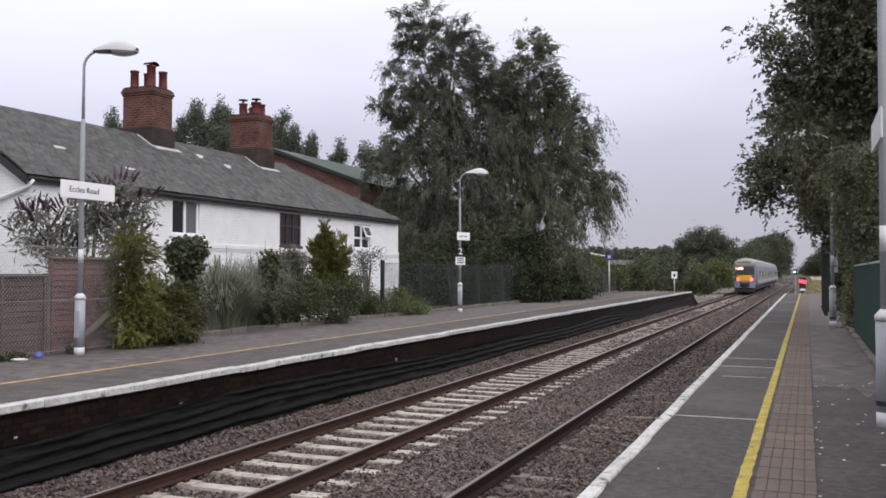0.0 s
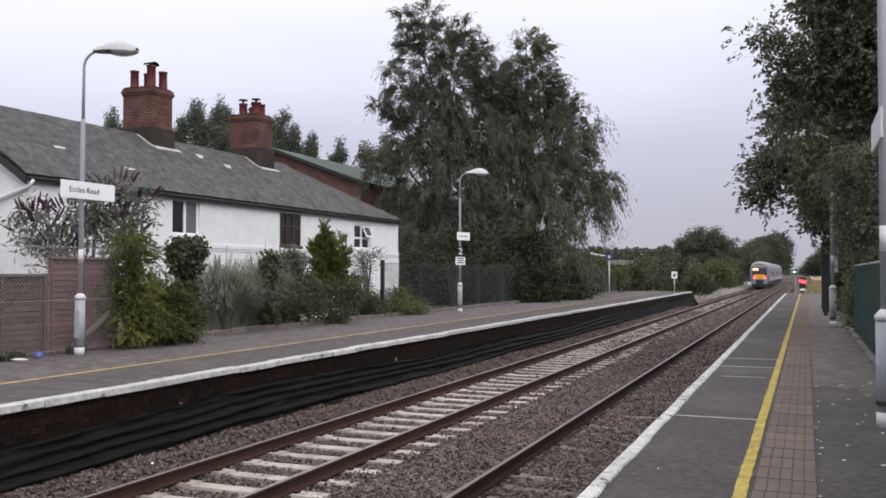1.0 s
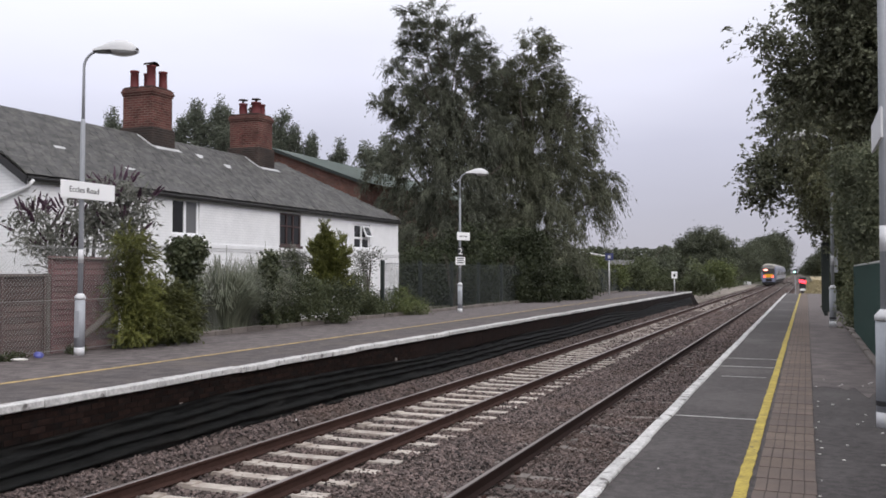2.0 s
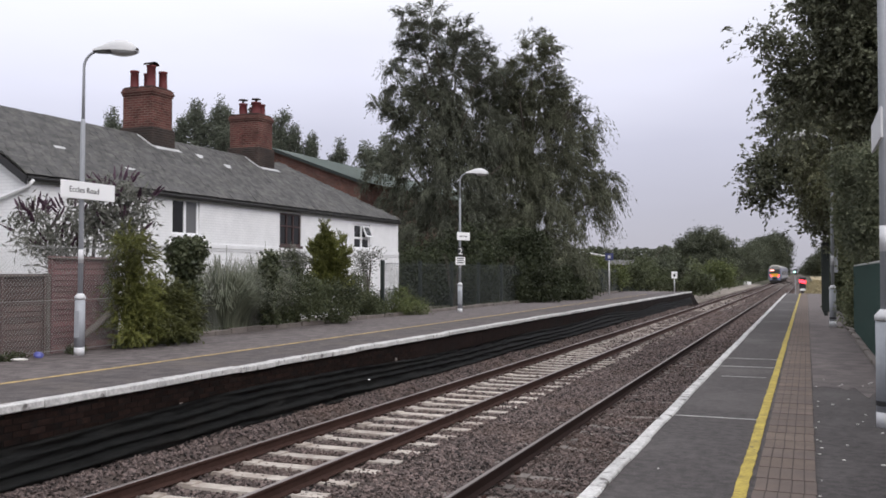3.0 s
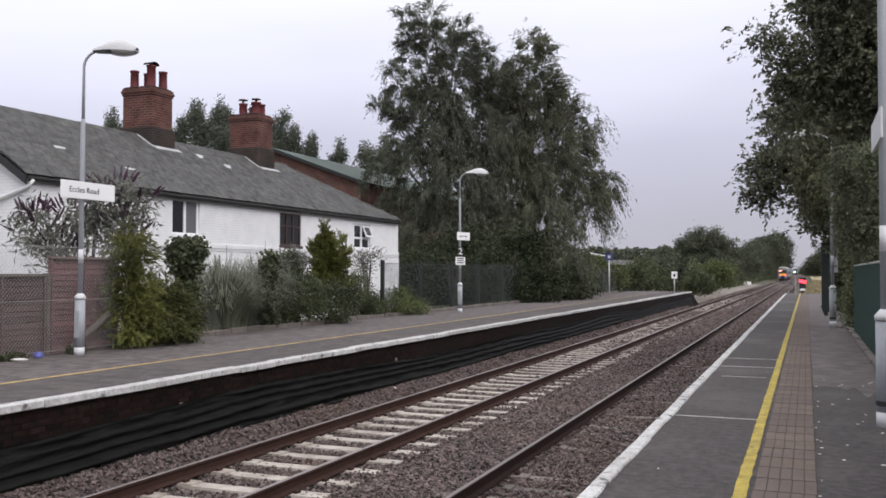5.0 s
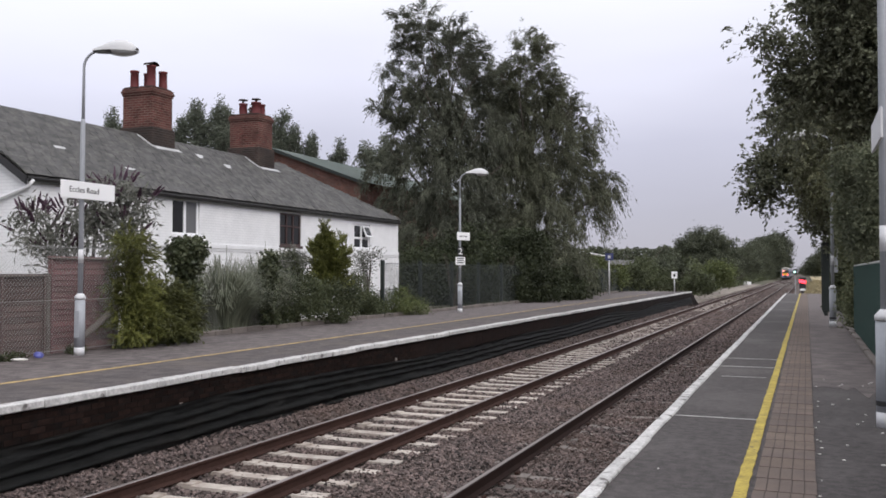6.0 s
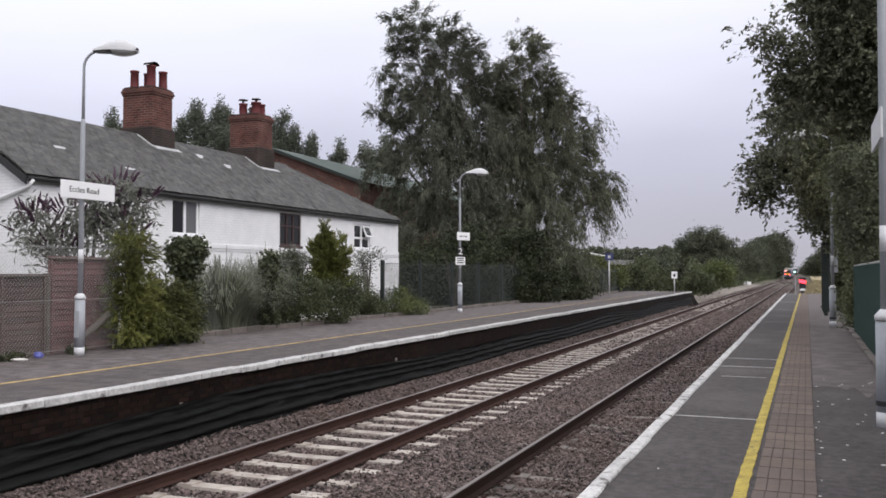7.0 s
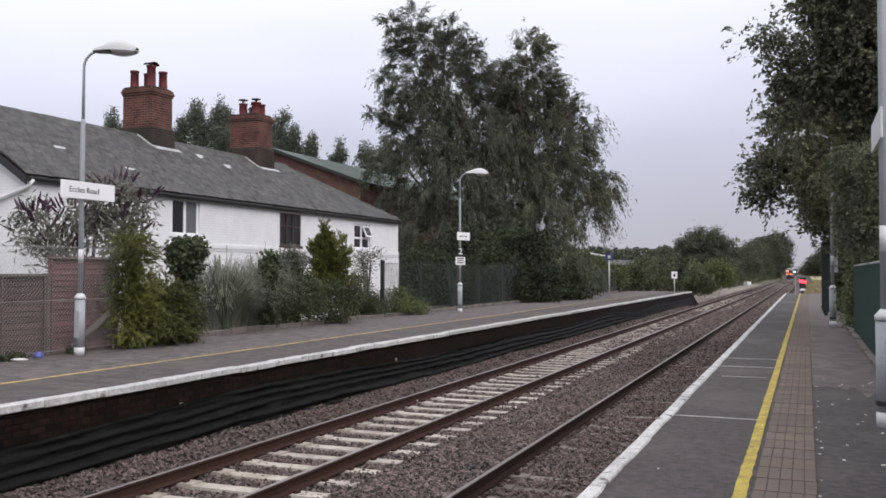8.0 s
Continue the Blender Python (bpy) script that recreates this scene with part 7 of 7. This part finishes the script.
def white_marker():
    t = thing("lineside_box", "low white lineside cabinet on the ballast shoulder", "cabinet", pose(-10.5, 182.0, RT - 0.15))
    part("body", one_box(-0.7, 0.7, -0.3, 0.3, 0.05, 0.62, 0.05), SIGN_WHITE, t)
    part("lid", one_box(-0.75, 0.3, -0.35, 0.35, 0.62, 0.70, 0.02), POST_WHITE, t)
    part("plinth", one_box(-0.75, 0.75, -0.35, 0.35, -0.15, 0.06), KERB, t)


white_marker()


def shed():
    """A dark low building behind the platform end."""
    t = thing("lineside_shed", "dark low shed with a pale window behind the fence", "shed", pose(-15.6, 84.0, -1.0))
    part("wall", one_box(-1.6, 1.6, 0, 4, 0, 3.05, 0.03), DARK_GREEN, t)
    bm = bmesh.new()
    a = [bm.verts.new(p) for p in ((-1.8, -0.3, 3.02), (1.8, -0.3, 3.02), (1.8, 4.3, 3.02), (-1.8, 4.3, 3.02), (-1.8, 2.0, 3.5), (1.8, 2.0, 3.5))]
    for q in ((0, 1, 5, 4), (3, 4, 5, 2), (0, 4, 3), (1, 2, 5), (0, 3, 2, 1)):
        bm.faces.new([a[i] for i in q])
    part("roof", bm, SLATE, t)
    w = part("window", one_box(-0.1, 1.1, -0.05, 0.0, 1.75, 2.55, 0.01), WHITE_UPVC, t)
    part("pane", one_box(0.0, 1.0, -0.058, -0.0505, 1.84, 2.46), GLASS, w)


shed()


def canopy_roof():
    """The pale eave of a small roof that shows past the tree."""
    t = thing("small_roof", "small pale flat roof behind the end fence", "roof", pose(-13.9, 57.5, -0.2))
    part("slab", one_box(-1.2, 0.4, 1.2, 9.1, 2.84, 2.93, 0.02, pose(0, 0, 0.03, -1.2, 0, 0)), SIGN_WHITE, t)
    for x, y in ((-1.0, 1.5), (0.2, 1.5), (-1.0, 8.8), (0.2, 8.8)):
        part("post", one_box(x - 0.05, x + 0.05, y - 0.05, y + 0.05, -0.1, 2.88 - 0.021 * y), OLD_WOOD, t)


canopy_roof()

# ---- markings and small litter ----
for k, (y, x0, x1, w, tilt) in enumerate(((8.92, -1.19, -0.44, 0.020, -0.8), (12.52, -1.05, -0.50, 0.016, 0.6), (13.85, -1.19, -0.44, 0.022, 0.4), (15.15, -1.19, -0.44, 0.018, 0.3))):
    solid("joint_line", one_box(x0, x1, -w / 2, w / 2, 0.0, 0.006, 0.002), CABLE_WHITE, "thin whitish joint line across the asphalt", "surface joint", "structure", m=pose(0, y, 0.0005, 0, 0, tilt))


def asphalt_patch():
    """The older surfacing behind the warning slabs, feathered out along an uneven edge."""
    bm = bmesh.new()
    n = 90
    near, far = [], []
    for i in range(n + 1):
        x = 0.058 + 0.827 * i / n
        y = 11.6 + 1.1 * noise.noise(Vector((x * 2.2, 3, 0))) + 0.6 * noise.noise(Vector((x * 9, 7, 0)))
        near.append(bm.verts.new((x, y, 0.0032)))
        far.append(bm.verts.new((x, R_END - 0.3, 0.0032)))
    for i in range(n):
        bm.faces.new((near[i], near[i + 1], far[i + 1], far[i]))
    ext = bmesh.ops.extrude_face_region(bm, geom=bm.faces[:])
    for v in ext["geom"]:
        if isinstance(v, bmesh.types.BMVert):
            v.co.z -= 0.006
    bmesh.ops.recalc_face_normals(bm, faces=bm.faces)
    solid("asphalt_patch", bm, ASPHALT_PALE, "paler older asphalt strip behind the warning slabs", "asphalt", "structure")


asphalt_patch()
solid("asphalt_margin", one_box(-9.305, EDGE_L - 0.185, -9.8, L_END - 0.1, LEFT_Z - 0.003, LEFT_Z + 0.004), ASPHALT_MARGIN, "darker asphalt margin between the yellow line and the edge", "asphalt", "structure")
solid("cinder_path", one_box(-12.2, -8.38, 69.0, 190, RT - 0.5, RT - 0.10, 0.04), mat("cinder_path", (0.26, 0.225, 0.20), 0.95, vary=0.35, scale=0.6, fine=20, bump=0.6, depth=0.03, stain=(0.09, 0.09, 0.05), stain_amount=0.7, stain_scale=0.3), "pale gravel path beside the railway", "path", "structure")


def build_litter():
    rng = random.Random(17)
    for k in range(40):
        y = 4.6 + 8.0 * rng.random() ** 1.3
        x = rng.choice((rng.uniform(0.08, 0.85), rng.uniform(0.2, 0.85), rng.uniform(0.055, 0.10), rng.uniform(-1.0, -0.5) if k % 6 == 0 else rng.uniform(0.1, 0.8)))
        bm = bmesh.new()
        bmesh.ops.create_icosphere(bm, subdivisions=1, radius=0.5)
        s = rng.uniform(0.014, 0.034)
        for v in bm.verts:
            v.co = Vector((v.co.x * s * rng.uniform(0.8, 1.5), v.co.y * s * rng.uniform(0.7, 1.2), (v.co.z + 0.5) * s * 0.45))
        solid("pebble", bm, LITTER, "small pale fallen leaf or pebble on the asphalt", "pebble", group="pale bits on the platform", m=pose(x, y, 0.001, 0, 0, rng.uniform(0, 180)))


build_litter()


def blue_litter():
    bm = bmesh.new()
    bmesh.ops.create_icosphere(bm, subdivisions=2, radius=0.075)
    for v in bm.verts:
        v.co *= 1 + 0.35 * noise.noise(v.co * 14)
        v.co.z = max(v.co.z * 0.8, -0.042)
    solid("plastic_bag", bm, BLUE_PLASTIC, "crumpled blue plastic bag at the fence foot", "bag", m=pose(-11.62, 11.35, LEFT_Z + 0.045))
    bm = bmesh.new()
    bmesh.ops.create_icosphere(bm, subdivisions=2, radius=0.06)
    for v in bm.verts:
        v.co = Vector((v.co.x * 2.2, v.co.y, max(v.co.z * 0.4, -0.02))) * (1 + 0.4 * noise.noise(v.co * 17))
    solid("paper_scrap", bm, LITTER, "crumpled pale paper scrap at the fence foot", "litter", m=pose(-11.5, 10.85, LEFT_Z + 0.025, 0, 0, 60))


blue_litter()


def weeds():
    """Small tufts in the gap between kerb, fence and asphalt."""
    rng = np.random.default_rng(5)
    n = 9000
    y = np.concatenate([rng.uniform(8, 16, n // 3), rng.uniform(15, 62, n - n // 3)])
    clump = np.array([noise.noise(Vector((a * 0.9, 0, 5))) for a in y])
    keep = clump > -0.05
    y = y[keep]
    x = np.where(y < 15.2, -11.68, -12.36) + rng.normal(size=len(y)) * 0.07
    z = LEFT_Z + rng.uniform(0.0, 0.16, len(y)) ** 1.2 * 1.2
    v, f = leaves(rng, np.stack([x, y, z], 1), 0.10, 0.025, -0.6)
    solid("weeds", mesh_arrays("weeds", v, f, HEDGE), None, "green weeds and grass tufts along the kerb", "weeds", "stuff")


weeds()


for y, z, w in ((16.75, -0.40, 0.05), (9.95, -0.40, 0.035)):
    solid("wall_plate", one_box(EDGE_L - 0.0545, EDGE_L - 0.040, y - w, y + w, z - 0.04, z + 0.04, 0.006), KERB, "small grey plate fixed to the platform wall", "plate")


def build_butterfly():
    t = thing("butterfly", "small white butterfly fluttering over the tracks", "butterfly", pose(-6.9, 7.0, -0.6))
    part("body", tube(bmesh.new(), [(0, -0.010, 0), (0, 0.0, 0.001), (0, 0.012, 0)], [0.0012, 0.0022, 0.001], 6), SIGN_BLACK, t, "thin dark body")
    for s in (-1, 1):
        bm = bmesh.new()
        v = [bm.verts.new(p) for p in ((0, -0.006, 0), (s * 0.020, -0.015, 0.014), (s * 0.025, 0.002, 0.018), (s * 0.022, 0.020, 0.016), (0, 0.008, 0))]
        bm.faces.new(v)
        bmesh.ops.solidify(bm, geom=bm.faces[:], thickness=0.0008)
        part("wing", bm, SIGN_WHITE, t, "white wing")
    return t


BUTTERFLY = build_butterfly()


# ---- paving slabs of the warning strip ----
def build_tactile():
    t = thing("tactile_strip", "brown ribbed warning slabs laid along the platform", "paving", pose(0, 0, 0), kind="structure")
    s, x0, n = 0.3720, -0.325, 5
    kinds = []
    for q in range(3):
        bm = bmesh.new()
        box(bm, 0.003, s - 0.003, 0.003, s - 0.003, 0.001, 0.006)
        c = s / n
        for i in range(n):
            box(bm, i * c + 0.003, (i + 1) * c - 0.003, 0.010, s - 0.008, 0.006, 0.0095 + 0.001 * noise.noise(Vector((i, 0, q * 5.3))))
        me = finish("warning_slab", bm, PAVER)
        me.materials.append(PAVER_JOINT)
        for p in me.polygons:
            p.material_index = 1 if p.center.z < 0.0062 else 0
        kinds.append(me)
    rng = random.Random(23)
    y = -9.6
    while y < R_END - 0.4:
        p = part("warning_slab", kinds[rng.randrange(3)], None, t)
        p.location = (x0 + rng.uniform(-0.003, 0.003), y, rng.uniform(-0.001, 0.001))
        y += s


build_tactile()


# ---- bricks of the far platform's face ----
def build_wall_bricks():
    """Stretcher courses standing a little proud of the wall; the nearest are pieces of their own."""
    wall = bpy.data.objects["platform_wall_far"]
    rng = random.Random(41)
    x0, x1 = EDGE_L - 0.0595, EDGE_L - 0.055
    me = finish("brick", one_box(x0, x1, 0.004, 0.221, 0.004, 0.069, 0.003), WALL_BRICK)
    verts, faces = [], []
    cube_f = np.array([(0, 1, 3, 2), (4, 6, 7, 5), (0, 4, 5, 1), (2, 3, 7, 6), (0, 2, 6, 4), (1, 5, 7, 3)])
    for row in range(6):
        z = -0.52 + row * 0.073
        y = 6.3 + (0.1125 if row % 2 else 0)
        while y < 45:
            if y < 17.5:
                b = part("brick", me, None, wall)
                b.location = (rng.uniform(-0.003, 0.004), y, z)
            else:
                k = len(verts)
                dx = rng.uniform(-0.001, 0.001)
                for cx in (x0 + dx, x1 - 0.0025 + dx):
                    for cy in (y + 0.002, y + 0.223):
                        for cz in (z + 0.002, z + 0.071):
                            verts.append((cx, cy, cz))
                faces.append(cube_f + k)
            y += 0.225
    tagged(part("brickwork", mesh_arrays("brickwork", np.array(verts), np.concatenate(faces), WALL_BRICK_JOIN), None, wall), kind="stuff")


build_wall_bricks()


# ---- slates ----
def build_slates():
    """Courses of slates, each lapped over the one below; the nearest are pieces of their own."""
    rng = random.Random(31)
    lo, hi = roof_point(0, 0), roof_point(1, 0)
    slope = (hi - lo).length
    gauge, width = 0.21, 0.26
    rows = int(slope / gauge)
    up = (hi - lo).normalized()
    tilt = math.atan2(hi.z - lo.z, lo.x - hi.x)
    bm = one_box(0, 0.30, 0.001, width - 0.001, 0.0, 0.024, 0.002)
    me = finish("slate", bm, SLATE_ONE)
    me_pale = finish("slate", one_box(-0.01, 0.20, 0.004, width + 0.10, 0.0, 0.012, 0.002), LEAD)
    verts, faces = [], []
    single = 0
    cube_f = np.array([(0, 1, 3, 2), (4, 6, 7, 5), (0, 4, 5, 1), (2, 3, 7, 6), (0, 2, 6, 4), (1, 5, 7, 3)])
    pale = {(7, 17.4), (4, 19.3), (13, 24.45), (11, 25.5)}
    for r in range(rows):
        s = (r * gauge) / slope
        y_max = H_Y1 - 0.08 - (H_Y1 - 0.08 - RIDGE_END) * s
        y = H_Y0 - 0.18
        first = r % 2 == 1
        lift = rng.uniform(-0.006, 0.012)
        while y < y_max - width * 0.8:
            p = roof_point(s, y) + ROOF_N * (0.034 + lift + rng.uniform(0, 0.012))
            m = Matrix.Translation(p) @ Matrix.Rotation(tilt, 4, "Y") @ Matrix.Rotation(rng.uniform(-0.008, 0.008), 4, "Z") @ Matrix.Rotation(math.pi, 4, "Z")
            m = m @ Matrix.Rotation(-0.115, 4, "Y")
            span = 0.5 if first else 1.0
            first = False
            light = any(rr == r and abs(y - yy) < width * 0.51 for rr, yy in pale)
            if light or (single < 290 and y < 21.5 and r < 16):
                o = part("slate", me_pale if light else me, None, ROOF, "pale replacement slate" if light else "")
                o.matrix_basis = m @ Matrix.Diagonal((1, span, 1, 1)) @ Matrix.Translation((0, -width, 0.026 if light else 0))
                single += 1
            else:
                k = len(verts)
                for cx in (0.0, 0.30):
                    for cy in (0.001, width - 0.001):
                        for cz in (0.0, 0.024):
                            verts.append(m @ Vector((cx, (cy - width) * span, cz)))
                faces.append(cube_f + k)
            y += width * span
    me2 = mesh_arrays("slating", np.array(verts), np.concatenate(faces), SLATE)
    tagged(part("slating", me2, None, ROOF), kind="stuff")


build_slates()


# ---- motion of the train and of the two tree tops in the wind ----
def motions():
    walk(TRAIN, [(t, pose(FAR_X, 102.9 + 33.5 * t, RT)) for t in range(9)])
    axis = Vector((-math.sin(radians(21.77)), math.cos(radians(21.77)), 0))
    gust_l = [(0, -5), (0.5, -7), (1.0, -4), (1.5, 4), (2.2, 3), (3.0, 0), (3.5, 0), (4.0, 1), (4.5, 3), (5.2, -3), (6.0, -10), (6.5, -17), (7.0, -21), (7.5, -22), (8.0, -27)]
    gust_r = [(0, -5), (0.5, -12), (1.0, -8), (1.5, 0), (2.2, 2), (3.0, 3), (3.5, 0), (4.0, -2), (4.5, -3), (5.2, -6), (6.0, -11), (6.5, -17), (7.0, -17), (7.5, -14), (8.0, -8)]
    walk(BUTTERFLY, [(0.0, pose(-7.20, 6.76, -0.26, 0, -15, -40)), (0.2, pose(-7.20, 6.90, -0.12, 0, 20, -15)), (0.4, pose(-7.20, 7.20, -0.46, 0, 15, -20)), (0.6, pose(-7.00, 7.39, -0.72, 0, 15, -20)), (1.0, pose(-6.90, 8.41, -0.81, 0, 15, -20)), (1.4, pose(-7.20, 10.36, -0.85, 0, -15, -15)), (2.1, pose(-7.20, 12.30, -0.88, 0, 20, 10)), (2.8, pose(-7.20, 14.28, -0.80, 0, -15, -40)), (3.1, pose(-7.20, 14.59, -0.37, 0, 20, -15)), (3.5, pose(-7.20, 14.77, -0.04, 0, -15, 10)), (4.0, pose(-7.20, 14.84, -0.08, 0, 20, -40)), (4.2, pose(-7.20, 14.91, -0.15, 0, -15, -15)), (4.4, pose(-7.20, 15.13, -0.30, 0, 20, 10)), (4.6, pose(-7.20, 15.35, -0.50, 0, -15, -40)), (5.2, pose(-7.00, 15.49, -0.84, 0, 20, -15)), (5.8, pose(-6.20, 14.35, -0.83, 0, -15, 10)), (8.0, pose(-6.20, 14.35, -0.83, 0, -15, 10))])
    walk(UP_LEFT, [(t, Matrix.Translation(OFF_L) @ Matrix.Rotation(k / 205, 4, axis)) for t, k in gust_l])
    walk(UP_RIGHT, [(t, Matrix.Translation(OFF_R) @ Matrix.Rotation(k / 180, 4, axis)) for t, k in gust_r])


motions()
